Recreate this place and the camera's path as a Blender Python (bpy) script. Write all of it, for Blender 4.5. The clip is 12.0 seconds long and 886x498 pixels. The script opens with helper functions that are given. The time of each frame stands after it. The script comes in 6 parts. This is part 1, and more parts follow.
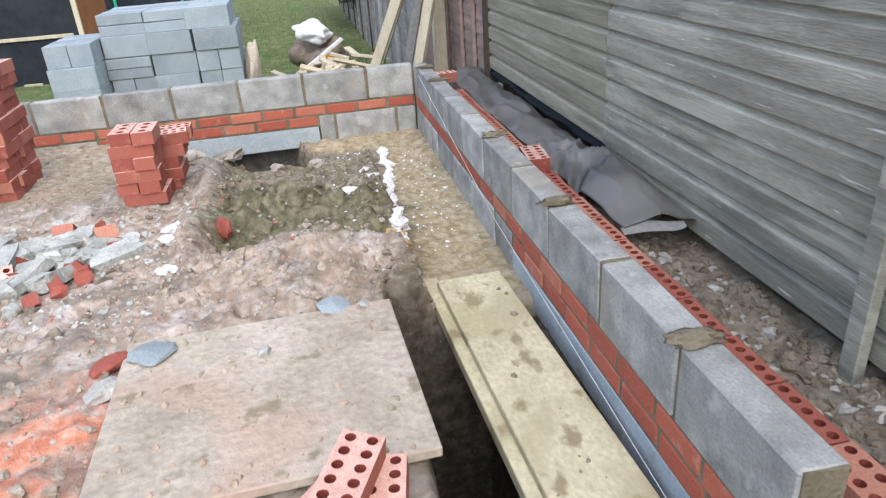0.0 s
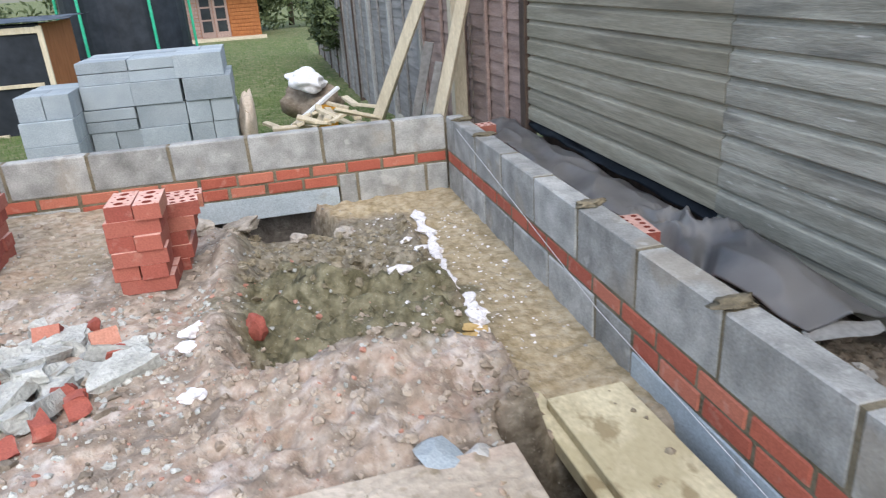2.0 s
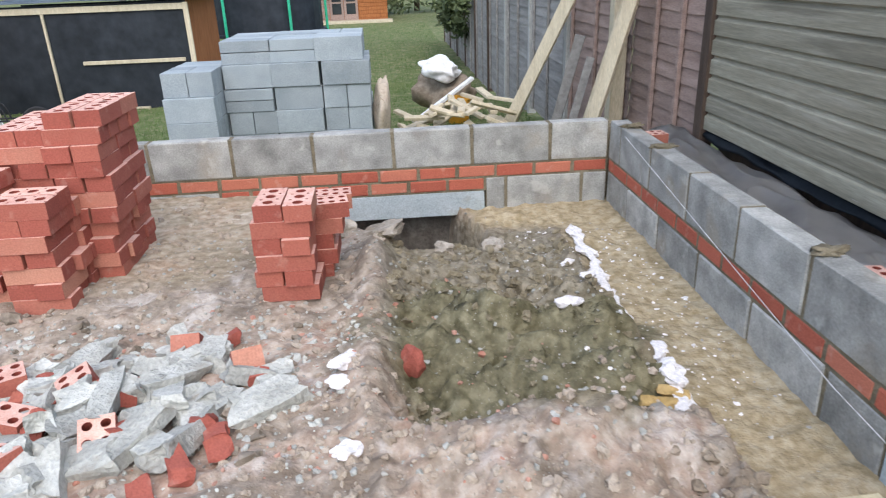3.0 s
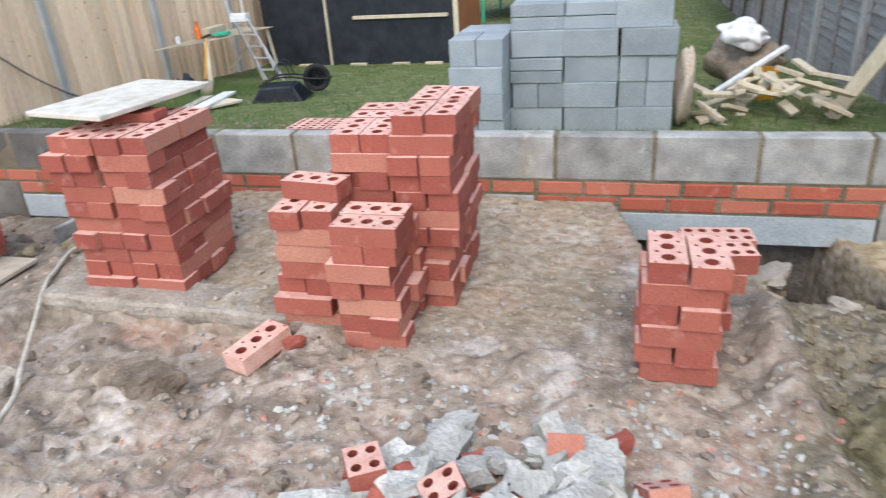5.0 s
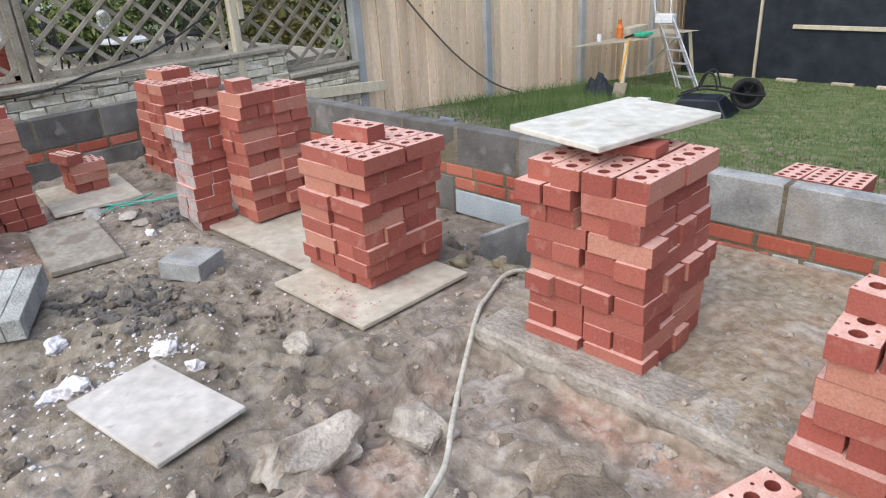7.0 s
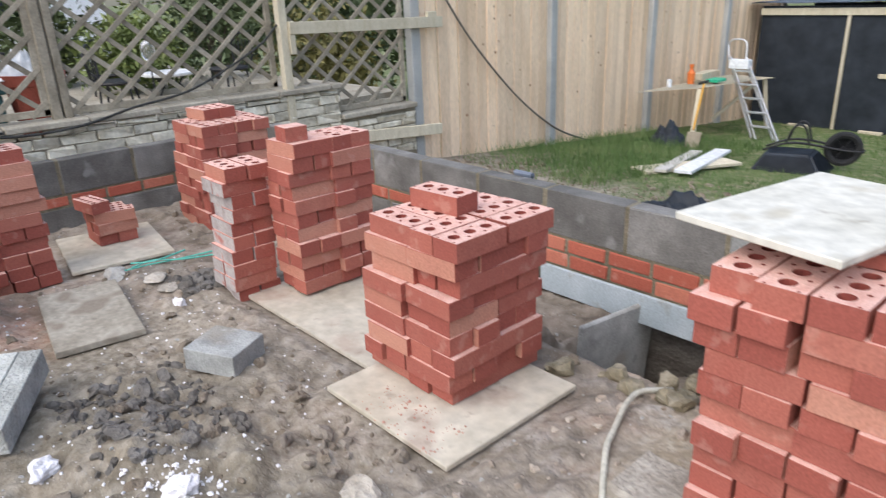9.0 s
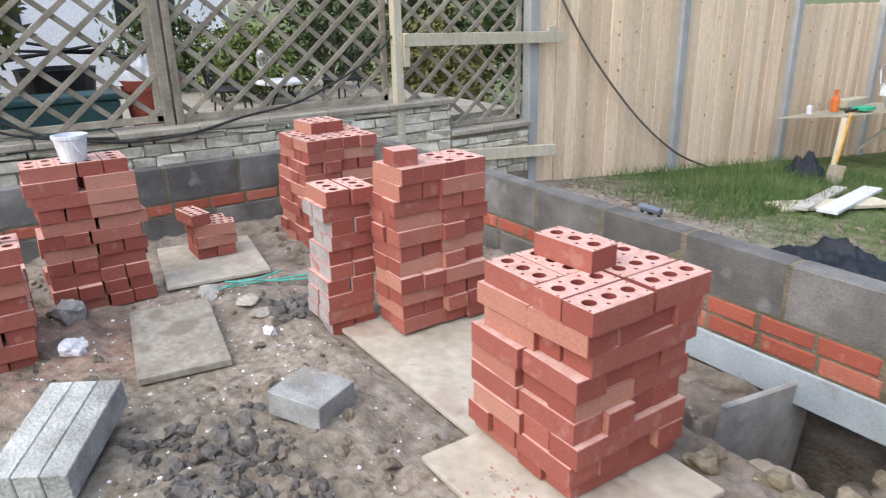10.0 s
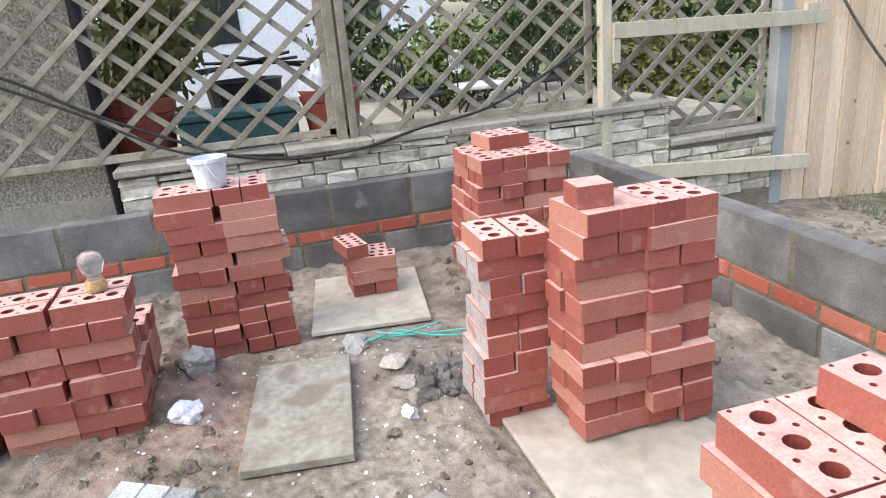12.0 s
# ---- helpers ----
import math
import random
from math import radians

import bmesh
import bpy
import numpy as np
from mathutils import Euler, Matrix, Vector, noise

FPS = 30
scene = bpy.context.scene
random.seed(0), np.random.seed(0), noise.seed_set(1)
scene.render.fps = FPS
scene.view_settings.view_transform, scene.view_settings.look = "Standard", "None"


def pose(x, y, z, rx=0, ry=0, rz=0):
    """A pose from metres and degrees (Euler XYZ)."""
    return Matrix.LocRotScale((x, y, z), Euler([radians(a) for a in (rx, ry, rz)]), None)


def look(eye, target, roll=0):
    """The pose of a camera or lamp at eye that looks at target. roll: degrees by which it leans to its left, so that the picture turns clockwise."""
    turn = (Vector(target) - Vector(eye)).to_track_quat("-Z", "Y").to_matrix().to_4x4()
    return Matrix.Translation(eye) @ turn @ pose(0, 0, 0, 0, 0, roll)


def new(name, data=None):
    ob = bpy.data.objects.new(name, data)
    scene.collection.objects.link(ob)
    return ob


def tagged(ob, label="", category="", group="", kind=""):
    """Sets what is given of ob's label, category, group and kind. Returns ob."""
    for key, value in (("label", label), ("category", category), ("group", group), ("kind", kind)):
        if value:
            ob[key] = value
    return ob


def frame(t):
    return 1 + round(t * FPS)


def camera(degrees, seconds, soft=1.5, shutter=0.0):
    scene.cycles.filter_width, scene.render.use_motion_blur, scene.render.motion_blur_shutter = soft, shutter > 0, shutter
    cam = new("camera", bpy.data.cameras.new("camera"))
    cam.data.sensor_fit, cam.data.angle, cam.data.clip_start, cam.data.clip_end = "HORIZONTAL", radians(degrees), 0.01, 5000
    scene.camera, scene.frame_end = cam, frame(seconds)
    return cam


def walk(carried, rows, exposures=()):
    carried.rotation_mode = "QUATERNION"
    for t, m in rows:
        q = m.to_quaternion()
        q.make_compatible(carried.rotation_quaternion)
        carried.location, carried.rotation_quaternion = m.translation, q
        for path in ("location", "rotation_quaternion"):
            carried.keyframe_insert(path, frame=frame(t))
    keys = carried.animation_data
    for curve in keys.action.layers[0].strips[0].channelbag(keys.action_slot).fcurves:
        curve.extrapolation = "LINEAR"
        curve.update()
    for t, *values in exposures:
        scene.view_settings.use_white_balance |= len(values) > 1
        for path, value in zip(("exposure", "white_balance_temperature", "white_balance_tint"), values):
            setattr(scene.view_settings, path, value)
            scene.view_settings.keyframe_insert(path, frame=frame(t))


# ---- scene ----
cam = camera(65.8, 12.0, 1.15, 0.25)
PATH = [
    (0, (-0.748, -4.972, 1.442), (-0.436, -3.195, 0.578), -4.1),
    (0.5, (-0.779, -4.813, 1.44), (-0.454, -3.023, 0.608), -4.8),
    (1, (-0.839, -4.685, 1.408), (-0.508, -2.912, 0.543), -3.3),
    (1.5, (-0.977, -4.458, 1.386), (-0.48, -2.68, 0.617), -2.9),
    (2, (-1.043, -4.236, 1.379), (-0.629, -2.429, 0.628), -3.8),
    (2.5, (-1.113, -3.947, 1.365), (-0.85, -2.106, 0.629), -3.1),
    (2.7, (-1.157, -3.885, 1.364), (-0.964, -2.04, 0.617), -2.6),
    (4.5, (-1.734, -3.222, 1.452), (-1.83, -1.403, 0.626), -3.8),
    (5, (-1.865, -3.127, 1.457), (-2.338, -1.385, 0.596), -4.0),
    (5.5, (-2.073, -3.04, 1.447), (-2.764, -1.34, 0.653), -2.8),
    (6, (-2.333, -2.966, 1.458), (-3.132, -1.318, 0.654), -2.7),
    (6.5, (-2.532, -2.898, 1.444), (-3.66, -1.463, 0.626), -3.1),
    (7, (-2.629, -2.744, 1.463), (-3.933, -1.462, 0.653), -3.5),
    (7.2, (-2.672, -2.703, 1.475), (-3.97, -1.399, 0.691), -3.3),
    (8.8, (-3.213, -2.503, 1.403), (-4.533, -1.195, 0.663), -2.4),
    (9, (-3.285, -2.427, 1.416), (-4.679, -1.181, 0.706), -2.3),
    (9.5, (-3.412, -2.314, 1.421), (-4.923, -1.202, 0.729), -2.2),
    (10, (-3.616, -2.253, 1.411), (-5.19, -1.217, 0.741), -1.3),
    (10.5, (-3.814, -2.218, 1.42), (-5.485, -1.348, 0.75), -4.4),
    (11, (-3.946, -2.107, 1.39), (-5.649, -1.346, 0.668), -4.0),
    (11.5, (-4.136, -1.865, 1.374), (-5.941, -1.299, 0.724), -4.6),
    (12, (-4.288, -1.78, 1.342), (-6.119, -1.292, 0.702), -5.1),
]
walk(cam, [(t, look(eye, target, roll)) for t, eye, target, roll in PATH], [(0, 1.1), (2.5, 0.98), (4.5, 0.92), (7.0, 0.79), (9.0, 0.87), (10.5, 1.05), (12.0, 1.25)])

# ---- world ----
world = bpy.data.worlds.new("world")
scene.world = world
world.use_nodes = True
wn = world.node_tree
sky = wn.nodes.new("ShaderNodeTexSky")
sky.sky_type = "NISHITA"
sky.sun_disc = False
sky.sun_elevation = radians(50)
sky.sun_rotation = radians(175)
sky.air_density = 1.0
sky.dust_density = 2.2
sky.ozone_density = 0.6
wn.links.new(sky.outputs[0], wn.nodes["Background"].inputs[0])
wn.nodes["Background"].inputs[1].default_value = 0.15
sun = new("sun", bpy.data.lights.new("sun", "SUN"))
sun.data.energy = 1.4
sun.data.angle = radians(120)
sun.data.color = (0.97, 0.98, 1.0)
sun.matrix_world = look((0, 0, 30), (-2.0, 22.0, 0))

# ---- materials ----


def mat(name, cols, scale=8.0, rough=0.85, bump=0.3, fine=60.0, metal=0.0, rand=0.0, stops=None, detail=6.0, dist=0.01, spec=0.3, stretch=None, stain=None):
    """Two-scale procedural surface: colours blended by noise, grain bump, per-object variation."""
    m = bpy.data.materials.new(name)
    m.use_nodes = True
    nt = m.node_tree
    N, L = nt.nodes, nt.links
    b = N["Principled BSDF"]
    tc = N.new("ShaderNodeTexCoord")
    vec = tc.outputs["Object"]
    if stretch:
        mp = N.new("ShaderNodeMapping")
        mp.inputs["Scale"].default_value = stretch
        L.new(vec, mp.inputs[0])
        vec = mp.outputs[0]
    info = N.new("ShaderNodeObjectInfo")
    add = N.new("ShaderNodeVectorMath")
    add.operation = "MULTIPLY_ADD"
    add.inputs[1].default_value = (37.0, 53.0, 71.0)
    comb = N.new("ShaderNodeCombineXYZ")
    for k in range(3):
        L.new(info.outputs["Random"], comb.inputs[k])
    L.new(comb.outputs[0], add.inputs[0])
    L.new(vec, add.inputs[2])
    vec = add.outputs[0]
    n1 = N.new("ShaderNodeTexNoise")
    n1.inputs["Scale"].default_value = scale
    n1.inputs["Detail"].default_value = detail
    L.new(vec, n1.inputs["Vector"])
    ramp = N.new("ShaderNodeValToRGB")
    els = ramp.color_ramp.elements
    stops = stops or [0.3 + 0.4 * i / max(1, len(cols) - 1) for i in range(len(cols))]
    while len(els) < len(cols):
        els.new(0.5)
    for e, p, c in zip(els, stops, cols):
        e.position = p
        e.color = (*c, 1)
    L.new(n1.outputs["Fac"], ramp.inputs[0])
    col = ramp.outputs[0]
    n2 = N.new("ShaderNodeTexNoise")
    n2.inputs["Scale"].default_value = fine
    n2.inputs["Detail"].default_value = 5.0
    L.new(vec, n2.inputs["Vector"])
    hsv = N.new("ShaderNodeHueSaturation")
    mr = N.new("ShaderNodeMapRange")
    mr.inputs["From Min"].default_value = 0.25
    mr.inputs["From Max"].default_value = 0.75
    mr.inputs["To Min"].default_value = 0.8
    mr.inputs["To Max"].default_value = 1.2
    L.new(n2.outputs["Fac"], mr.inputs[0])
    val = mr.outputs[0]
    if rand:
        r2 = N.new("ShaderNodeMapRange")
        r2.inputs["To Min"].default_value = 1 - rand
        r2.inputs["To Max"].default_value = 1 + rand
        L.new(info.outputs["Random"], r2.inputs[0])
        mul = N.new("ShaderNodeMath")
        mul.operation = "MULTIPLY"
        L.new(val, mul.inputs[0])
        L.new(r2.outputs[0], mul.inputs[1])
        val = mul.outputs[0]
    L.new(val, hsv.inputs["Value"])
    L.new(col, hsv.inputs["Color"])
    col = hsv.outputs[0]
    for stain in (stain if isinstance(stain, list) else [stain] if stain else []):
        n3 = N.new("ShaderNodeTexNoise")
        n3.inputs["Scale"].default_value = stain[1]
        n3.inputs["Detail"].default_value = 8.0
        L.new(vec, n3.inputs["Vector"])
        m3 = N.new("ShaderNodeMapRange")
        m3.inputs["From Min"].default_value = stain[2]
        m3.inputs["From Max"].default_value = stain[2] + 0.08
        m3.inputs["To Max"].default_value = stain[3]
        L.new(n3.outputs["Fac"], m3.inputs[0])
        mx = N.new("ShaderNodeMixRGB")
        mx.inputs[2].default_value = (*stain[0], 1)
        L.new(m3.outputs[0], mx.inputs[0])
        L.new(col, mx.inputs[1])
        col = mx.outputs[0]
    L.new(col, b.inputs["Base Color"])
    b.inputs["Roughness"].default_value = rough
    b.inputs["Metallic"].default_value = metal
    b.inputs["Specular IOR Level"].default_value = spec
    if bump:
        bp = N.new("ShaderNodeBump")
        bp.inputs["Strength"].default_value = bump
        bp.inputs["Distance"].default_value = dist
        L.new(n2.outputs["Fac"], bp.inputs["Height"])
        L.new(bp.outputs[0], b.inputs["Normal"])
    return m


def brick_mat(name, cols, amount):
    """Fired clay: each brick takes its own tone, with dusty bloom."""
    m = mat(name, [cols[0], cols[1]], scale=14, rough=0.9, bump=0.25, fine=160, dist=0.004, stain=((0.6, 0.38, 0.31), 16.0, 0.6, amount))
    nt = m.node_tree
    N, L = nt.nodes, nt.links
    info = N.new("ShaderNodeObjectInfo")
    ramp = N.new("ShaderNodeValToRGB")
    ramp.color_ramp.interpolation = "CONSTANT"
    els = ramp.color_ramp.elements
    tones = cols[2:]
    while len(els) < len(tones):
        els.new(0.5)
    for i, (e, c) in enumerate(zip(els, tones)):
        e.position = i / len(tones)
        e.color = (*c, 1)
    L.new(info.outputs["Random"], ramp.inputs[0])
    hsv = [n for n in N if n.type == "HUE_SAT"][0]
    old = hsv.inputs["Color"].links[0].from_socket
    mx = N.new("ShaderNodeMixRGB")
    mx.inputs[0].default_value = 0.75
    L.new(old, mx.inputs[1])
    L.new(ramp.outputs[0], mx.inputs[2])
    L.new(mx.outputs[0], hsv.inputs["Color"])
    return m


M_BRICK = brick_mat("red_brick", [(0.325, 0.097, 0.070), (0.387, 0.132, 0.094), (0.294, 0.078, 0.058), (0.259, 0.068, 0.052), (0.366, 0.117, 0.085), (0.315, 0.087, 0.065), (0.275, 0.074, 0.055)], 0.2)
M_BRICKSIDE = brick_mat("brick_long_face", [(0.366, 0.124, 0.090), (0.437, 0.195, 0.140), (0.458, 0.211, 0.148), (0.315, 0.091, 0.067), (0.478, 0.237, 0.168), (0.366, 0.129, 0.094), (0.285, 0.079, 0.060), (0.305, 0.087, 0.066), (0.427, 0.179, 0.128)], 0.2)
M_CHIP = mat("brick_chip", [(0.36, 0.16, 0.115), (0.5, 0.3, 0.235)], scale=14, rough=0.95, bump=0.4)
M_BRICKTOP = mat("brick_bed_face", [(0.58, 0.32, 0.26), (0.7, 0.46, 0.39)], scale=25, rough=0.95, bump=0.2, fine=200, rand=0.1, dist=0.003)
M_HOLE = mat("brick_core", [(0.2, 0.04, 0.03), (0.28, 0.07, 0.05)], scale=25, bump=0.1)
M_WALLBRICK = brick_mat("laid_brick", [(0.38, 0.11, 0.07), (0.47, 0.16, 0.1), (0.42, 0.115, 0.075), (0.35, 0.09, 0.06), (0.46, 0.165, 0.11)], 0.3)
M_BLOCK = mat("concrete_block", [(0.23, 0.235, 0.225), (0.33, 0.335, 0.32), (0.43, 0.435, 0.42)], scale=9, rough=0.95, bump=0.6, fine=120, rand=0.2, dist=0.006, stain=[((0.3, 0.255, 0.19), 3.0, 0.57, 0.45), ((0.52, 0.52, 0.5), 12.0, 0.63, 0.5), ((0.13, 0.125, 0.11), 9.0, 0.68, 0.5)])
M_BLOCKDAMP = mat("damp_block", [(0.105, 0.1, 0.092), (0.155, 0.149, 0.138), (0.235, 0.226, 0.21)], scale=5, rough=0.85, bump=0.6, fine=120, rand=0.25, dist=0.006, stain=((0.33, 0.33, 0.32), 6.0, 0.63, 0.5))
M_BLOCKNEW = mat("new_block", [(0.25, 0.295, 0.32), (0.33, 0.375, 0.4)], scale=4, rough=0.95, bump=0.5, fine=140, rand=0.16, dist=0.004)
M_LINTEL = mat("lintel_concrete", [(0.36, 0.42, 0.45), (0.46, 0.52, 0.55)], scale=6, rough=0.9, bump=0.25, fine=120, dist=0.004, stain=((0.27, 0.25, 0.21), 7.0, 0.62, 0.6))
M_MORTAR = mat("mortar", [(0.2, 0.17, 0.12), (0.32, 0.28, 0.21)], scale=12, rough=1.0, bump=0.8, fine=90, dist=0.008)
M_JOINT = mat("damp_mortar", [(0.13, 0.112, 0.075), (0.24, 0.21, 0.15)], scale=9, rough=1.0, bump=1.0, fine=70, dist=0.01)
M_SLAB = mat("dusty_sheet", [(0.34, 0.287, 0.222), (0.45, 0.39, 0.315), (0.54, 0.475, 0.395)], scale=3.5, rough=0.95, bump=0.8, fine=38, dist=0.012, stain=[((0.46, 0.31, 0.24), 1.8, 0.5, 0.5), ((0.22, 0.18, 0.115), 11.0, 0.61, 0.75)], rand=0.1)
M_PLY = mat("pale_board", [(0.45, 0.42, 0.37), (0.53, 0.505, 0.46), (0.6, 0.58, 0.54)], scale=3, rough=0.75, bump=0.12, fine=18, dist=0.003, stain=[((0.36, 0.27, 0.2), 3.0, 0.585, 0.65), ((0.28, 0.24, 0.2), 14.0, 0.64, 0.6)], rand=0.06)
M_COVER = mat("cover_sheet", [(0.5, 0.48, 0.41), (0.57, 0.55, 0.48), (0.63, 0.615, 0.55)], scale=4, rough=0.8, bump=0.15, fine=20, dist=0.003, stain=[((0.4, 0.35, 0.25), 4.0, 0.57, 0.6), ((0.23, 0.19, 0.14), 6.0, 0.66, 0.7)])
M_WARMBOARD = mat("warm_board", [(0.4, 0.355, 0.275), (0.48, 0.435, 0.35), (0.55, 0.51, 0.43)], scale=3, rough=0.8, bump=0.15, fine=18, dist=0.003, stain=[((0.34, 0.25, 0.19), 3.0, 0.57, 0.6), ((0.26, 0.22, 0.17), 12.0, 0.64, 0.6)], rand=0.06)
M_DULLSLAB = mat("dull_slab", [(0.25, 0.225, 0.18), (0.33, 0.3, 0.245), (0.41, 0.38, 0.32)], scale=5, rough=0.95, bump=0.6, fine=40, dist=0.006, stain=[((0.17, 0.135, 0.1), 5.0, 0.57, 0.7), ((0.5, 0.47, 0.42), 9.0, 0.66, 0.6)])
M_PLANK = mat("mortar_spattered_plank", [(0.46, 0.41, 0.27), (0.6, 0.55, 0.38)], scale=6, rough=0.85, bump=0.45, fine=40, dist=0.006, stretch=(1.6, 1, 1), stain=[((0.38, 0.33, 0.2), 3.0, 0.5, 0.7), ((0.25, 0.2, 0.11), 7.0, 0.57, 0.85)])
M_TIMBER = mat("new_timber", [(0.48, 0.42, 0.3), (0.6, 0.54, 0.41)], scale=5, rough=0.8, bump=0.15, fine=50, dist=0.003, stretch=(4, 4, 0.6), rand=0.15)
M_FENCE = mat("larch_boards", [(0.67, 0.485, 0.315), (0.77, 0.58, 0.4), (0.84, 0.67, 0.485)], scale=1.6, rough=0.8, bump=0.1, fine=60, dist=0.003, stretch=(2.2, 2.2, 0.3), rand=0.17, stain=[((0.58, 0.38, 0.22), 1.6, 0.56, 0.45), ((0.3, 0.15, 0.07), 7.0, 0.73, 0.8)])


def knots(m, scale, size, colour):
    """Scatters small dark knots over a timber."""
    N, L = m.node_tree.nodes, m.node_tree.links
    tc = N.new("ShaderNodeTexCoord")
    info = N.new("ShaderNodeObjectInfo")
    add = N.new("ShaderNodeVectorMath")
    L.new(tc.outputs["Object"], add.inputs[0])
    L.new(info.outputs["Location"], add.inputs[1])
    vor = N.new("ShaderNodeTexVoronoi")
    vor.inputs["Scale"].default_value = scale
    L.new(add.outputs[0], vor.inputs["Vector"])
    mr = N.new("ShaderNodeMapRange")
    mr.inputs["From Min"].default_value = size
    mr.inputs["From Max"].default_value = size * 0.5
    L.new(vor.outputs["Distance"], mr.inputs[0])
    mx = N.new("ShaderNodeMixRGB")
    mx.inputs[2].default_value = (*colour, 1)
    base = N["Principled BSDF"].inputs["Base Color"]
    old = base.links[0].from_socket
    L.new(mr.outputs[0], mx.inputs[0])
    L.new(old, mx.inputs[1])
    L.new(mx.outputs[0], base)


knots(M_FENCE, 5.0, 0.1, (0.3, 0.15, 0.08))
M_GREYWOOD = mat("weathered_cladding", [(0.2, 0.188, 0.14), (0.275, 0.26, 0.2), (0.345, 0.33, 0.265)], scale=2.2, rough=0.8, bump=0.35, fine=26, dist=0.003, stretch=(4, 0.45, 7), rand=0.12, stain=[((0.12, 0.11, 0.085), 1.5, 0.56, 0.5), ((0.42, 0.4, 0.34), 2.6, 0.61, 0.4), ((0.62, 0.6, 0.55), 6.0, 0.71, 0.7)], spec=0.3)
M_PALECLAD = mat("pale_cladding", [(0.19, 0.187, 0.152), (0.28, 0.276, 0.23), (0.39, 0.386, 0.33)], scale=2.4, rough=0.6, bump=0.7, fine=30, dist=0.004, stretch=(4, 0.7, 6), rand=0.14, stain=[((0.11, 0.11, 0.098), 1.5, 0.54, 0.6), ((0.46, 0.45, 0.39), 2.2, 0.58, 0.6), ((0.72, 0.71, 0.67), 8.0, 0.67, 0.8)], spec=0.4)
M_PANEL = mat("brown_lap_panel", [(0.24, 0.17, 0.145), (0.35, 0.26, 0.225)], scale=4, rough=0.9, bump=0.3, fine=40, dist=0.004, stretch=(5, 0.6, 5), rand=0.15)
M_PANELGREY = mat("grey_lap_panel", [(0.22, 0.21, 0.2), (0.33, 0.32, 0.305)], scale=4, rough=0.9, bump=0.3, fine=40, dist=0.004, stretch=(5, 0.6, 5), rand=0.15)
# dark timber; on the cladding plinth it paints the shade of the gap
M_DARKWOODSHADE = mat("dark_wood_and_gap_shade", [(0.05, 0.035, 0.03), (0.1, 0.07, 0.05)], scale=5, bump=0.3, stretch=(5, 5, 0.6))
M_TRELLIS = mat("trellis_wood", [(0.22, 0.19, 0.14), (0.36, 0.32, 0.25)], scale=8, bump=0.2, fine=60, rand=0.2)
M_POSTCON = mat("concrete_post", [(0.33, 0.335, 0.32), (0.43, 0.43, 0.41)], scale=4, bump=0.3, fine=100, dist=0.004)
M_STONE = mat("buff_stone", [(0.46, 0.41, 0.31), (0.6, 0.55, 0.44), (0.72, 0.68, 0.57)], scale=7, rough=0.95, bump=0.8, fine=30, rand=0.15, dist=0.015, stain=((0.16, 0.14, 0.1), 5.0, 0.63, 0.6))
M_COPING = mat("coping_stone", [(0.28, 0.25, 0.195), (0.4, 0.365, 0.295)], scale=6, rough=0.95, bump=0.6, fine=50, rand=0.1)
M_RENDERWALL = mat("pebbledash", [(0.2, 0.165, 0.12), (0.42, 0.375, 0.295), (0.62, 0.58, 0.49)], scale=70, rough=0.95, bump=1.0, fine=90, dist=0.02, detail=3)
M_WHITE = mat("white_render", [(0.74, 0.75, 0.77), (0.82, 0.82, 0.83)], scale=2, bump=0.1)
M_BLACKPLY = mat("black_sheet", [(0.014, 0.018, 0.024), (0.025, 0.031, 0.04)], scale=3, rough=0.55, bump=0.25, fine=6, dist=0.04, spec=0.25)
M_PALEWOOD = mat("bleached_wood", [(0.62, 0.565, 0.44), (0.74, 0.69, 0.57)], scale=5, rough=0.8, bump=0.15, fine=50, dist=0.003, stretch=(2, 0.6, 1))
M_MEMBRANE = mat("grey_membrane", [(0.17, 0.17, 0.172), (0.3, 0.297, 0.292)], scale=2, rough=0.32, bump=0.06, fine=12, dist=0.01, spec=0.7, stain=[((0.38, 0.365, 0.345), 1.3, 0.47, 0.7), ((0.1, 0.1, 0.1), 2.6, 0.62, 0.4)])
# paler grey than the rest of the membrane
M_LIP = mat("pale_membrane_edge", [(0.42, 0.42, 0.41), (0.54, 0.54, 0.52)], scale=5, rough=0.6, bump=0.1)
M_TARP = mat("roof_tarp", [(0.1, 0.12, 0.16), (0.19, 0.22, 0.27)], scale=3, rough=0.4, bump=0.3, fine=10, dist=0.03)
M_ORANGEWOOD = mat("stained_shiplap", [(0.25, 0.09, 0.03), (0.36, 0.14, 0.05)], scale=4, stretch=(4, 4, 0.6), bump=0.2)
M_ALU = mat("aluminium", [(0.5, 0.51, 0.52), (0.62, 0.63, 0.64)], scale=8, rough=0.42, metal=0.8, bump=0.05)
M_PLASTICW = mat("white_plastic", [(0.66, 0.68, 0.7), (0.76, 0.77, 0.78)], scale=5, rough=0.4, bump=0.08, fine=20)
M_FOAM = mat("white_foam", [(0.68, 0.66, 0.68), (0.8, 0.79, 0.8)], scale=20, rough=0.9, bump=0.5, fine=80)
M_TERRA = mat("terracotta_plastic", [(0.3, 0.07, 0.045), (0.4, 0.1, 0.065)], scale=5, rough=0.6)
M_GREENPLASTIC = mat("green_plastic", [(0.04, 0.1, 0.1), (0.07, 0.14, 0.135)], scale=5, rough=0.5)
M_BRIGHTGREEN = mat("bright_green_plastic", [(0.02, 0.36, 0.2), (0.05, 0.45, 0.27)], scale=8, rough=0.45)
M_TEAL = mat("green_strap", [(0.08, 0.42, 0.34), (0.14, 0.5, 0.42)], scale=8, rough=0.5)
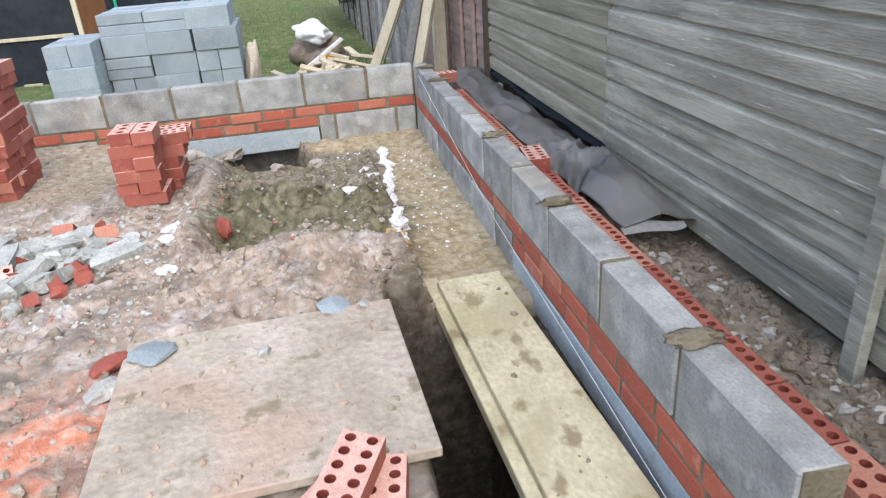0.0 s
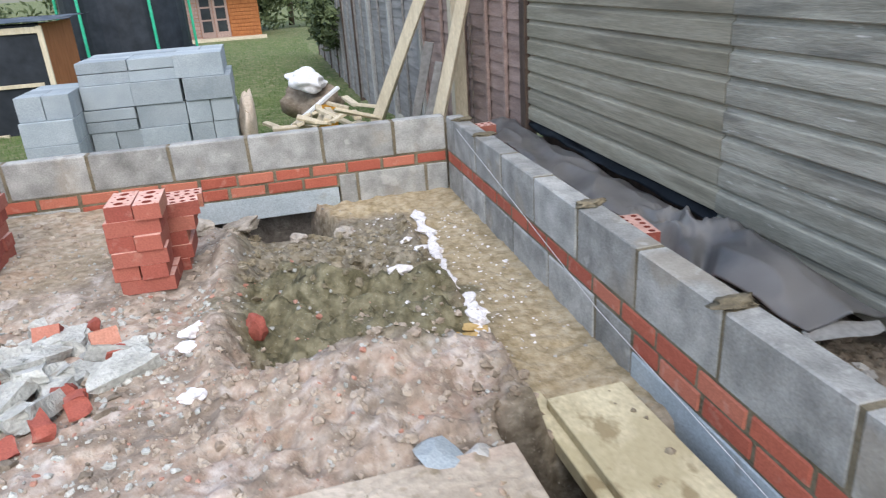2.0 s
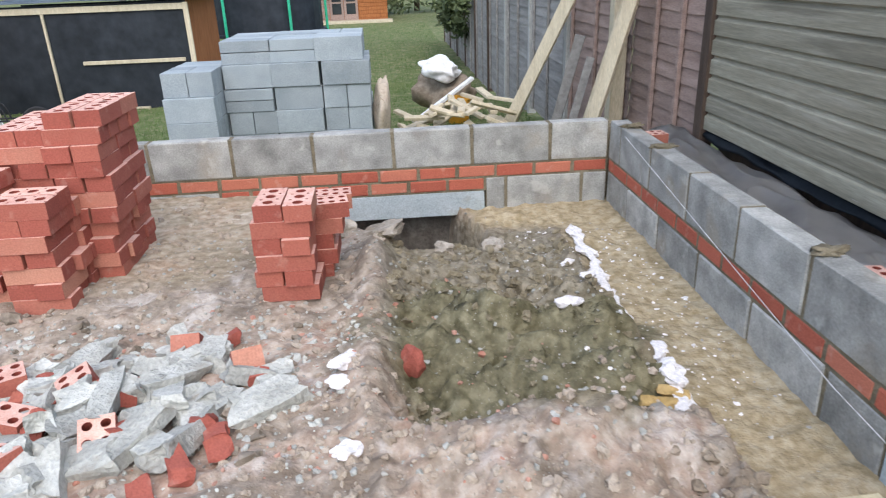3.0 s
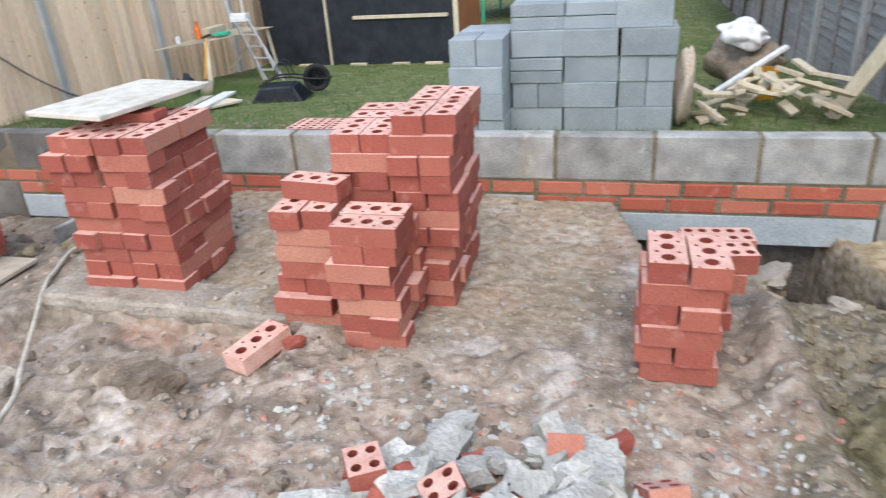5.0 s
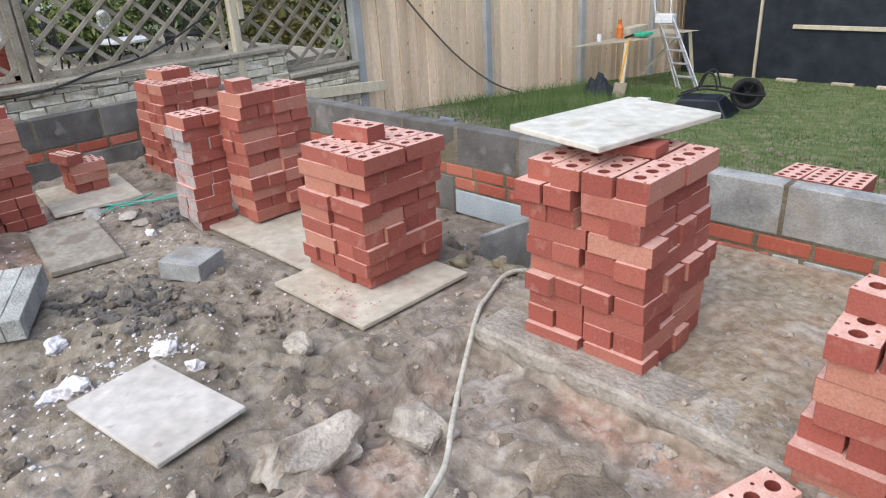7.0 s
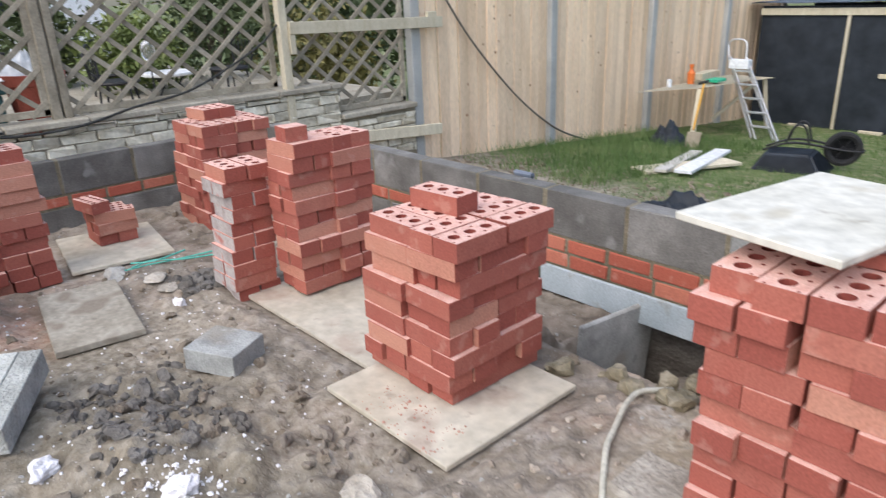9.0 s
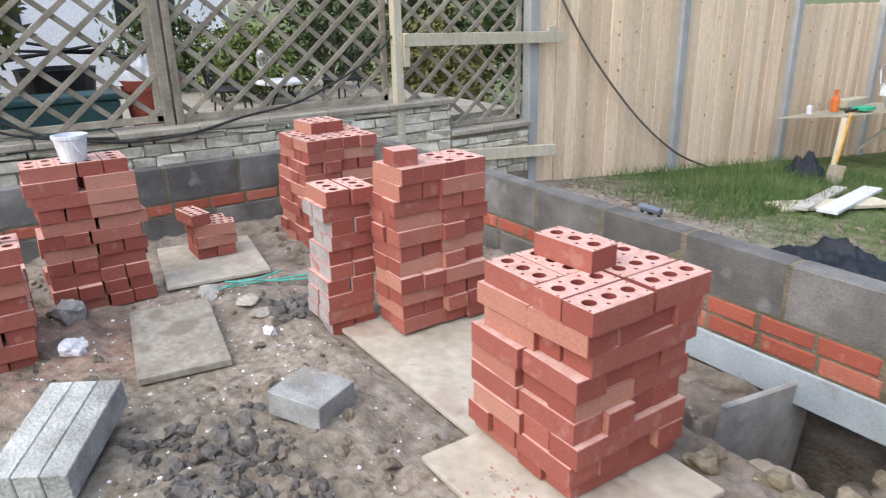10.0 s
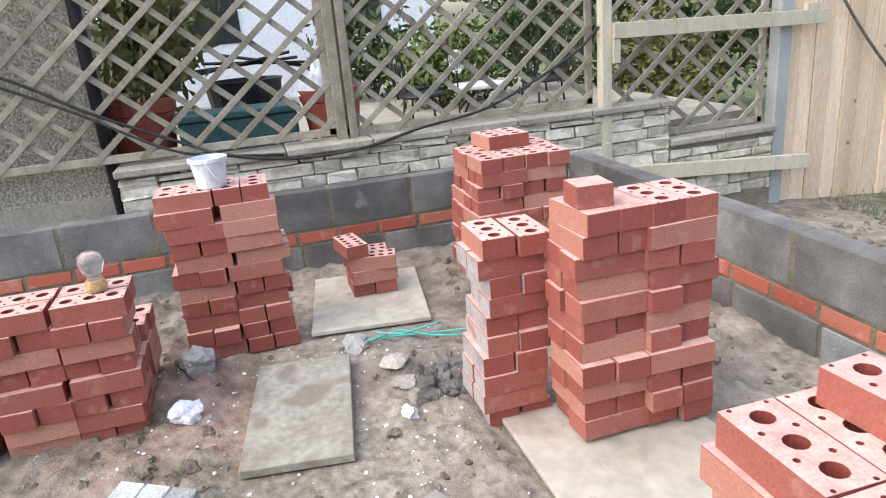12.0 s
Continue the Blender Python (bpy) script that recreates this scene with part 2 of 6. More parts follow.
M_ORANGE = mat("orange_plastic", [(0.6, 0.14, 0.03), (0.7, 0.2, 0.05)], scale=8, rough=0.45)
M_YELLOW = mat("yellow_plastic", [(0.5, 0.24, 0.02), (0.6, 0.32, 0.04)], scale=8, rough=0.5)
M_BLACKMETAL = mat("black_iron", [(0.012, 0.012, 0.014), (0.03, 0.03, 0.032)], scale=10, rough=0.5)
M_RUBBER = mat("rubber", [(0.015, 0.015, 0.016), (0.03, 0.03, 0.03)], scale=10, rough=0.8)
M_HOSE = mat("dusty_hose", [(0.42, 0.4, 0.33), (0.56, 0.54, 0.46)], scale=20, rough=0.6)
M_CABLE = mat("black_cable", [(0.02, 0.02, 0.02), (0.05, 0.05, 0.045)], scale=20, rough=0.6)
M_OLDCABLE = mat("brown_cable", [(0.1, 0.085, 0.065), (0.19, 0.165, 0.135)], scale=20, rough=0.7)
M_ROCK = mat("concrete_rubble", [(0.3, 0.29, 0.27), (0.42, 0.41, 0.38), (0.54, 0.53, 0.5)], scale=9, rough=0.95, bump=0.8, fine=70, rand=0.2, dist=0.01)
M_DUSTROCK = mat("dusty_concrete", [(0.25, 0.22, 0.18), (0.35, 0.315, 0.265), (0.45, 0.41, 0.355)], scale=9, rough=0.95, bump=1.0, fine=60, rand=0.15, dist=0.012, stain=((0.2, 0.155, 0.115), 7.0, 0.55, 0.7))
M_HEAP = mat("broken_block", [(0.33, 0.335, 0.31), (0.44, 0.45, 0.42), (0.55, 0.56, 0.53)], scale=11, rough=0.95, bump=1.0, fine=80, rand=0.18, dist=0.01, stain=((0.3, 0.27, 0.22), 8.0, 0.62, 0.6))
# dark clay lumps, and the painted shade below the back outer leaf
M_CLAYANDSHADE = mat("dark_clay_and_shade", [(0.075, 0.066, 0.056), (0.13, 0.118, 0.104), (0.2, 0.187, 0.17)], scale=9, rough=0.75, bump=1.0, fine=60, dist=0.012)
M_SOILLUMP = mat("soil_lump", [(0.13, 0.108, 0.082), (0.21, 0.178, 0.142), (0.31, 0.27, 0.225)], scale=10, rough=0.95, bump=0.8, fine=60, dist=0.012)
M_SPIKE = mat("spiky_leaves", [(0.14, 0.15, 0.05), (0.26, 0.27, 0.12)], scale=3, rough=0.6, bump=0.0)
M_OCHRE = mat("ochre_sand", [(0.4, 0.27, 0.1), (0.52, 0.38, 0.18)], scale=12, rough=1.0, bump=0.8, fine=60)
M_DRYCLOD = mat("dry_clod", [(0.26, 0.21, 0.165), (0.37, 0.31, 0.25), (0.5, 0.44, 0.37)], scale=12, rough=0.95, bump=1.0, fine=90, dist=0.01)
M_CLOD = mat("soil_clod", [(0.17, 0.135, 0.1), (0.25, 0.205, 0.155), (0.34, 0.29, 0.23)], scale=12, rough=0.95, bump=1.0, fine=90, rand=0.3, dist=0.01)
M_WETCLOD = mat("wet_clod", [(0.15, 0.125, 0.08), (0.24, 0.207, 0.14), (0.36, 0.32, 0.245)], scale=12, rough=0.8, bump=1.0, fine=90, dist=0.01)
M_LEAF = mat("leaves", [(0.06, 0.085, 0.02), (0.13, 0.17, 0.045), (0.22, 0.25, 0.09)], scale=3, rough=0.6, bump=0.0)
M_DARKLEAF = mat("dark_leaves", [(0.04, 0.058, 0.022), (0.095, 0.125, 0.05)], scale=2, rough=0.6, bump=0.0)
M_OLIVELEAF = mat("olive_leaves", [(0.12, 0.11, 0.035), (0.2, 0.18, 0.06)], scale=2, rough=0.6, bump=0.0)
M_GRASS = mat("grass", [(0.06, 0.11, 0.03), (0.1, 0.165, 0.05), (0.19, 0.23, 0.095)], scale=2.0, rough=0.7, bump=0.0)
M_BARK = mat("bark", [(0.08, 0.06, 0.045), (0.14, 0.11, 0.08)], scale=10, bump=0.8)
M_GLASSY = mat("clear_plastic", [(0.8, 0.78, 0.76), (0.85, 0.83, 0.8)], scale=5, rough=0.12, bump=0.0, spec=0.5)
M_GLASSY.node_tree.nodes["Principled BSDF"].inputs["Transmission Weight"].default_value = 0.85
M_PANE = mat("window_glass", [(0.02, 0.025, 0.03), (0.04, 0.045, 0.05)], scale=2, rough=0.08, bump=0.0, spec=0.8)
M_GREYSIDE = mat("mortar_smeared_brick", [(0.3, 0.25, 0.24), (0.48, 0.45, 0.43)], scale=9, rough=0.95, bump=0.4, fine=80, stain=((0.4, 0.12, 0.09), 9.0, 0.58, 0.8))

# ---- mesh helpers ----


def part(name, bm, material, parent=None, label="", smooth=False, m=None):
    me = bpy.data.meshes.new(name)
    bm.normal_update()
    bm.to_mesh(me)
    bm.free()
    for mm in (material if isinstance(material, (list, tuple)) else [material]):
        me.materials.append(mm)
    if smooth:
        me.polygons.foreach_set("use_smooth", [True] * len(me.polygons))
    ob = new(name, me)
    if parent is not None:
        ob.parent = parent
    if m is not None:
        ob.matrix_basis = m
    if label:
        ob["label"] = label
    return ob


def thing(name, m, label, category, group="", kind=""):
    ob = new(name)
    ob.empty_display_size = 0.1
    ob.matrix_basis = m
    return tagged(ob, label, category, group, kind)


def box(bm, lo, hi, bevel=0.0, m=None, mi=0, seg=1):
    lo, hi = Vector(lo), Vector(hi)
    r = bmesh.ops.create_cube(bm, size=1.0, matrix=Matrix.Translation((lo + hi) / 2) @ Matrix.Diagonal((*(hi - lo), 1)))
    vs = r["verts"]
    faces = list({f for v in vs for f in v.link_faces})
    if bevel:
        es = list({e for v in vs for e in v.link_edges})
        g = bmesh.ops.bevel(bm, geom=es, offset=bevel, segments=seg, affect="EDGES", profile=0.5)
        faces = list({f for v in g["verts"] for f in v.link_faces} | {f for f in faces if f.is_valid})
        vs = list({v for f in faces for v in f.verts})
    for f in faces:
        f.material_index = mi
    if m is not None:
        bmesh.ops.transform(bm, matrix=m, verts=vs)
    return vs


def bx(lo, hi, bevel=0.0, m=None):
    bm = bmesh.new()
    box(bm, lo, hi, bevel, m)
    return bm


def beam(a, b, w, h, bevel=0.003, bm=None):
    """A squared timber from a to b."""
    a, b = Vector(a), Vector(b)
    d = b - a
    q = d.to_track_quat("Y", "Z").to_matrix().to_4x4()
    bm = bm or bmesh.new()
    box(bm, (-w / 2, 0, -h / 2), (w / 2, d.length, h / 2), bevel, Matrix.Translation(a) @ q)
    return bm


def tube(points, r, n=8, bm=None, closed_ends=True):
    bm = bm or bmesh.new()
    pts = [Vector(p) for p in points]
    rings = []
    for i, p in enumerate(pts):
        d = (pts[min(i + 1, len(pts) - 1)] - pts[max(i - 1, 0)]).normalized()
        u = d.cross(Vector((0.12, 0.31, 0.94))).normalized()
        v = d.cross(u)
        rr = r[i] if isinstance(r, (list, tuple)) else r
        rings.append([bm.verts.new(p + rr * (math.cos(6.28318 * k / n) * u + math.sin(6.28318 * k / n) * v)) for k in range(n)])
    for a, b in zip(rings, rings[1:]):
        for k in range(n):
            bm.faces.new((a[k], a[(k + 1) % n], b[(k + 1) % n], b[k]))
    if closed_ends:
        bm.faces.new(rings[0][::-1])
        bm.faces.new(rings[-1])
    return bm


def spline(points, steps=8):
    """A smooth curve through the points."""
    P = [Vector(p) for p in points]
    P = [2 * P[0] - P[1]] + P + [2 * P[-1] - P[-2]]
    out = []
    for i in range(1, len(P) - 2):
        for s in range(steps):
            t = s / steps
            a, b, c, d = P[i - 1 : i + 3]
            out.append(0.5 * (2 * b + (c - a) * t + (2 * a - 5 * b + 4 * c - d) * t * t + (3 * b - a - 3 * c + d) * t ** 3))
    return out + [P[-2]]


def lathe(profile, n=20, bm=None, m=None):
    bm = bm or bmesh.new()
    rings = []
    for r, z in profile:
        rings.append([bm.verts.new((r * math.cos(6.28318 * k / n), r * math.sin(6.28318 * k / n), z)) for k in range(n)])
    for a, b in zip(rings, rings[1:]):
        for k in range(n):
            bm.faces.new((a[k], a[(k + 1) % n], b[(k + 1) % n], b[k]))
    bm.faces.new(rings[0][::-1])
    bm.faces.new(rings[-1])
    if m is not None:
        bmesh.ops.transform(bm, matrix=m, verts=bm.verts)
    return bm


def rock(seed, size, rough=0.35, sub=2, flat=1.0):
    """An irregular broken lump."""
    rnd = random.Random(seed)
    bm = bmesh.new()
    bmesh.ops.create_icosphere(bm, subdivisions=sub, radius=0.5)
    off = Vector((rnd.uniform(-50, 50), rnd.uniform(-50, 50), rnd.uniform(-50, 50)))
    planes = [(Vector((rnd.gauss(0, 1), rnd.gauss(0, 1), rnd.gauss(0, 1) * flat)).normalized(), rnd.uniform(0.26, 0.42)) for _ in range(7)]
    for v in bm.verts:
        c = v.co.copy()
        for nn, d in planes:
            k = c.dot(nn) - d
            if k > 0:
                c -= nn * k
        c *= 1 + rough * noise.noise(v.co * 3.5 + off)
        v.co = Vector((c.x * size[0], c.y * size[1], c.z * size[2])) * 1.25
    return bm


def hole_cell(bm, x0, y0, x1, y1, cx, cy, r, n, z, depth, mi_top, mi_hole):
    """A rectangle of top face with a round core through it."""
    outer, inner, low = [], [], []
    for k in range(n):
        a = 6.28318 * (k + 0.5) / n
        c, s = math.cos(a), math.sin(a)
        t = min(((x1 - cx) if c > 0 else (x0 - cx)) / c if abs(c) > 1e-6 else 9, ((y1 - cy) if s > 0 else (y0 - cy)) / s if abs(s) > 1e-6 else 9)
        outer.append((cx + c * t, cy + s * t))
        inner.append((cx + r * c, cy + r * s))
    corners = [(x1, y1), (x0, y1), (x0, y0), (x1, y0)]
    vi = [bm.verts.new((x, y, z)) for x, y in inner]
    vl = [bm.verts.new((x, y, z - depth)) for x, y in inner]
    vo = [bm.verts.new((x, y, z)) for x, y in outer]
    for k in range(n):
        j = (k + 1) % n
        poly = [vi[k], vo[k]]
        a, b = outer[k], outer[j]
        if abs(a[0] - b[0]) > 1e-7 and abs(a[1] - b[1]) > 1e-7:
            best = min(corners, key=lambda q: (q[0] - (a[0] + b[0]) / 2) ** 2 + (q[1] - (a[1] + b[1]) / 2) ** 2)
            poly.append(bm.verts.new((best[0], best[1], z)))
        poly += [vo[j], vi[j]]
        bm.faces.new(poly).material_index = mi_top
        bm.faces.new((vi[k], vi[j], vl[j], vl[k])).material_index = mi_hole
    bm.faces.new(vl).material_index = mi_hole



def crumple(sx, sy, h, seed, n=44):
    """A heap of creased sheeting, lying on its edge."""
    bm = bmesh.new()
    rows = []
    for j in range(n + 1):
        row = []
        for i in range(n + 1):
            u, v = 2 * i / n - 1, 2 * j / n - 1
            d = math.sqrt(u * u + v * v) * (1 + 0.25 * noise.noise(Vector((u * 2, v * 2, seed))))
            p = Vector((u * 1.7, v * 1.7, seed))
            f = (0.55 + 0.5 * noise.noise(p)) * max(0, 1 - d * d) + max(0, 1 - d) ** 0.5 * (0.75 * abs(noise.noise(p * 2.3)) + 0.3 * abs(noise.noise(p * 5.5)))
            k = 1.0 / max(1.0, d)
            row.append(bm.verts.new((u * sx * k, v * sy * k, h * f)))
        rows.append(row)
    for a, b in zip(rows, rows[1:]):
        for i in range(n):
            bm.faces.new((a[i], a[i + 1], b[i + 1], b[i]))
    bmesh.ops.remove_doubles(bm, verts=bm.verts, dist=1e-4)
    return bm


BL, BW, BH = 0.215, 0.1025, 0.0635


def holed_brick_mesh(kind):
    """A perforated brick: three large cores with pin holes, or two rows of five."""
    bm = bmesh.new()
    hx, hy = BL / 2, BW / 2
    z = BH
    if kind == "three":
        big = [(-0.0955, -0.0415), (-0.027, 0.027), (0.0415, 0.0955)]
        for a, b in big:
            hole_cell(bm, a, -hy, b, hy, (a + b) / 2, 0, 0.0195, 12, z, 0.06, 1, 2)
        for a, b in ((-0.0415, -0.027), (0.027, 0.0415)):
            hole_cell(bm, a, 0, b, hy, (a + b) / 2, 0.03, 0.006, 6, z, 0.05, 1, 2)
            hole_cell(bm, a, -hy, b, 0, (a + b) / 2, -0.03, 0.006, 6, z, 0.05, 1, 2)
        for a, b in ((-hx, -0.0955), (0.0955, hx)):
            hole_cell(bm, a, 0, b, hy, (a + b) / 2, 0.034, 0.0045, 6, z, 0.04, 1, 2)
            hole_cell(bm, a, -hy, b, 0, (a + b) / 2, -0.034, 0.0045, 6, z, 0.04, 1, 2)
    else:
        cols = 5
        if kind == "broken":
            hx, cols = 0.045, 2
        for i in range(cols):
            a, b = -hx + 2 * hx * i / cols, -hx + 2 * hx * (i + 1) / cols
            for c, d in ((-hy, 0), (0, hy)):
                hole_cell(bm, a, c, b, d, (a + b) / 2, (c + d) / 2, 0.0135, 10, z, 0.06, 1, 2)
    v = [bm.verts.new(p) for p in ((-hx, -hy, 0), (hx, -hy, 0), (hx, hy, 0), (-hx, hy, 0), (-hx, -hy, z), (hx, -hy, z), (hx, hy, z), (-hx, hy, z))]
    for q in ((0, 1, 5, 4), (1, 2, 6, 5), (2, 3, 7, 6), (3, 0, 4, 7), (3, 2, 1, 0)):
        bm.faces.new([v[i] for i in q])
    bmesh.ops.remove_doubles(bm, verts=bm.verts, dist=2e-5)
    me = bpy.data.meshes.new("brick")
    bm.normal_update()
    bm.to_mesh(me)
    bm.free()
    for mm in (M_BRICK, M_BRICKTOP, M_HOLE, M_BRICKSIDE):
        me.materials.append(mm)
    for p in me.polygons:
        if abs(p.normal.y) > 0.9 and p.material_index == 0:
            p.material_index = 3
    return me


def solid_brick_mesh(material, top=None, dims=(BL, BW, BH), bevel=0.0014):
    bm = bx((-dims[0] / 2, -dims[1] / 2, 0), (dims[0] / 2, dims[1] / 2, dims[2]), bevel)
    me = bpy.data.meshes.new("brick")
    bm.normal_update()
    if top:
        for f in bm.faces:
            if f.normal.z > 0.9:
                f.material_index = 1
    bm.to_mesh(me)
    bm.free()
    me.materials.append(material)
    me.materials.append(top or material)
    me.materials.append(M_BRICKSIDE)
    for p in me.polygons:
        if abs(p.normal.y) > 0.9 and material == M_BRICK:
            p.material_index = 2
    return me


ME_THREE = holed_brick_mesh("three")
ME_BROKEN = holed_brick_mesh("broken")
ME_TEN = holed_brick_mesh("ten")
ME_TENRED = ME_TEN.copy()
ME_TENRED.materials[1] = M_BRICKSIDE
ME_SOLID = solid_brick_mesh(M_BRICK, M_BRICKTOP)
ME_HALF = solid_brick_mesh(M_BRICK, M_BRICKTOP, (0.105, BW, BH))
ME_PACK = solid_brick_mesh(M_BRICK, None, (BL, BW, 0.034))


def smeared_mesh(axis_):
    """A brick whose one side is smeared with grey mortar."""
    me = solid_brick_mesh(M_BRICK, M_BRICKTOP)
    me.materials.append(M_GREYSIDE)
    for p in me.polygons:
        if p.normal[axis_] < -0.9:
            p.material_index = 3
    return me


ME_SMEAR_X, ME_SMEAR_Y = smeared_mesh(0), smeared_mesh(1)

# ---- ground ----


def smooth(a, b, x):
    t = max(0.0, min(1.0, (x - a) / (b - a)))
    return t * t * (3 - 2 * t)


def inside(x, y, x0, x1, y0, y1, s=0.06):
    return smooth(x0 - s, x0 + s, x) * (1 - smooth(x1 - s, x1 + s, x)) * smooth(y0 - s, y0 + s, y) * (1 - smooth(y1 - s, y1 + s, y))


def level(x, y):
    """Height of the bare ground without its roughness."""
    if y > 0.06:
        z = max(-0.8, -0.09 * y)
        if y < 0.6:
            z = min(z, -0.02)
    else:
        z = 0.1 + 0.1 * smooth(-5.2, -3.6, x) + 0.05 * smooth(-2.4, -1.6, x) * smooth(-1.6, -2.2, y)
        z -= 0.085 * inside(x, y + 0.04 * (x + 3.5), -4.1, -2.92, -2.9, -1.21, 0.012) * smooth(-2.9, -2.0, y)
        z += 0.012 * inside(x, y + 0.04 * (x + 3.5), -4.1, -2.3, -1.19, 0.3, 0.02)
        z += (0.115 - 0.045 * smooth(-1.1, -0.65, y) - z) * inside(x, y, -1.27, -0.43, -2.3, -0.35, 0.09)
        z += ((0.055 if y > -2.7 else 0.0) - z) * smooth(-0.47, -0.39, x)
        z += (0.05 - z) * inside(x, y, -1.0, 0.3, -0.5, 0.3, 0.05)
        for cx, cy, rx, ry, h in ((-0.85, -2.42, 0.3, 0.2, 0.13), (-1.34, -2.0, 0.1, 0.3, 0.1), (-1.34, -1.2, 0.08, 0.4, 0.09), (-0.72, -1.7, 0.34, 0.17, 0.1), (-1.0, -1.6, 0.14, 0.1, 0.05), (-0.68, -2.0, 0.25, 0.14, 0.07), (-3.3, -1.65, 0.16, 0.1, 0.07), (-3.75, -2.1, 0.25, 0.18, 0.08), (-5.2, -2.0, 0.2, 0.14, 0.07), (-4.9, -1.75, 0.18, 0.12, 0.05), (-2.4, -2.6, 0.3, 0.2, 0.06), (-6.9, -2.2, 0.2, 0.15, 0.05)):
            d = ((x - cx) / rx) ** 2 + ((y - cy) / ry) ** 2
            if d < 6:
                z += h * math.exp(-d)
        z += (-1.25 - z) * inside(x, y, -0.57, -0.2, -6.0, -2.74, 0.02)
        if x < -8.05:
            z = -0.05 + 0.25 * smooth(-8.5, -8.7, x)
        z += (-0.01 - z) * inside(x, y, -5.6, -4.8, -0.42, 0.3, 0.08)
    if -5 < x < -0.7 and -0.9 < y < 0.7:
        z += (-0.75 - z) * inside(x + 0.25 * (y + 0.3), y, -1.74, -0.84, -0.6, 0.5, 0.04)
        z += (-0.4 + 0.36 * smooth(-4.6, -4.28, x) - z) * inside(x, y, -4.82, -4.2, -0.56, 0.5, 0.045)
    if x > 0.06:
        k = smooth(0.1, 0.25, x) * (1 - smooth(-0.3, 0.6, y))
        z += ((0.3 - 0.06 * smooth(0.3, 0.6, x)) - z) * k
    return z


def rough_amount(x, y):
    a = 0.012
    if -8.0 < x < 0.1 and y < 0.05:
        a = 0.03
        a += 0.028 * inside(x, y, -1.3, -0.42, -2.9, -0.75, 0.1)
        a += 0.02 * inside(x, y, -5.3, -3.0, -3.5, -1.3, 0.25)
        a -= 0.013 * inside(x, y, -0.45, 0.2, -2.6, 0.1, 0.05)
        a -= 0.021 * inside(x, y + 0.04 * (x + 3.5), -4.2, -1.5, -1.22, 0.2, 0.02)
    elif x > 0.1 and y < 0:
        a = 0.03
    return a


PADS = ((-5.13, -4.45, -1.42, -0.74, 0.118), (-6.17, -5.1, -1.18, -0.55, 0.074), (-7.8, -6.88, -1.72, -0.98, 0.082), (-6.88, -5.98, -2.02, -1.5, 0.083), (-4.9, -4.26, -2.38, -1.92, 0.152), (-1.46, -0.6, -3.72, -2.9, 0.235), (-7.3, -7.0, -2.2, -1.65, 0.068), (-3.95, -3.4, -1.14, -0.6, 0.18))


def ground_z(x, y):
    z = rough_ground(x, y)
    if -8 < x < 0 and y < 0:
        for x0, x1, y0, y1, h in PADS:
            if x0 - 0.1 < x < x1 + 0.1 and y0 - 0.1 < y < y1 + 0.1:
                z += (h - z) * inside(x, y, x0 - 0.02, x1 + 0.02, y0 - 0.02, y1 + 0.02, 0.05)
    return z


def rough_ground(x, y):
    p = Vector((x * 2.2, y * 2.2, 3.1))
    n = noise.noise(p) * 0.5 + noise.noise(p * 3.1) * 0.6 + (0.3 - abs(noise.noise(p * 4.6))) * 1.1 + noise.noise(p * 8.0) * 0.45
    z = level(x, y) + rough_amount(x, y) * n
    if -1.4 < x < -0.3 and -2.3 < y < -1.2:
        q = Vector((x * 2.2 + y * 1.0, y * 9.0 + x * 2.0 + 0.8 * noise.noise(Vector((x * 5, y * 5, 0))), 1.7))
        z += inside(x, y, -1.25, -0.45, -2.15, -1.35, 0.1) * 0.24 * (0.5 - abs(noise.noise(q)) - 0.6 * abs(noise.noise(q * 2.2 + Vector((3, 1, 2)))))
    return z


def axis(lo, a, b, hi, step, out):
    fine = list(np.arange(a, b, step))
    left, right = [], []
    s, v = step, a
    while v > lo:
        s *= out
        v -= s
        left.append(v)
    s, v = step, fine[-1]
    while v < hi:
        s *= out
        v += s
        right.append(v)
    return left[::-1] + fine + right


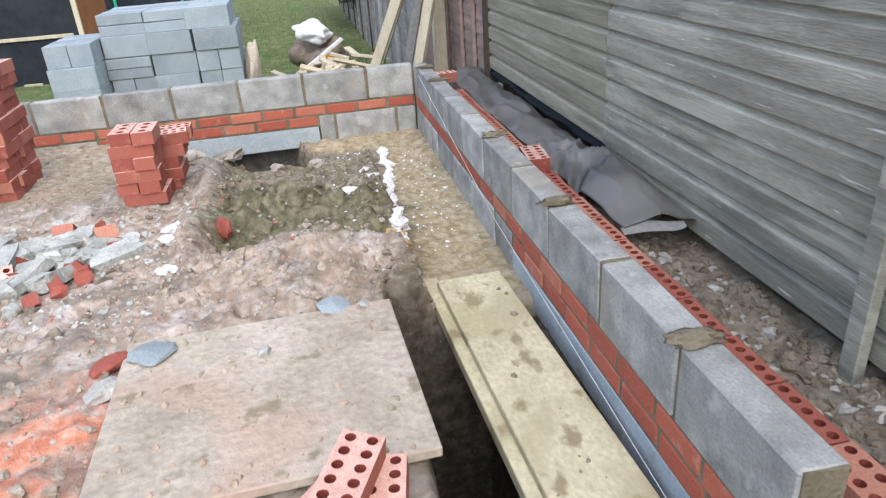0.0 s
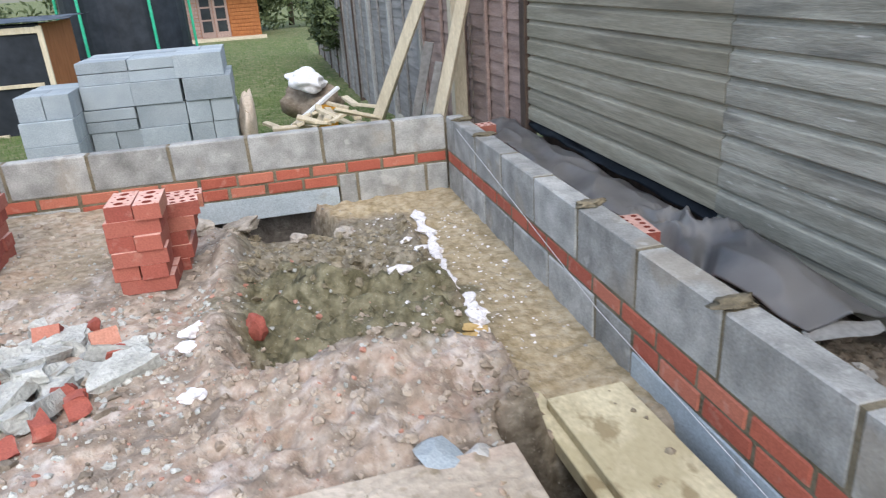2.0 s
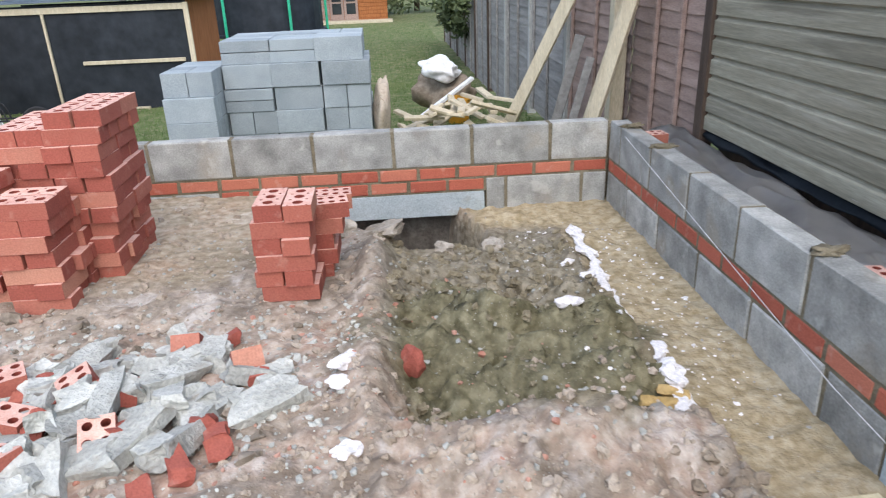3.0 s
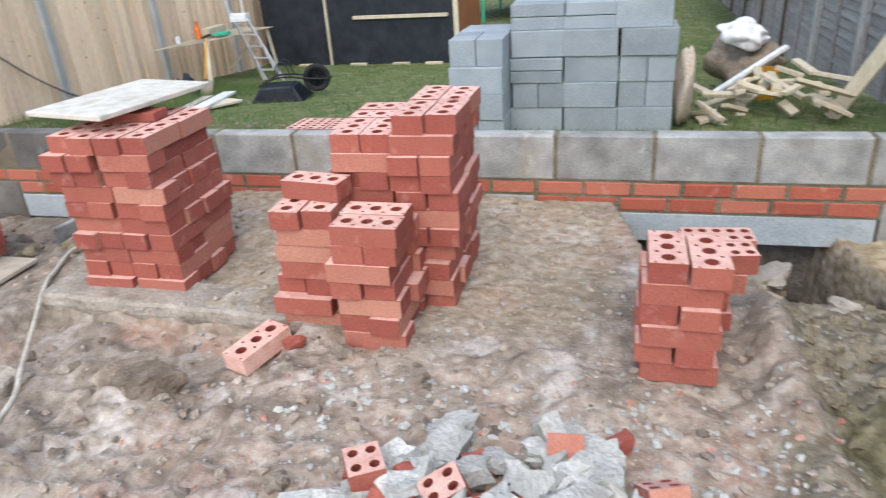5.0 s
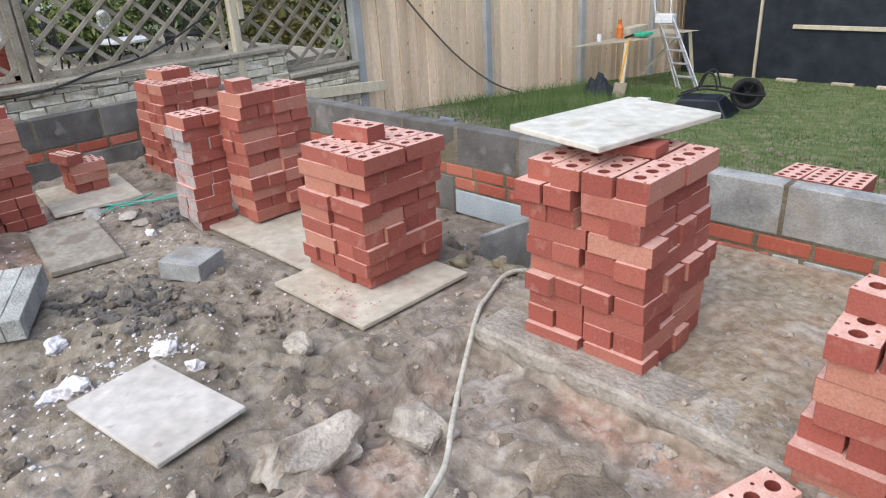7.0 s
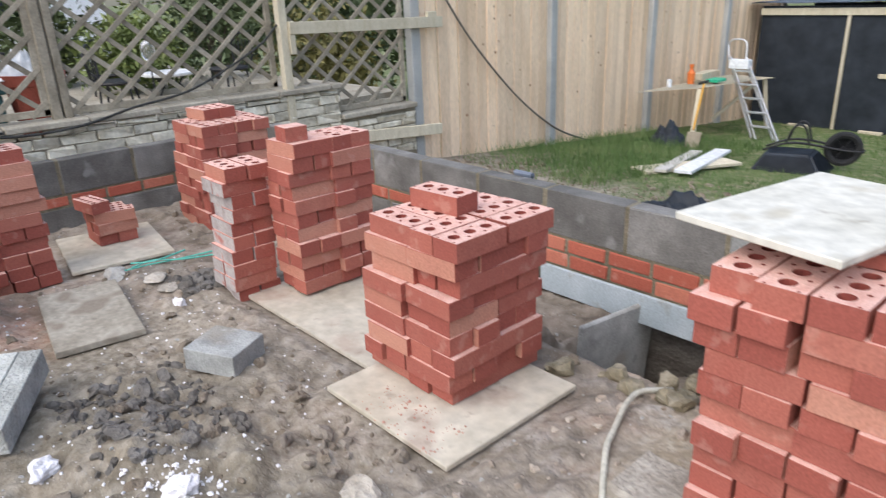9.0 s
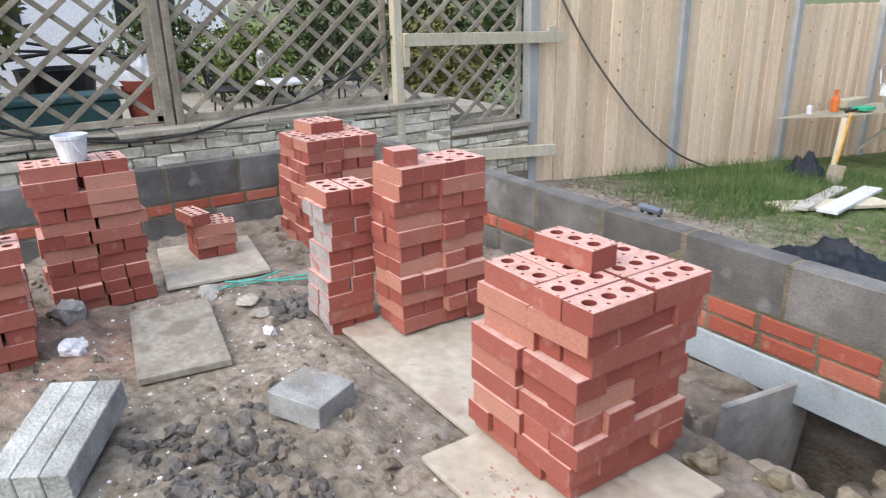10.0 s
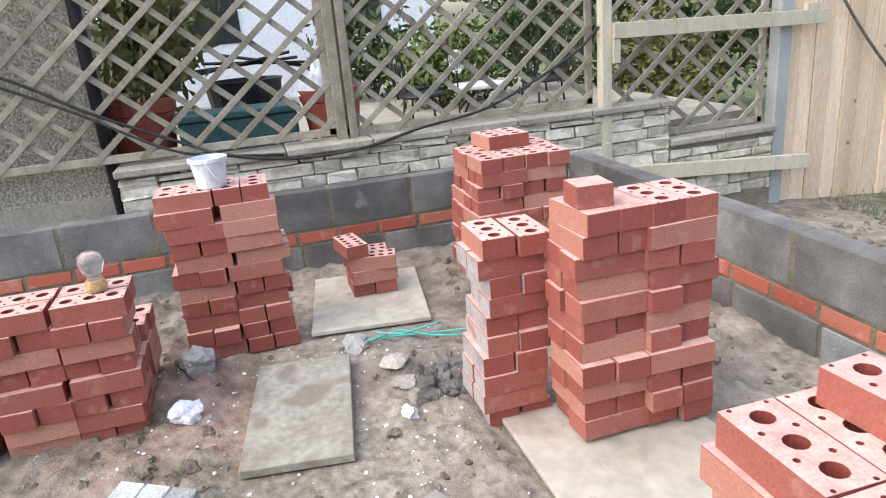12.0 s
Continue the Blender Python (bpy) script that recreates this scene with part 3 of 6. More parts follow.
def build_ground():
    xs = axis(-400, -8.2, 0.75, 400, 0.017, 1.22)
    ys = axis(-400, -4.7, 0.5, 600, 0.017, 1.13)
    nx, ny = len(xs), len(ys)
    co, mud, sand, grass, red, pale, wet_and_shade, dry, trench_shade = [], [], [], [], [], [], [], [], []
    for y in ys:
        for x in xs:
            co.append((x, y, ground_z(x, y)))
            w1 = 0.16 * noise.noise(Vector((x * 1.7, y * 1.7, 9.0))) + 0.08 * noise.noise(Vector((x * 6, y * 6, 2.0)))
            plot = -8.0 < x < 0.06 and y < 0.06
            mud.append(max(inside(x + w1, y + w1, -1.32, -0.42, -2.2, -0.4, 0.12), 0.8 * inside(x + w1, y - w1, -0.62, -0.3, -3.3, -2.5, 0.08), 0.6 * inside(x + w1, y, -6.5, -4.4, -2.6, -1.4, 0.5), 0.9 * inside(x + 0.25 * (y + 0.3), y, -1.75, -0.8, -0.62, 0.3, 0.05)) if plot else (0.45 if x > 0.1 and y < 0.6 else 0.0))
            dry.append(0.25 + 0.75 * smooth(-4.7, -3.5, x + w1) if plot else 0.0)
            # last term darkens the trench as painted shade; the others are wet mud
            wet_and_shade.append(max(inside(x + w1, y + 0.8 * w1 + 0.25 * (x + 0.85), -1.28, -0.4, -2.3, -1.42, 0.08), 0.7 * inside(x + w1, y + w1, -1.5, -1.3, -2.0, -1.6, 0.1), 0.95 * inside(x, y, -0.6, 0.1, -6.0, -2.75, 0.03)) if plot else 0.0)
            sand.append(max(smooth(-0.44, -0.36, x + 0.3 * w1) * smooth(-2.8, -2.5, y), inside(x, y + w1, -0.85, 0.2, -0.4, 0.2, 0.08), 0.4 * inside(x + w1, y + 0.3 * w1, -4.1, -1.9, -1.18, 0.2, 0.1)) if plot else 0.0)
            red.append(max(inside(x + w1, y + w1, -3.2, -1.3, -5.2, -3.15, 0.15), 0.12 * inside(x + 2 * w1, y + w1, -3.1, -0.6, -3.0, -1.6, 0.5), 0.35 * inside(x + w1, y + w1, -6.9, -6.2, -2.5, -1.8, 0.2), 0.3 * inside(x + 0.2 * w1, y + 0.04 * (x + 3.5) + 0.1 * w1, -3.7, -2.9, -1.34, -1.22, 0.03)) if plot else 0.0)
            pale.append(max(0.8 * inside(x + w1, y + w1, -3.6, -0.7, -3.0, -1.25, 0.4), 0.5 * inside(x + w1, y + w1, -4.1, -3.2, -2.2, -1.5, 0.3), 0.55 * inside(x + w1, y + w1, -4.1, -1.3, -1.3, 0.2, 0.1)) if plot else 0.0)
            # trench outline, where shade is put into the soil colour
            trench_shade.append(inside(x, y, -0.59, 0.05, -6.0, -2.72, 0.03))
            bare = 1 - smooth(1.3, 3.0, y + 3 * w1 + 0.3 * (x + 5.5))
            grass.append(1 - bare if y > 0.3 and -8.5 < x < 0.7 else (1.0 if y > 0.5 else 0.0))
    idx = np.arange(nx * ny).reshape(ny, nx)
    faces = np.stack([idx[:-1, :-1], idx[:-1, 1:], idx[1:, 1:], idx[1:, :-1]], -1).reshape(-1, 4)
    me = bpy.data.meshes.new("ground")
    me.from_pydata(co, [], faces.tolist())
    for nm, vals in (("mud", mud), ("sand", sand), ("grass", grass), ("red", red), ("pale", pale), ("wet_and_shade", wet_and_shade), ("dry", dry), ("trench_shade", trench_shade)):
        me.attributes.new(nm, "FLOAT", "POINT").data.foreach_set("value", vals)
    me.polygons.foreach_set("use_smooth", [True] * len(me.polygons))
    m = bpy.data.materials.new("site_ground")
    m.use_nodes = True
    nt = m.node_tree
    N, L = nt.nodes, nt.links
    b = N["Principled BSDF"]
    tc = N.new("ShaderNodeTexCoord")

    def nz(scale, detail=8.0, rough=0.6):
        n = N.new("ShaderNodeTexNoise")
        n.inputs["Scale"].default_value = scale
        n.inputs["Detail"].default_value = detail
        n.inputs["Roughness"].default_value = rough
        L.new(tc.outputs["Object"], n.inputs["Vector"])
        return n.outputs["Fac"]

    def ramp(fac, cols, lo=0.35, hi=0.65):
        r = N.new("ShaderNodeValToRGB")
        els = r.color_ramp.elements
        while len(els) < len(cols):
            els.new(0.5)
        for i, (e, c) in enumerate(zip(els, cols)):
            e.position = lo + (hi - lo) * i / (len(cols) - 1)
            e.color = (*c, 1)
        L.new(fac, r.inputs[0])
        return r.outputs[0]

    def mix(fac, a, c):
        x = N.new("ShaderNodeMixRGB")
        L.new(fac, x.inputs[0])
        L.new(a, x.inputs[1])
        L.new(c, x.inputs[2])
        return x.outputs[0]

    def attr(nm):
        a = N.new("ShaderNodeAttribute")
        a.attribute_name = nm
        return a.outputs["Fac"]

    big, mid, small, tiny = nz(1.6), nz(7.0), nz(24.0, 5.0, 0.55), nz(120.0, 3.0)
    relief = nz(20.0, 3.5, 0.5)
    soil = ramp(mid, [(0.11, 0.089, 0.068), (0.172, 0.143, 0.112), (0.235, 0.2, 0.162), (0.32, 0.282, 0.238)])
    dust = ramp(small, [(0.24, 0.198, 0.152), (0.36, 0.307, 0.247), (0.5, 0.443, 0.375)], 0.34, 0.64)
    pinkc = ramp(small, [(0.36, 0.2, 0.145), (0.46, 0.3, 0.235), (0.56, 0.43, 0.37)])
    chalk = ramp(small, [(0.38, 0.345, 0.315), (0.52, 0.485, 0.45), (0.64, 0.61, 0.575)])
    wet_and_shadec = ramp(small, [(0.085, 0.077, 0.042), (0.14, 0.128, 0.074), (0.215, 0.198, 0.125)])
    mudc = ramp(small, [(0.11, 0.092, 0.06), (0.2, 0.175, 0.125), (0.3, 0.27, 0.21)])
    sandc = ramp(small, [(0.27, 0.215, 0.125), (0.37, 0.305, 0.195), (0.45, 0.385, 0.27)])
    redc = ramp(small, [(0.48, 0.17, 0.1), (0.58, 0.26, 0.17), (0.58, 0.38, 0.3)])
    grassc = ramp(mid, [(0.08, 0.11, 0.035), (0.12, 0.15, 0.055), (0.22, 0.2, 0.12)])
    col = mix(ramp(big, [(0, 0, 0), (0.6, 0.6, 0.6)], 0.42, 0.62), soil, dust)

    def times(a, c):
        x = N.new("ShaderNodeMath")
        x.operation = "MULTIPLY"
        L.new(a, x.inputs[0])
        L.new(c, x.inputs[1])
        return x.outputs[0]

    patch = ramp(mid, [(0.25, 0.25, 0.25), (1, 1, 1)], 0.42, 0.56)
    col = mix(times(attr("pale"), patch), col, dust)
    plot_pink = ramp(nz(2.7), [(0, 0, 0), (0.42, 0.42, 0.42)], 0.5, 0.62)
    col = mix(times(plot_pink, attr("dry")), col, pinkc)
    plot_chalk = ramp(nz(4.3), [(0, 0, 0), (0.6, 0.6, 0.6)], 0.56, 0.64)
    col = mix(times(plot_chalk, attr("dry")), col, chalk)
    col = mix(times(attr("red"), patch), col, redc)
    col = mix(attr("sand"), col, sandc)
    col = mix(attr("mud"), col, mudc)
    col = mix(attr("wet_and_shade"), col, wet_and_shadec)
    # near-black ramp stands in for the deep shade inside the trench
    col = mix(attr("trench_shade"), col, ramp(small, [(0.028, 0.024, 0.018), (0.05, 0.042, 0.033), (0.085, 0.074, 0.06)]))
    col = mix(attr("grass"), col, grassc)
    speck = ramp(tiny, [(0, 0, 0), (1, 1, 1)], 0.66, 0.7)
    pal = N.new("ShaderNodeRGB")
    pal.outputs[0].default_value = (0.55, 0.52, 0.48, 1)
    half = N.new("ShaderNodeMath")
    half.operation = "MULTIPLY"
    half.inputs[1].default_value = 0.5
    L.new(speck, half.inputs[0])
    col = mix(half.outputs[0], col, pal.outputs[0])
    L.new(col, b.inputs["Base Color"])
    rr = N.new("ShaderNodeMapRange")
    rr.inputs["To Min"].default_value = 0.95
    rr.inputs["To Max"].default_value = 0.6
    L.new(attr("mud"), rr.inputs[0])
    L.new(rr.outputs[0], b.inputs["Roughness"])
    b.inputs["Specular IOR Level"].default_value = 0.3
    b1 = N.new("ShaderNodeBump")
    b1.inputs["Strength"].default_value = 0.9
    b1.inputs["Distance"].default_value = 0.022
    L.new(relief, b1.inputs["Height"])
    b2 = N.new("ShaderNodeBump")
    b2.inputs["Strength"].default_value = 0.6
    b2.inputs["Distance"].default_value = 0.005
    L.new(tiny, b2.inputs["Height"])
    L.new(b1.outputs[0], b2.inputs["Normal"])
    L.new(b2.outputs[0], b.inputs["Normal"])
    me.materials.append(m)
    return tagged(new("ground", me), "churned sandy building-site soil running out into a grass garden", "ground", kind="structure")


build_ground()

# ---- block walls of the extension ----
TOP = 0.525
JOINT = 0.4475


def block_mesh(length, height, thick, material, seed):
    rnd = random.Random(seed)
    bm = bmesh.new()
    box(bm, (0, 0, 0), (length, thick, height), 0.005)
    me = bpy.data.meshes.new("block")
    for v in bm.verts:
        v.co += Vector((rnd.uniform(-0.003, 0.003), rnd.uniform(-0.0015, 0.0015), rnd.uniform(-0.0025, 0.0025)))
    bm.normal_update()
    bm.to_mesh(me)
    bm.free()
    me.materials.append(material)
    return me


MESHES = {}


def laid(name, parent, length, height, thick, material, x, z, seed=0, y=0.0):
    key = (round(length, 3), round(height, 3), round(thick, 3), material.name, seed % 3)
    if key not in MESHES:
        MESHES[key] = block_mesh(length, height, thick, material, seed)
    ob = new(name, MESHES[key])
    ob.parent = parent
    ob.matrix_basis = pose(x, y + random.uniform(-0.002, 0.002), z, 0, 0, random.uniform(-0.25, 0.25))
    return ob


def wall(name, m, length, first, lintels, label, low_first=0.12, damp=lambda a: False):
    """Inner leaf along local x from 0 to length, its face at local y=0 and its body behind it."""
    w = thing(name, m, label, "block wall", kind="structure")
    core = bmesh.new()
    box(core, (0.004, 0.004, 0.305), (length - 0.004, 0.096, TOP - 0.003))
    box(core, (0.004, 0.005, 0.151), (length - 0.004, 0.095, 0.305))
    spans, x = [], 0.0
    for a, b in lintels:
        spans.append((x, a))
        x = b
    spans.append((x, length))
    for a, b in spans:
        if b > a:
            box(core, (a + 0.004, 0.006, -0.3), (b - 0.004, 0.094, 0.151))
    part("mortar", core, M_JOINT, w)
    g = 0.018

    def course(x0, x1, start, pitch, z, h, mtl, nm):
        xs = [x0] + [start + k * pitch for k in range(60) if x0 + 0.03 < start + k * pitch < x1 - 0.03] + [x1]
        for i, (a, b) in enumerate(zip(xs, xs[1:])):
            mt = M_BLOCKDAMP if mtl == M_BLOCK and damp(a) and random.random() < 0.9 else mtl
            laid(nm, w, b - a - g, h, 0.1, mt, a + g / 2, z, i)

    course(0, length, first, JOINT, 0.311, TOP - 0.311, M_BLOCK, "block")
    course(0, length, 0.1, 0.2238, 0.236, 0.064, M_WALLBRICK, "brick")
    for a, b in spans:
        if b > a:
            course(a, b, a + low_first, JOINT, 0.011, 0.214, M_BLOCK, "block")
            course(a, b, a + low_first + 0.2, JOINT, -0.214, 0.214, M_BLOCK, "block")
    for a, b in lintels:
        course(a, b, a + 0.17, 0.2238, 0.161, 0.064, M_WALLBRICK, "brick")
        laid("lintel", w, b - a - 0.006, 0.144, 0.1, M_LINTEL, a + 0.003, 0.006, 7)
    return w


# back wall: local x runs from the left corner to the right one
wall("wall_back", pose(-7.92, 0, 0), 7.92, 7.92 - 0.345 - 16 * JOINT, [(2.63, 4.42), (5.69, 7.2)], "low grey concrete block wall with a red brick course and lintels", damp=lambda a: a < 3.3)
wall("wall_right", pose(0, 0, 0, 0, 0, -90), 4.2, 0.19, [(2.42, 4.19)], "low grey block wall with red bricks over a pale lintel", 0.35)
wall("wall_left", pose(-7.92, -4.4, 0, 0, 0, 90), 4.4, 4.4 - 0.91 - 7 * 0.4575 + 0.01, [], "low damp grey block wall with one red brick course", damp=lambda a: True)

# lip of the oversite concrete, broken along its edge
lip = bmesh.new()
EDGE_N = 90
for i in range(EDGE_N + 1):
    x = -4.08 + 1.2 * i / EDGE_N
    y = -1.215 - 0.04 * (x + 3.5) + 0.012 * noise.noise(Vector((x * 9, 0, 5))) + 0.006 * noise.noise(Vector((x * 31, 0, 5)))
    for dy, z in ((0.02, 0.08), (0.0, 0.17), (0.004, 0.205), (0.016, 0.216), (0.2, 0.214), (0.24, 0.17)):
        lip.verts.new((x, y + dy, z + 0.004 * noise.noise(Vector((x * 25, dy * 30, z * 9)))))
lip.verts.ensure_lookup_table()
for i in range(EDGE_N):
    for j in range(5):
        k = i * 6 + j
        lip.faces.new([lip.verts[q] for q in (k, k + 6, k + 7, k + 1)])
tagged(part("oversite_edge", lip, M_DUSTROCK), "sandy broken edge of the concrete oversite", "concrete edge", kind="structure")

# mortar dabs left on the bed of the right wall
for yy in (-0.2, -0.64, -1.98, -2.86, -3.76):
    dab = part("mortar_dab", rock(int(-yy * 100), (0.11, 0.06, 0.024), 0.9, 3), M_JOINT, m=pose(0.05, yy, TOP + 0.006), smooth=True)
    tagged(dab, "lump of buff mortar squeezed onto the block wall", "mortar")

# outer leaf beside the right wall, perforated bricks end to end
LEAF, LEAFZ = 0.25, 0.295
outer = thing("outer_leaf", pose(0, 0, 0), "row of red perforated bricks laid beside the block wall", "brick course", kind="structure")
part("mortar", bx((LEAF - 0.042, -4.75, -0.3), (LEAF + 0.042, 0.2, LEAFZ - 0.006)), M_MORTAR, outer)
for i in range(20):
    y = -0.33 - 0.222 * i
    ob = new("brick", ME_TENRED)
    ob.parent = outer
    ob.matrix_basis = pose(LEAF + random.uniform(-0.003, 0.003), y, LEAFZ, 0, 0, 90 + random.uniform(-0.8, 0.8))
    ob = new("brick", ME_SOLID)
    ob.parent = outer
    ob.matrix_basis = pose(LEAF, y + 0.11, LEAFZ - 0.074, 0, 0, 90)
outer_back = thing("outer_leaf_back", pose(0, 0, 0), "unfinished outer brick leaf behind the block wall", "brick course", kind="structure")
part("mortar", bx((-8.1, 0.17, -0.03), (0.1, 0.27, 0.45)), M_MORTAR, outer_back)
# dark panel paints the shade of the void under the lintels
part("footing", bx((-8.1, 0.13, -0.9), (0.1, 0.27, -0.03)), M_CLAYANDSHADE, outer_back)

# ---- brick stacks ----


def put_brick(parent, me, x, y, z, rz, tilt=0.0):
    ob = new("brick", me)
    ob.parent = parent
    ob.matrix_basis = pose(x, y, z, tilt, 0, rz)
    return ob


LH = 0.064


def stack(x, y, z, units, label, lean=(0.0, 0.0), seed=1, extra=(), jit=0.017, smear=False):
    """units: (dx, dy, layers) of square piles, two bricks a layer, alternating. extra: bricks (dx, dy, layer, rz, mesh)."""
    rnd = random.Random(seed)
    st = thing("brick_stack", pose(x, y, z), label, "brick stack", "stacks of red bricks")
    common = [(rnd.uniform(-1, 1), rnd.uniform(-1, 1), rnd.uniform(-1.2, 1.2)) for _ in range(16)]
    ph = rnd.uniform(0, 6)
    for u, (dx, dy, n, *lie) in enumerate(units):
        last = lie[0] if lie else (u + seed) % 2
        for k in range(n):
            top = k >= n - 1
            turn = (last + n - 1 - k) % 2
            if not top and rnd.random() < 0.12:
                turn = 1 - turn
            ox = lean[0] * k / n + (common[k][0] * 0.75 + rnd.uniform(-0.35, 0.35)) * jit + 0.006 * math.sin(k * 0.9 + ph)
            oy = lean[1] * k / n + (common[k][1] * 0.75 + rnd.uniform(-0.35, 0.35)) * jit + 0.006 * math.cos(k * 0.8 + ph)
            tw = common[k][2] * 1.5 + rnd.uniform(-0.9, 0.9)
            for s in (-0.0518, 0.0518):
                r = tw + rnd.uniform(-0.8, 0.8)
                me = ME_THREE if top else ME_SOLID
                if smear and not top:
                    me = ME_SMEAR_Y if turn else ME_SMEAR_X
                along, across = rnd.uniform(-0.014, 0.014), rnd.uniform(0, 0.006) * (1 if s > 0 else -1)
                jx, jy = (along, across) if turn else (across, along)
                if turn:
                    put_brick(st, me, dx + 0.1075 + ox + jx, dy + 0.1075 + s + oy + jy, k * LH, r)
                else:
                    put_brick(st, me, dx + 0.1075 + s + ox + jx, dy + 0.1075 + oy + jy, k * LH, 90 + r)
    for dx, dy, k, rz, me in extra:
        put_brick(st, me, dx, dy, k * LH, rz)
    return st


# small pile beside the wet patch
stack(-1.775, -1.42, 0.21, [(0, 0, 6, 0)], "small stack of red perforated bricks on pale soil", (-0.01, 0), 2)
stack(-1.735, -1.18, 0.19, [(0, 0, 4)], "short stack of red bricks behind a taller one", (0.05, 0), 5, [(0.19, 0.06, 4, 8, ME_TEN), (0.2, 0.17, 4, 4, ME_TEN)])
# pair of piles in the middle
stack(-2.60, -1.09, 0.2, [(0, 0, 11, 0), (0.0, 0.22, 11, 0), (-0.222, 0.02, 10, 0), (-0.222, 0.24, 10, 1)], "tall leaning stack of red perforated bricks", (0.03, 0.02), 3)
stack(-2.715, -1.345, 0.19, [(0, 0, 7, 1), (0.01, 0.222, 5, 0)], "stack of red perforated bricks on dusty soil", (-0.005, 0), 4, [(0.06, 0.3, 5.02, 70, ME_THREE), (0.16, 0.31, 5.02, 95, ME_THREE)])
stack(-2.985, -1.24, 0.19, [(0, 0, 7, 0), (0.0, 0.222, 6, 1)], "stack of red bricks with a loose brick on top", (0.02, 0), 6, [(0.14, 0.14, 7.02, -8, ME_THREE)])
# pile under the pale sheet
stack(-3.905, -1.085, 0.19, [(0, 0, 10, 0), (0.22, 0, 10, 0), (0, 0.222, 10, 0), (0.22, 0.222, 10, 0)], "large stack of red bricks covered by a pale board", (-0.03, 0.01), 7, [(0.2, 0.26, 10, 5, ME_PACK), (0.1, 0.3, 10, 80, ME_PACK)])
# pile on a board
stack(-5.115, -1.18, 0.152, [(0, 0, 9, 1), (0.215, 0, 9, 0), (0, 0.215, 9, 0), (0.215, 0.215, 9, 0)], "stack of red bricks standing on a pale board", (0.06, 0.01), 8, [(0.19, 0.23, 9, 4, ME_THREE)])
# group by the back wall
stack(-6.315, -1.185, 0.075, [(0, 0, 10)], "tall stack of red bricks with one mortar-smeared side", (0.01, 0.01), 9, smear=True)
stack(-6.07, -0.985, 0.118, [(0, 0, 10), (0.01, 0.2, 10)], "tall stack of red bricks on a pale board", (0.01, 0.0), 11, [(0.12, 0.06, 10, 3, ME_SOLID), (0.12, 0.165, 10, 0, ME_SOLID), (0.13, 0.07, 11, 85, ME_HALF), (0.12, 0.26, 10, 2, ME_THREE), (0.12, 0.365, 10, 0, ME_THREE)])
stack(-7.56, -0.85, 0.08, [(0, 0, 10), (0.2, 0, 10), (0.0, 0.22, 10), (0.2, 0.22, 10)], "tall uneven stack of red bricks near the corner", (0.0, 0.03), 12, [(0.1, 0.2, 10, 5, ME_THREE), (0.1, 0.31, 10, 2, ME_THREE)], 0.009)
# piles along the left wall
stack(-7.255, -2.145, 0.075, [(0, 0, 11, 0), (0, 0.22, 11, 1)], "leaning stack of red bricks with a tub on it", (0.0, -0.02), 13, jit=0.016)
stack(-6.73, -2.70, 0.085, [(0, 0, 8, 0), (0, 0.218, 8, 0), (-0.22, 0.218, 5), (-0.22, 0.0, 5)], "wide stack of red bricks with a cup on it", (0.02, 0.04), 14)
stack(-6.72, -2.94, 0.085, [(0, 0, 8)], "stack of red perforated bricks on churned soil", (0.02, 0.02), 15)
stack(-7.53, -1.43, 0.114, [(0, 0, 2)], "low stack of a few red bricks on a board", (0, 0), 16, [(0.06, 0.1, 2, 82, ME_TEN), (0.165, 0.12, 2, 78, ME_TEN), (0.1, 0.03, 3, 10, ME_TEN)])

# ---- boards ----


def board(name, corners_at, size, thick, material, label, cat="board"):
    bm = bx((-size[0] / 2, -size[1] / 2, 0), (size[0] / 2, size[1] / 2, thick), 0.003)
    ob = part(name, bm, material, m=corners_at)
    return tagged(ob, label, cat)


board("board", pose(-4.79, -1.075, 0.128, 0, 0, 0), (0.61, 0.6, 0.02), 0.02, M_WARMBOARD, "pale square board under a brick stack")
board("long_board", pose(-5.63, -0.86, 0.085, 0.5, 0, 0), (0.98, 0.58, 0.02), 0.02, M_WARMBOARD, "long pale board lying on the soil")
board("board", pose(-7.32, -1.36, 0.092, 0, 0, -8), (0.66, 0.52, 0.02), 0.02, M_WARMBOARD, "pale board with a few bricks on it")
board("paving_slab", pose(-6.43, -1.76, 0.095, 0, 1, -8), (0.65, 0.345, 0.03), 0.03, M_DULLSLAB, "grey-buff slab lying flat on the soil", "slab")
board("board", pose(-4.58, -2.15, 0.165, 1, -1, 7), (0.53, 0.31, 0.018), 0.018, M_PLY, "muddy pale board lying on the soil")
board("cover_board", pose(-3.815, -0.735, 0.882, 0, 0, -11), (0.4, 0.585, 0.02), 0.02, M_COVER, "pale plywood sheet laid over a brick stack")
board("concrete_sheet", pose(-1.0, -3.3, 0.245, 0, 0, 2), (0.86, 0.78, 0.03), 0.03, M_SLAB, "dusty pale sheet laid over the trench edge", "sheet")
board("plank", pose(-0.187, -3.59, 0.085, 0, 0, 2.0), (0.265, 2.1, 0.038), 0.038, M_PLANK, "yellowed scaffold plank spattered with mortar", "plank")
board("plank", pose(-0.33, -3.6, 0.04, 0, 0, 2.0), (0.06, 2.3, 0.05), 0.05, M_PLANK, "narrow timber edging along the trench", "plank")

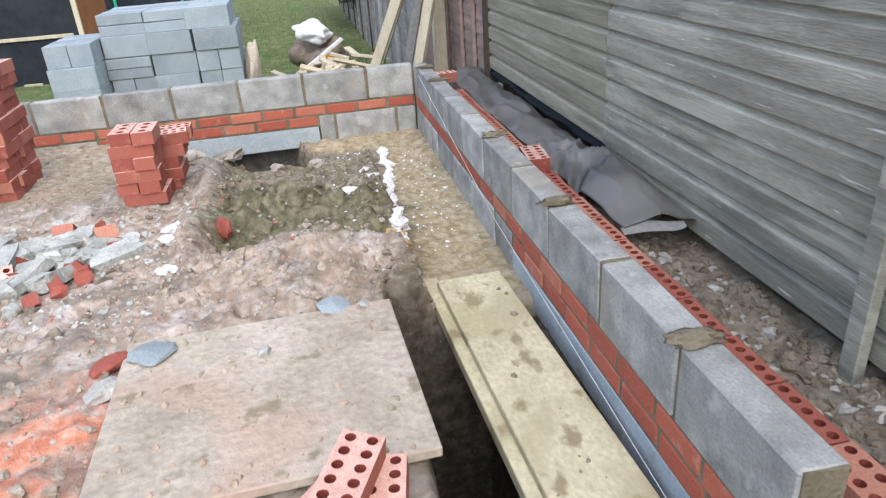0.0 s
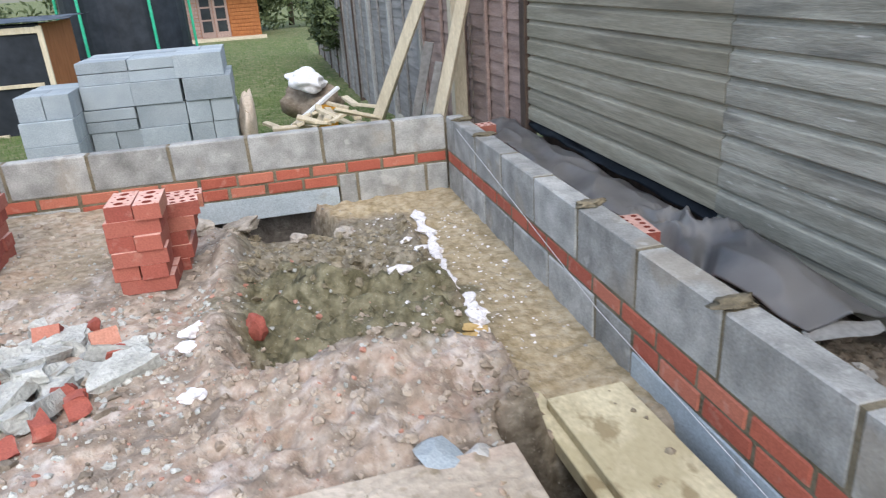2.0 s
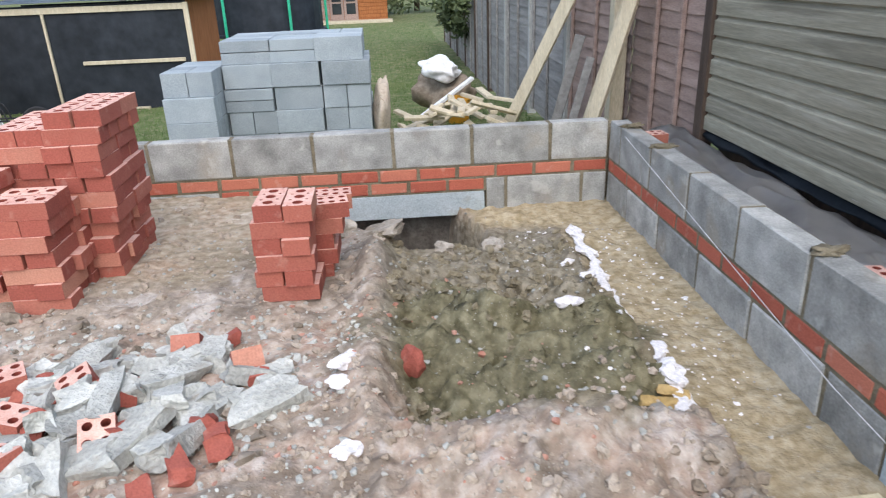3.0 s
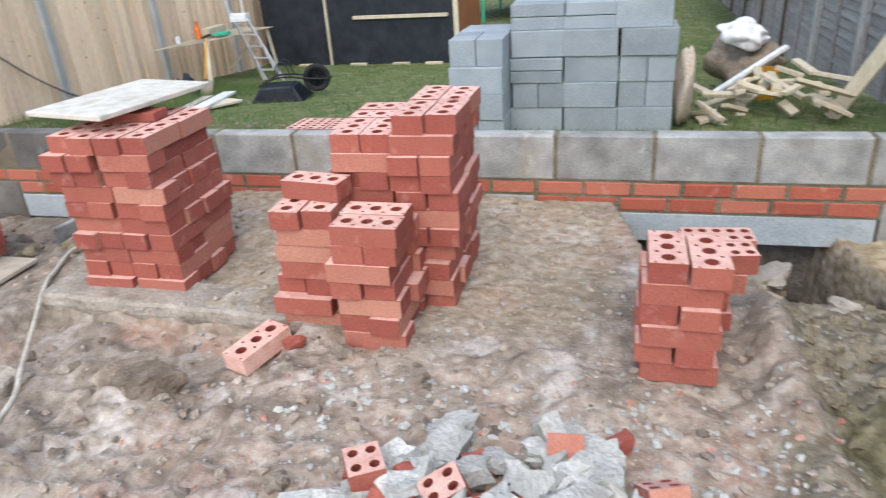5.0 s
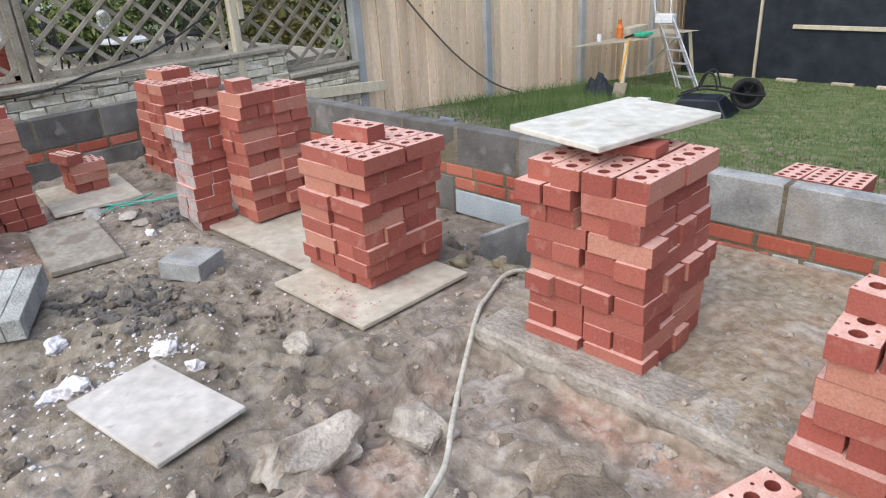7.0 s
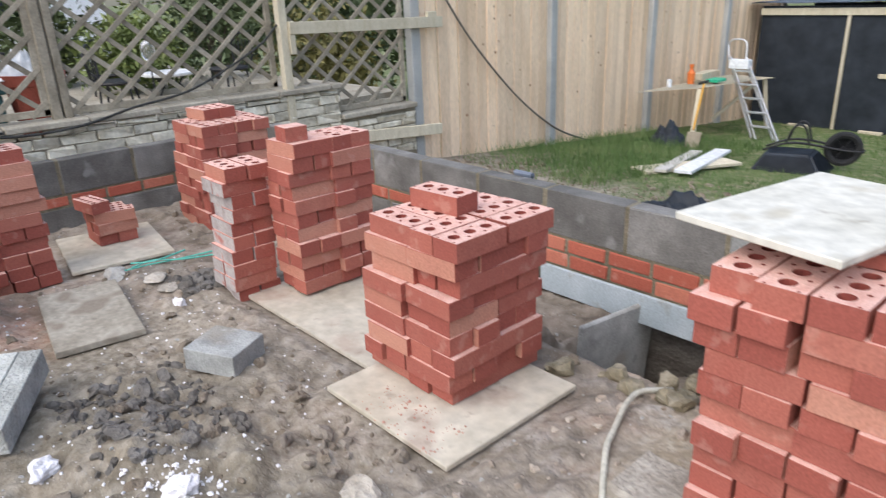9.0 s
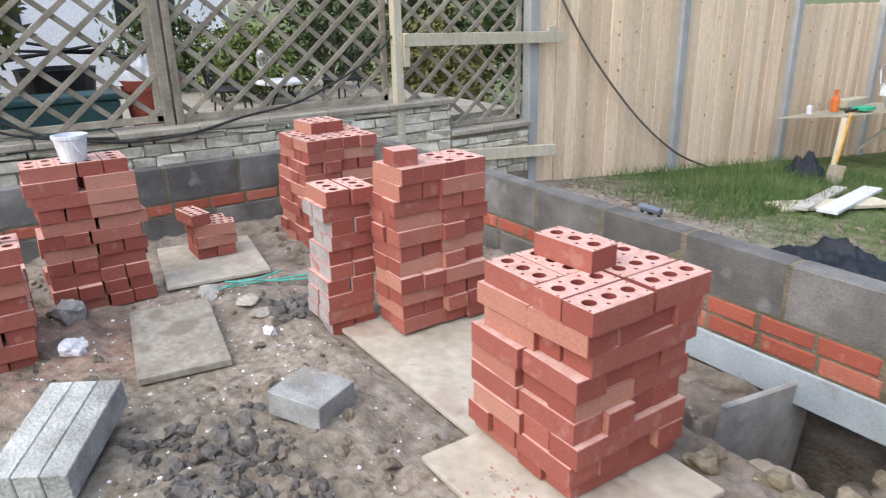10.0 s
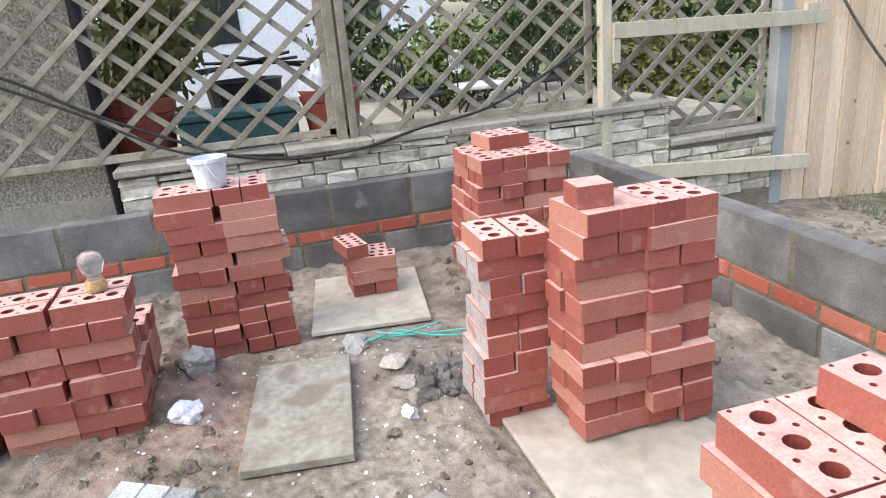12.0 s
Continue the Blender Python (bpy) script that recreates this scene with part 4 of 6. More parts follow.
# ---- timber-clad building on the boundary ----
clad = thing("clad_building", pose(0.6, 0, 0), "weathered grey-green timber-clad outbuilding wall", "outbuilding")
part("wall", bx((0.035, -7.0, 0.45), (3.2, 0.06, 2.6)), M_GREYWOOD, clad)
def weatherboard(y0, y1):
    """Shiplap board: flat face with a hollow along its top edge."""
    prof = [(0.003, 0.0), (0.0, 0.004), (0.0, 0.077), (0.002, 0.08), (0.013, 0.087), (0.017, 0.094), (0.017, 0.107), (0.03, 0.107), (0.03, 0.0)]
    bm = bmesh.new()
    n = 14
    rows = []
    for i in range(n + 1):
        y = y0 + (y1 - y0) * i / n
        w = 0.004 * noise.noise(Vector((y * 1.3, y0, rnd.random() * 0.4)))
        rows.append([bm.verts.new((px + w, y, pz)) for px, pz in prof])
    for a, q in zip(rows, rows[1:]):
        for k in range(len(prof)):
            bm.faces.new((a[k], a[(k + 1) % len(prof)], q[(k + 1) % len(prof)], q[k]))
    bm.faces.new(rows[0])
    bm.faces.new(rows[-1][::-1])
    bm.normal_update()
    return bm


rnd = random.Random(5)
for y0, y1, z in ((-7.0, -4.1, 0.313), (-4.094, -1.976, 0.313), (-1.97, 0.1, 0.42)):
    while z < 2.6:
        # the near sections take the paler, greyer board material
        ob = part("weatherboard", weatherboard(y0, y1), M_GREYWOOD if y0 > -2 else M_PALECLAD, clad)
        ob.matrix_basis = pose(rnd.uniform(-0.002, 0.002), 0, z, 0, rnd.uniform(-0.6, 0.6), 0)
        z += 0.107
part("corner_post", bx((-0.02, 0.1, 0.3), (0.06, 0.2, 2.6), 0.004), M_DARKWOODSHADE, clad)
# plinth coloured dark to stand for the shade in the gap below the boards
part("plinth", bx((0.08, -7.0, -0.1), (3.1, 0.04, 0.45)), M_DARKWOODSHADE, clad)
# ---- boundary on the left: stone wall, trellis, fence ----
stonewall = thing("stone_wall", pose(-8.3, 0, 0), "low buff split-stone garden wall with coping", "stone wall", kind="structure")
part("mortar", bx((-0.2, -2.5, -0.2), (-0.012, 0.945, 0.6)), M_MORTAR, stonewall)
part("mortar", bx((-0.2, 0.945, -0.3), (-0.012, 1.78, 0.38)), M_MORTAR, stonewall)
rnd = random.Random(21)
for y0, y1, ztop in ((-2.5, 0.94, 0.655), (0.95, 1.78, 0.385)):
    z = -0.02
    while z < ztop - 0.04:
        h = min(rnd.choice((0.06, 0.075, 0.09)), ztop - z)
        y = y0
        while y < y1 - 0.01:
            l = min(rnd.uniform(0.14, 0.36), y1 - y)
            bm = bmesh.new()
            box(bm, (-0.03, 0, 0), (0, l - 0.009, h - 0.008), 0.007)
            for v in bm.verts:
                v.co += Vector((rnd.uniform(-0.014, 0.016), rnd.uniform(-0.006, 0.006), rnd.uniform(-0.006, 0.006)))
            part("stone", bm, M_STONE, stonewall, m=pose(0, y, z))
            y += l
        z += h
    y = y0 - 0.01
    while y < y1 - 0.02:
        l = min(rnd.uniform(0.4, 0.52), y1 + 0.01 - y)
        part("coping", bx((-0.24, 0, 0), (0.035, l - 0.006, 0.045), 0.008), M_COPING, stonewall, m=pose(0, y, ztop + rnd.uniform(0, 0.006), 0, rnd.uniform(-1, 1), 0))
        y += l


def trellis(y0, y1, z0, z1, label):
    """Diagonal lattice in a frame, in the plane x=0 of its own."""
    t = thing("trellis", pose(-8.42, y0, z0), label, "trellis", "trellis panels on the garden wall")
    w, h = y1 - y0, z1 - z0
    for a, b in (((0, 0.0, 0.02), (0, w, 0.02)), ((0, 0.0, h), (0, w, h)), ((0, 0.02, 0), (0, 0.02, h)), ((0, w - 0.02, 0), (0, w - 0.02, h))):
        part("frame_rail", beam(a, b, 0.03, 0.045), M_TRELLIS, t)
    step, sl = 0.245, 0.86
    for side, dx in ((1, 0.012), (-1, -0.006)):
        k = -int(h / sl / step) - 2
        while k * step < w + h / sl + step:
            c = k * step + 0.06
            pts = []
            for yy in (0.0, w):
                zz = (yy - c) * sl * side + (0 if side > 0 else h)
                pts.append((yy, zz))
            (ya, za), (yb, zb) = pts
            def clip(p, q):
                out = []
                for yv, zv, (y2, z2) in ((p[0], p[1], q), (q[0], q[1], p)):
                    if zv < 0 or zv > h:
                        lim = 0 if zv < 0 else h
                        if abs(z2 - zv) < 1e-6:
                            return None
                        f = (lim - zv) / (z2 - zv)
                        if not 0 <= f <= 1:
                            return None
                        yv, zv = yv + f * (y2 - yv), lim
                    out.append((yv, zv))
                return out
            seg = clip((ya, za), (yb, zb))
            if seg and (seg[0][0] - seg[1][0]) ** 2 + (seg[0][1] - seg[1][1]) ** 2 > 0.01:
                (a1, b1), (a2, b2) = seg
                part("slat", beam((dx, a1, b1), (dx, a2, b2), 0.012, 0.034, 0.002), M_TRELLIS, t)
            k += 1
    return t


trellis(-3.9, -1.27, 0.73, 2.1, "weathered brown diagonal trellis panel over the wall")
trellis(-1.21, 0.42, 0.72, 2.1, "weathered diagonal trellis panel between timber posts")
trellis(0.5, 1.76, 0.44, 2.1, "weathered trellis panel beside the concrete post")
for y, z0, mt, w in ((-1.24, 0.7, M_TRELLIS, 0.06), (-1.17, 0.7, M_TRELLIS, 0.05)):
    tagged(part("trellis_post", bx((-8.44, y - w / 2, z0), (-8.38, y + w / 2, 2.15), 0.004), mt), "weathered brown timber trellis post", "post")
frame_ = thing("post_and_rail", pose(0, 0, 0), "pale new timber post with rails tied to fence", "timber frame")
part("post", bx((-8.36, 0.43, 0.3), (-8.29, 0.5, 2.15), 0.004), M_TIMBER, frame_)
part("block", bx((-8.31, 0.5, 0.97), (-8.27, 0.55, 1.22), 0.004), M_TIMBER, frame_)
part("rail", beam((-8.28, 0.5, 1.17), (-8.28, 2.13, 1.13), 0.04, 0.095), M_TIMBER, frame_)
part("rail", beam((-8.26, 0.62, 0.25), (-8.26, 2.06, 0.14), 0.04, 0.1), M_TIMBER, frame_)
tagged(part("rail_block", bx((-8.3, 1.95, 1.175), (-8.26, 2.06, 1.225), 0.003), M_TIMBER), "short timber offcut resting on the rail", "timber offcut")


def fence_bay(y0, y1, z0, z1, seed):
    f = thing("board_fence", pose(-8.4, y0, 0), "new larch feather-edge fence panel", "fence panel", "fence panels")
    rnd = random.Random(seed)
    n = max(1, round((y1 - y0) / 0.135))
    for i in range(n):
        w = (y1 - y0) / n
        bm = bmesh.new()
        box(bm, (-0.011, 0, 0), (0.011, w - 0.005, z1 - z0), 0.004)
        part("board", bm, M_FENCE, f, m=pose(rnd.uniform(-0.006, 0.006), i * w, z0 + rnd.uniform(-0.008, 0.008), 0, 0, 1.2))
    part("gravel_board", bx((-0.02, 0, z0 - 0.15), (0.02, y1 - y0, z0), 0.004), M_GREYWOOD, f)
    for z in (z0 + 0.3, z1 - 0.3):
        part("arris_rail", bx((-0.07, 0, z), (-0.015, y1 - y0, z + 0.07), 0.004), M_TIMBER, f)


POSTS = (1.85, 3.87, 5.93, 7.98, 9.95)
TOPS = (1.62, 1.47, 1.33, 1.14)
for i, (a, b) in enumerate(zip(POSTS, POSTS[1:])):
    fence_bay(a + 0.05, b - 0.05, -0.13 - 0.09 * (a + b) / 2 + 0.06, TOPS[i], 40 + i)
for i, y in enumerate(POSTS):
    bm = bmesh.new()
    box(bm, (-0.05, -0.055, -1.1), (0.05, 0.055, TOPS[max(0, i - 1)] + 0.06), 0.008)
    tagged(part("fence_post", bm, M_POSTCON, m=pose(-8.375, y, 0)), "grey concrete fence post", "post", "concrete fence posts")
cable = spline([(-8.36, 2.0, 1.75), (-8.35, 2.23, 1.367), (-8.34, 2.644, 0.861), (-8.33, 3.285, 0.266), (-8.32, 3.92, -0.158), (-8.31, 4.515, -0.4)])
tagged(part("cable", tube(cable, 0.011), M_OLDCABLE, smooth=True), "black cable hanging down the fence", "cable")
cable = spline([(-8.33, 0.43, 1.2), (-8.33, 0.227, 1.041), (-8.32, -0.316, 0.8), (-8.28, -0.794, 0.725), (-8.25, -1.15, 0.66), (-8.25, -1.55, 0.65), (-8.27, -1.918, 0.72), (-8.37, -2.117, 0.79), (-8.37, -2.581, 1.022), (-8.37, -2.926, 1.232), (-8.37, -3.7, 1.6)])
tagged(part("cable", tube(cable, 0.009), M_CABLE, smooth=True), "black cable slung along the trellis and coping", "cable")
cable = spline([(-8.36, -3.6, 1.52), (-8.36, -2.7, 1.06), (-8.3, -2.15, 0.76), (-8.25, -1.6, 0.68)])
tagged(part("cable", tube(cable, 0.008), M_CABLE, smooth=True), "thin grey cable slung along the trellis", "cable")

# ---- neighbour's garden behind the trellis ----
terrace = bmesh.new()
box(terrace, (-14.5, -6.0, -0.4), (-8.52, 1.8, 0.52))
tagged(part("neighbour_terrace", terrace, M_COPING), "raised stone terrace behind the trellis", "terrace", kind="structure")
tagged(part("neighbour_wall", bx((-8.9, -7.5, -0.2), (-8.56, -2.56, 3.2)), M_RENDERWALL), "brown pebbledash wall of the neighbouring house", "house wall", kind="structure")
tagged(part("drainpipe", tube([(-8.5, -2.545, -0.1), (-8.5, -2.545, 3.1)], 0.035, 12), M_BLACKMETAL, smooth=True), "dark pipe at the end of the wall", "pipe")
white = thing("white_house", pose(-13.6, -1.5, 0.5), "white rendered house wall beyond the patio", "house")
part("wall", bx((-0.3, -3.5, 0), (0, 2.35, 3.4)), M_WHITE, white)
for yy in (-0.9, 0.9):
    part("window", bx((-0.02, yy, 0.75), (0.015, yy + 0.75, 1.6), 0.004), M_PANE, white)


def leaves(name, centre, radius, count, material, label, cat, size=0.05, seed=1, parent=None, squash=1.0):
    """A crown of many small leaf faces, thicker in clumps."""
    rnd = random.Random(seed)
    clumps = []
    for _ in range(max(6, count // 90)):
        d = Vector((rnd.gauss(0, 1), rnd.gauss(0, 1), rnd.gauss(0, 1))).normalized() * rnd.uniform(0.25, 0.9)
        clumps.append(Vector((d.x * radius[0], d.y * radius[1], d.z * radius[2])))
    verts, faces = [], []
    for _ in range(count):
        c = rnd.choice(clumps)
        s = min(radius) * 0.33
        p = Vector(centre) + c + Vector((rnd.gauss(0, s), rnd.gauss(0, s), rnd.gauss(0, s * squash)))
        u = Vector((rnd.gauss(0, 1), rnd.gauss(0, 1), rnd.gauss(0, 1))).normalized()
        v = u.orthogonal().normalized()
        l = size * rnd.uniform(0.6, 1.4)
        k = len(verts)
        verts += [p - u * l, p + v * l * 0.4, p + u * l, p - v * l * 0.4]
        faces.append((k, k + 1, k + 2, k + 3))
    me = bpy.data.meshes.new(name)
    me.from_pydata([tuple(v) for v in verts], [], faces)
    me.materials.append(material)
    ob = new(name, me)
    if parent is not None:
        ob.parent = parent
        return ob
    return tagged(ob, label, cat, kind="stuff")


def shrub(x, y, z, radius, count, material, label, cat="shrub", size=0.05, seed=1):
    s = thing("shrub", pose(x, y, z), label, cat)
    rnd = random.Random(seed)
    for _ in range(6):
        top = (rnd.uniform(-0.6, 0.6) * radius[0], rnd.uniform(-0.6, 0.6) * radius[1], radius[2] * rnd.uniform(0.8, 1.5))
        part("stem", tube([(0, 0, 0), (top[0] * 0.4, top[1] * 0.4, top[2] * 0.5), top], [0.016, 0.011, 0.005], 5), M_BARK, s)
    leaves("foliage", (0, 0, radius[2]), radius, count, material, "", "", size, seed, s)
    return s


shrub(-10.9, 0.15, 0.52, (0.45, 0.65, 0.38), 2600, M_LEAF, "bright yellow-green shrub behind the patio table", size=0.04, seed=3)
shrub(-9.2, -2.25, 0.95, (0.3, 0.42, 0.45), 1500, M_SPIKE, "spiky olive-green shrub in a terracotta pot", size=0.06, seed=4)
shrub(-10.9, 2.5, -0.1, (0.5, 0.8, 0.75), 2600, M_OLIVELEAF, "olive-brown bush beyond the trellis", size=0.045, seed=5)
shrub(-11.2, 1.2, 0.5, (0.5, 0.6, 0.8), 2000, M_DARKLEAF, "dense dark green shrub beyond the trellis", size=0.045, seed=6)
shrub(-12.2, -0.3, 0.52, (0.5, 0.6, 0.5), 1300, M_DARKLEAF, "tall dark shrub in front of white house", size=0.06, seed=7)
shrub(-12.4, -3.0, 0.52, (0.5, 0.5, 0.7), 1300, M_DARKLEAF, "dark shrub beside the patio", size=0.06, seed=8)


def tree(x, y, z, h, r, material, seed, label):
    t = thing("tree", pose(x, y, z), label, "tree", "trees beyond the garden")
    rnd = random.Random(seed)
    part("trunk", tube([(0, 0, 0), (0.1, 0.05, h * 0.35), (0.05, 0.1, h * 0.75)], [0.16, 0.12, 0.05], 8), M_BARK, t, smooth=True)
    for _ in range(6):
        a = rnd.uniform(0, 6.28)
        part("limb", tube([(0.08, 0.05, h * rnd.uniform(0.3, 0.5)), (math.cos(a) * r * 0.5, math.sin(a) * r * 0.5, h * 0.65), (math.cos(a) * r * 0.8, math.sin(a) * r * 0.8, h * rnd.uniform(0.75, 0.95))], [0.06, 0.04, 0.015], 6), M_BARK, t)
    leaves("crown", (0, 0, h * 0.68), (r, r, h * 0.32), 3200, material, "", "", 0.11, seed, t)


tree(-15.5, 3.5, 0, 4.2, 1.7, M_DARKLEAF, 31, "leafy dark green tree beyond the fence")
tree(-16.0, 0.5, 0, 4.6, 1.6, M_OLIVELEAF, 32, "olive-green tree behind the white house")
tree(-9.0, 34, -0.8, 6.0, 2.6, M_DARKLEAF, 33, "dark tree behind the garden cabin")
tree(-5.0, 36, -0.8, 6.5, 2.8, M_DARKLEAF, 34, "dark tree behind the garden cabin")
tree(0.5, 35, -0.8, 6.0, 2.6, M_DARKLEAF, 35, "dark tree at the end of the garden")
tree(-13.0, 30, -0.8, 6.0, 2.6, M_DARKLEAF, 36, "dark tree at the far garden corner")
tree(3.0, 26, -0.8, 5.0, 2.2, M_OLIVELEAF, 37, "overgrown tree behind the boundary fence")
leaves("hedge", (-5.0, 33, 0.6), (9.0, 1.0, 1.3), 9000, M_DARKLEAF, "dense dark hedge closing the far garden", "hedge", 0.16, 38)
leaves("hedge", (-15.0, 6.0, 0.8), (1.2, 5.0, 1.2), 6000, M_DARKLEAF, "dark hedge beyond the neighbouring patio", "hedge", 0.1, 39)


def pot(x, y, z, r, h, label):
    p = thing("plant_pot", pose(x, y, z), label, "plant pot", "terracotta plant pots")
    part("body", lathe([(r * 0.72, 0), (r * 0.95, h * 0.82), (r, h * 0.84), (r * 1.04, h), (r * 0.94, h), (r * 0.9, h * 0.9)], 24), M_TERRA, p, smooth=False)
    part("compost", lathe([(r * 0.88, h * 0.86), (r * 0.87, h * 0.9)], 20), M_CLOD, p)


pot(-8.95, -2.4, 0.52, 0.22, 0.5, "terracotta-coloured pot with a spiky shrub, on terrace")
pot(-8.9, -1.22, 0.52, 0.2, 0.45, "terracotta-coloured pot standing on the terrace")
trough = thing("planter_trough", pose(-8.9, -1.82, 0.52), "long dark green plastic planter trough", "planter")
bm = bmesh.new()
box(bm, (-0.14, -0.36, 0), (0.14, 0.36, 0.34), 0.012)
part("body", bm, M_GREENPLASTIC, trough)
part("rim", bx((-0.16, -0.385, 0.34), (0.16, 0.385, 0.385), 0.008), M_GREENPLASTIC, trough)
bag = part("white_bag", crumple(0.13, 0.17, 0.2, 77, 24), M_PLASTICW, m=pose(-8.92, -1.29, 0.94), smooth=True)
tagged(bag, "crumpled white plastic bag on a pot", "bag")

tbl = thing("patio_table", pose(-10.25, 0.26, 0.0), "round white-topped patio table with black legs", "table")
part("tabletop", lathe([(0.24, 0.72), (0.26, 0.73), (0.26, 0.75), (0.24, 0.755)], 28), M_PLASTICW, tbl)
for a in (0.6, 2.2, 3.8, 5.3):
    part("leg", tube([(0.2 * math.cos(a), 0.2 * math.sin(a), 0.52), (0.1 * math.cos(a), 0.1 * math.sin(a), 0.64), (0.17 * math.cos(a), 0.17 * math.sin(a), 0.725)], 0.012, 6), M_BLACKMETAL, tbl)


def patio_chair(x, y, rz):
    c = thing("patio_chair", pose(x, y, 0.52, 0, 0, rz), "black wrought-iron patio chair", "chair", "patio chairs")
    part("seat", lathe([(0.19, 0.2), (0.2, 0.215), (0.19, 0.23)], 16), M_BLACKMETAL, c)
    for a in (0.8, 2.35, 3.93, 5.5):
        part("leg", tube([(0.2 * math.cos(a), 0.2 * math.sin(a), 0), (0.17 * math.cos(a), 0.17 * math.sin(a), 0.21)], 0.01, 6), M_BLACKMETAL, c)
    part("backrest", tube(spline([(-0.17, 0.13, 0.2), (-0.2, 0.17, 0.45), (-0.2, 0, 0.55), (-0.2, -0.17, 0.45), (-0.17, -0.13, 0.2)], 5), 0.011, 6), M_BLACKMETAL, c)
    for k in range(5):
        yy = -0.12 + 0.06 * k
        part("spindle", tube([(-0.18, yy, 0.22), (-0.2, yy, 0.49)], 0.006, 5), M_BLACKMETAL, c)


patio_chair(-10.0, -0.32, 60)
patio_chair(-10.15, 0.85, -80)
patio_chair(-10.8, -0.1, 10)
feeder = thing("water_bottle", pose(-9.9, -0.03, 0.52), "clear plastic bottle on a stake", "bottle")
part("stake", tube([(0, 0, 0), (0, 0, 0.4)], 0.008, 6), M_BLACKMETAL, feeder)
part("body", lathe([(0.02, 0.36), (0.06, 0.42), (0.065, 0.5), (0.05, 0.54), (0.02, 0.56)], 16), M_GLASSY, feeder, smooth=True)
mesh_bin = thing("mesh_basket", pose(-9.5, -1.75, 0.52), "dark wire basket with folded frames", "basket")
part("body", lathe([(0.2, 0.05), (0.27, 0.5), (0.28, 0.52), (0.26, 0.52), (0.19, 0.08)], 18), M_BLACKMETAL, mesh_bin)
for k in range(4):
    part("frame_tube", tube([(-0.1, -0.5 + 0.12 * k, 0.55 + 0.05 * k), (0.05, 0.35 + 0.05 * k, 0.68 - 0.04 * k)], 0.012, 6), M_BLACKMETAL, mesh_bin)

# ---- garden beyond the back wall ----
shed = thing("garden_shed", pose(0, 0, 0), "low shed wrapped in black sheeting with tarpaulin roof", "shed")
part("wall", bx((-8.2, 8.8, -0.82), (-4.6, 8.88, 0.98)), M_BLACKPLY, shed)
part("end_wall", bx((-4.66, 8.88, -0.8), (-4.58, 10.9, 0.98)), M_ORANGEWOOD, shed)
part("back_wall", bx((-8.2, 10.8, -0.8), (-4.7, 10.88, 0.95)), M_BLACKPLY, shed)
bm = bmesh.new()
for i in range(13):
    for j in range(7):
        x, y = -8.35 + 4.1 * i / 12, 8.65 + 2.4 * j / 6
        bm.verts.new((x, y, 1.03 + 0.03 * j / 6 + 0.03 * noise.noise(Vector((x * 2, y * 2, 0)))))
bm.verts.ensure_lookup_table()
for i in range(12):
    for j in range(6):
        a = i * 7 + j
        bm.faces.new((bm.verts[a], bm.verts[a + 7], bm.verts[a + 8], bm.verts[a + 1]))
bmesh.ops.solidify(bm, geom=bm.faces[:], thickness=0.05)
part("roof", bm, M_TARP, shed, "crumpled blue-grey tarpaulin roof", smooth=True)
part("batten", bx((-8.2, 8.75, 0.85), (-4.62, 8.795, 0.95), 0.004), M_TIMBER, shed)
part("batten", bx((-6.44, 8.75, 0.0), (-4.72, 8.795, 0.06), 0.004), M_TIMBER, shed)
part("batten", bx((-6.96, 8.75, -0.8), (-6.92, 8.795, 0.85), 0.004), M_TIMBER, shed)
part("corner_post", bx((-4.62, 8.74, -0.8), (-4.54, 8.8, 0.96), 0.004), M_TIMBER, shed)
for x in (-5.6, -5.0, -6.4, -7.4):
    part("foot_board", bx((x - 0.15, 8.66, -0.82), (x + 0.15, 8.74, -0.74), 0.004, pose(0, 0, 0)), M_TIMBER, shed)

tramp = thing("trampoline", pose(-4.3, 15.2, -0.8), "trampoline with dark safety net and green poles", "trampoline")
part("net", lathe([(1.45, 0.75), (1.45, 2.3), (1.44, 2.3), (1.44, 0.75)], 28), M_BLACKPLY, tramp)
part("mat", lathe([(1.5, 0.7), (1.55, 0.72), (1.55, 0.77), (1.5, 0.79)], 28), M_BLACKPLY, tramp)
for k in range(6):
    a = 4.2 + k * 1.0472
    part("pole", tube([(1.56 * math.cos(a), 1.56 * math.sin(a), 0), (1.54 * math.cos(a), 1.54 * math.sin(a), 2.35)], 0.035, 8), M_BRIGHTGREEN, tramp, "green foam-covered pole")

cabin = thing("garden_cabin", pose(-2.9, 28.2, -0.8), "small orange-brown timber garden cabin with glazed doors", "cabin")
part("wall", bx((-1.45, 0, 0), (1.8, 3, 2.2)), M_ORANGEWOOD, cabin)
for k in range(14):
    part("log", bx((-1.45, -0.03, 0.02 + k * 0.155), (-0.72, 0.01, 0.16 + k * 0.155), 0.01), M_PANEL, cabin)
    part("log", bx((0.55, -0.03, 0.02 + k * 0.155), (1.8, 0.01, 0.16 + k * 0.155), 0.01), M_ORANGEWOOD, cabin)
for x in (-0.7, -0.08):
    d = part("door", bx((x, -0.06, 0.1), (x + 0.6, -0.01, 1.95), 0.01), M_PANEL, cabin)
    for r in range(3):
        part("pane", bx((x + 0.1, -0.075, 0.35 + r * 0.52), (x + 0.5, -0.065, 0.8 + r * 0.52), 0.004), M_PANE, d)
bm = bmesh.new()
for v in ((-1.8, -0.7, 2.1), (2.1, -0.7, 2.1), (2.1, 3.3, 2.1), (-1.8, 3.3, 2.1), (0.15, -0.7, 3.0), (0.15, 3.3, 3.0)):
    bm.verts.new(v)
bm.verts.ensure_lookup_table()
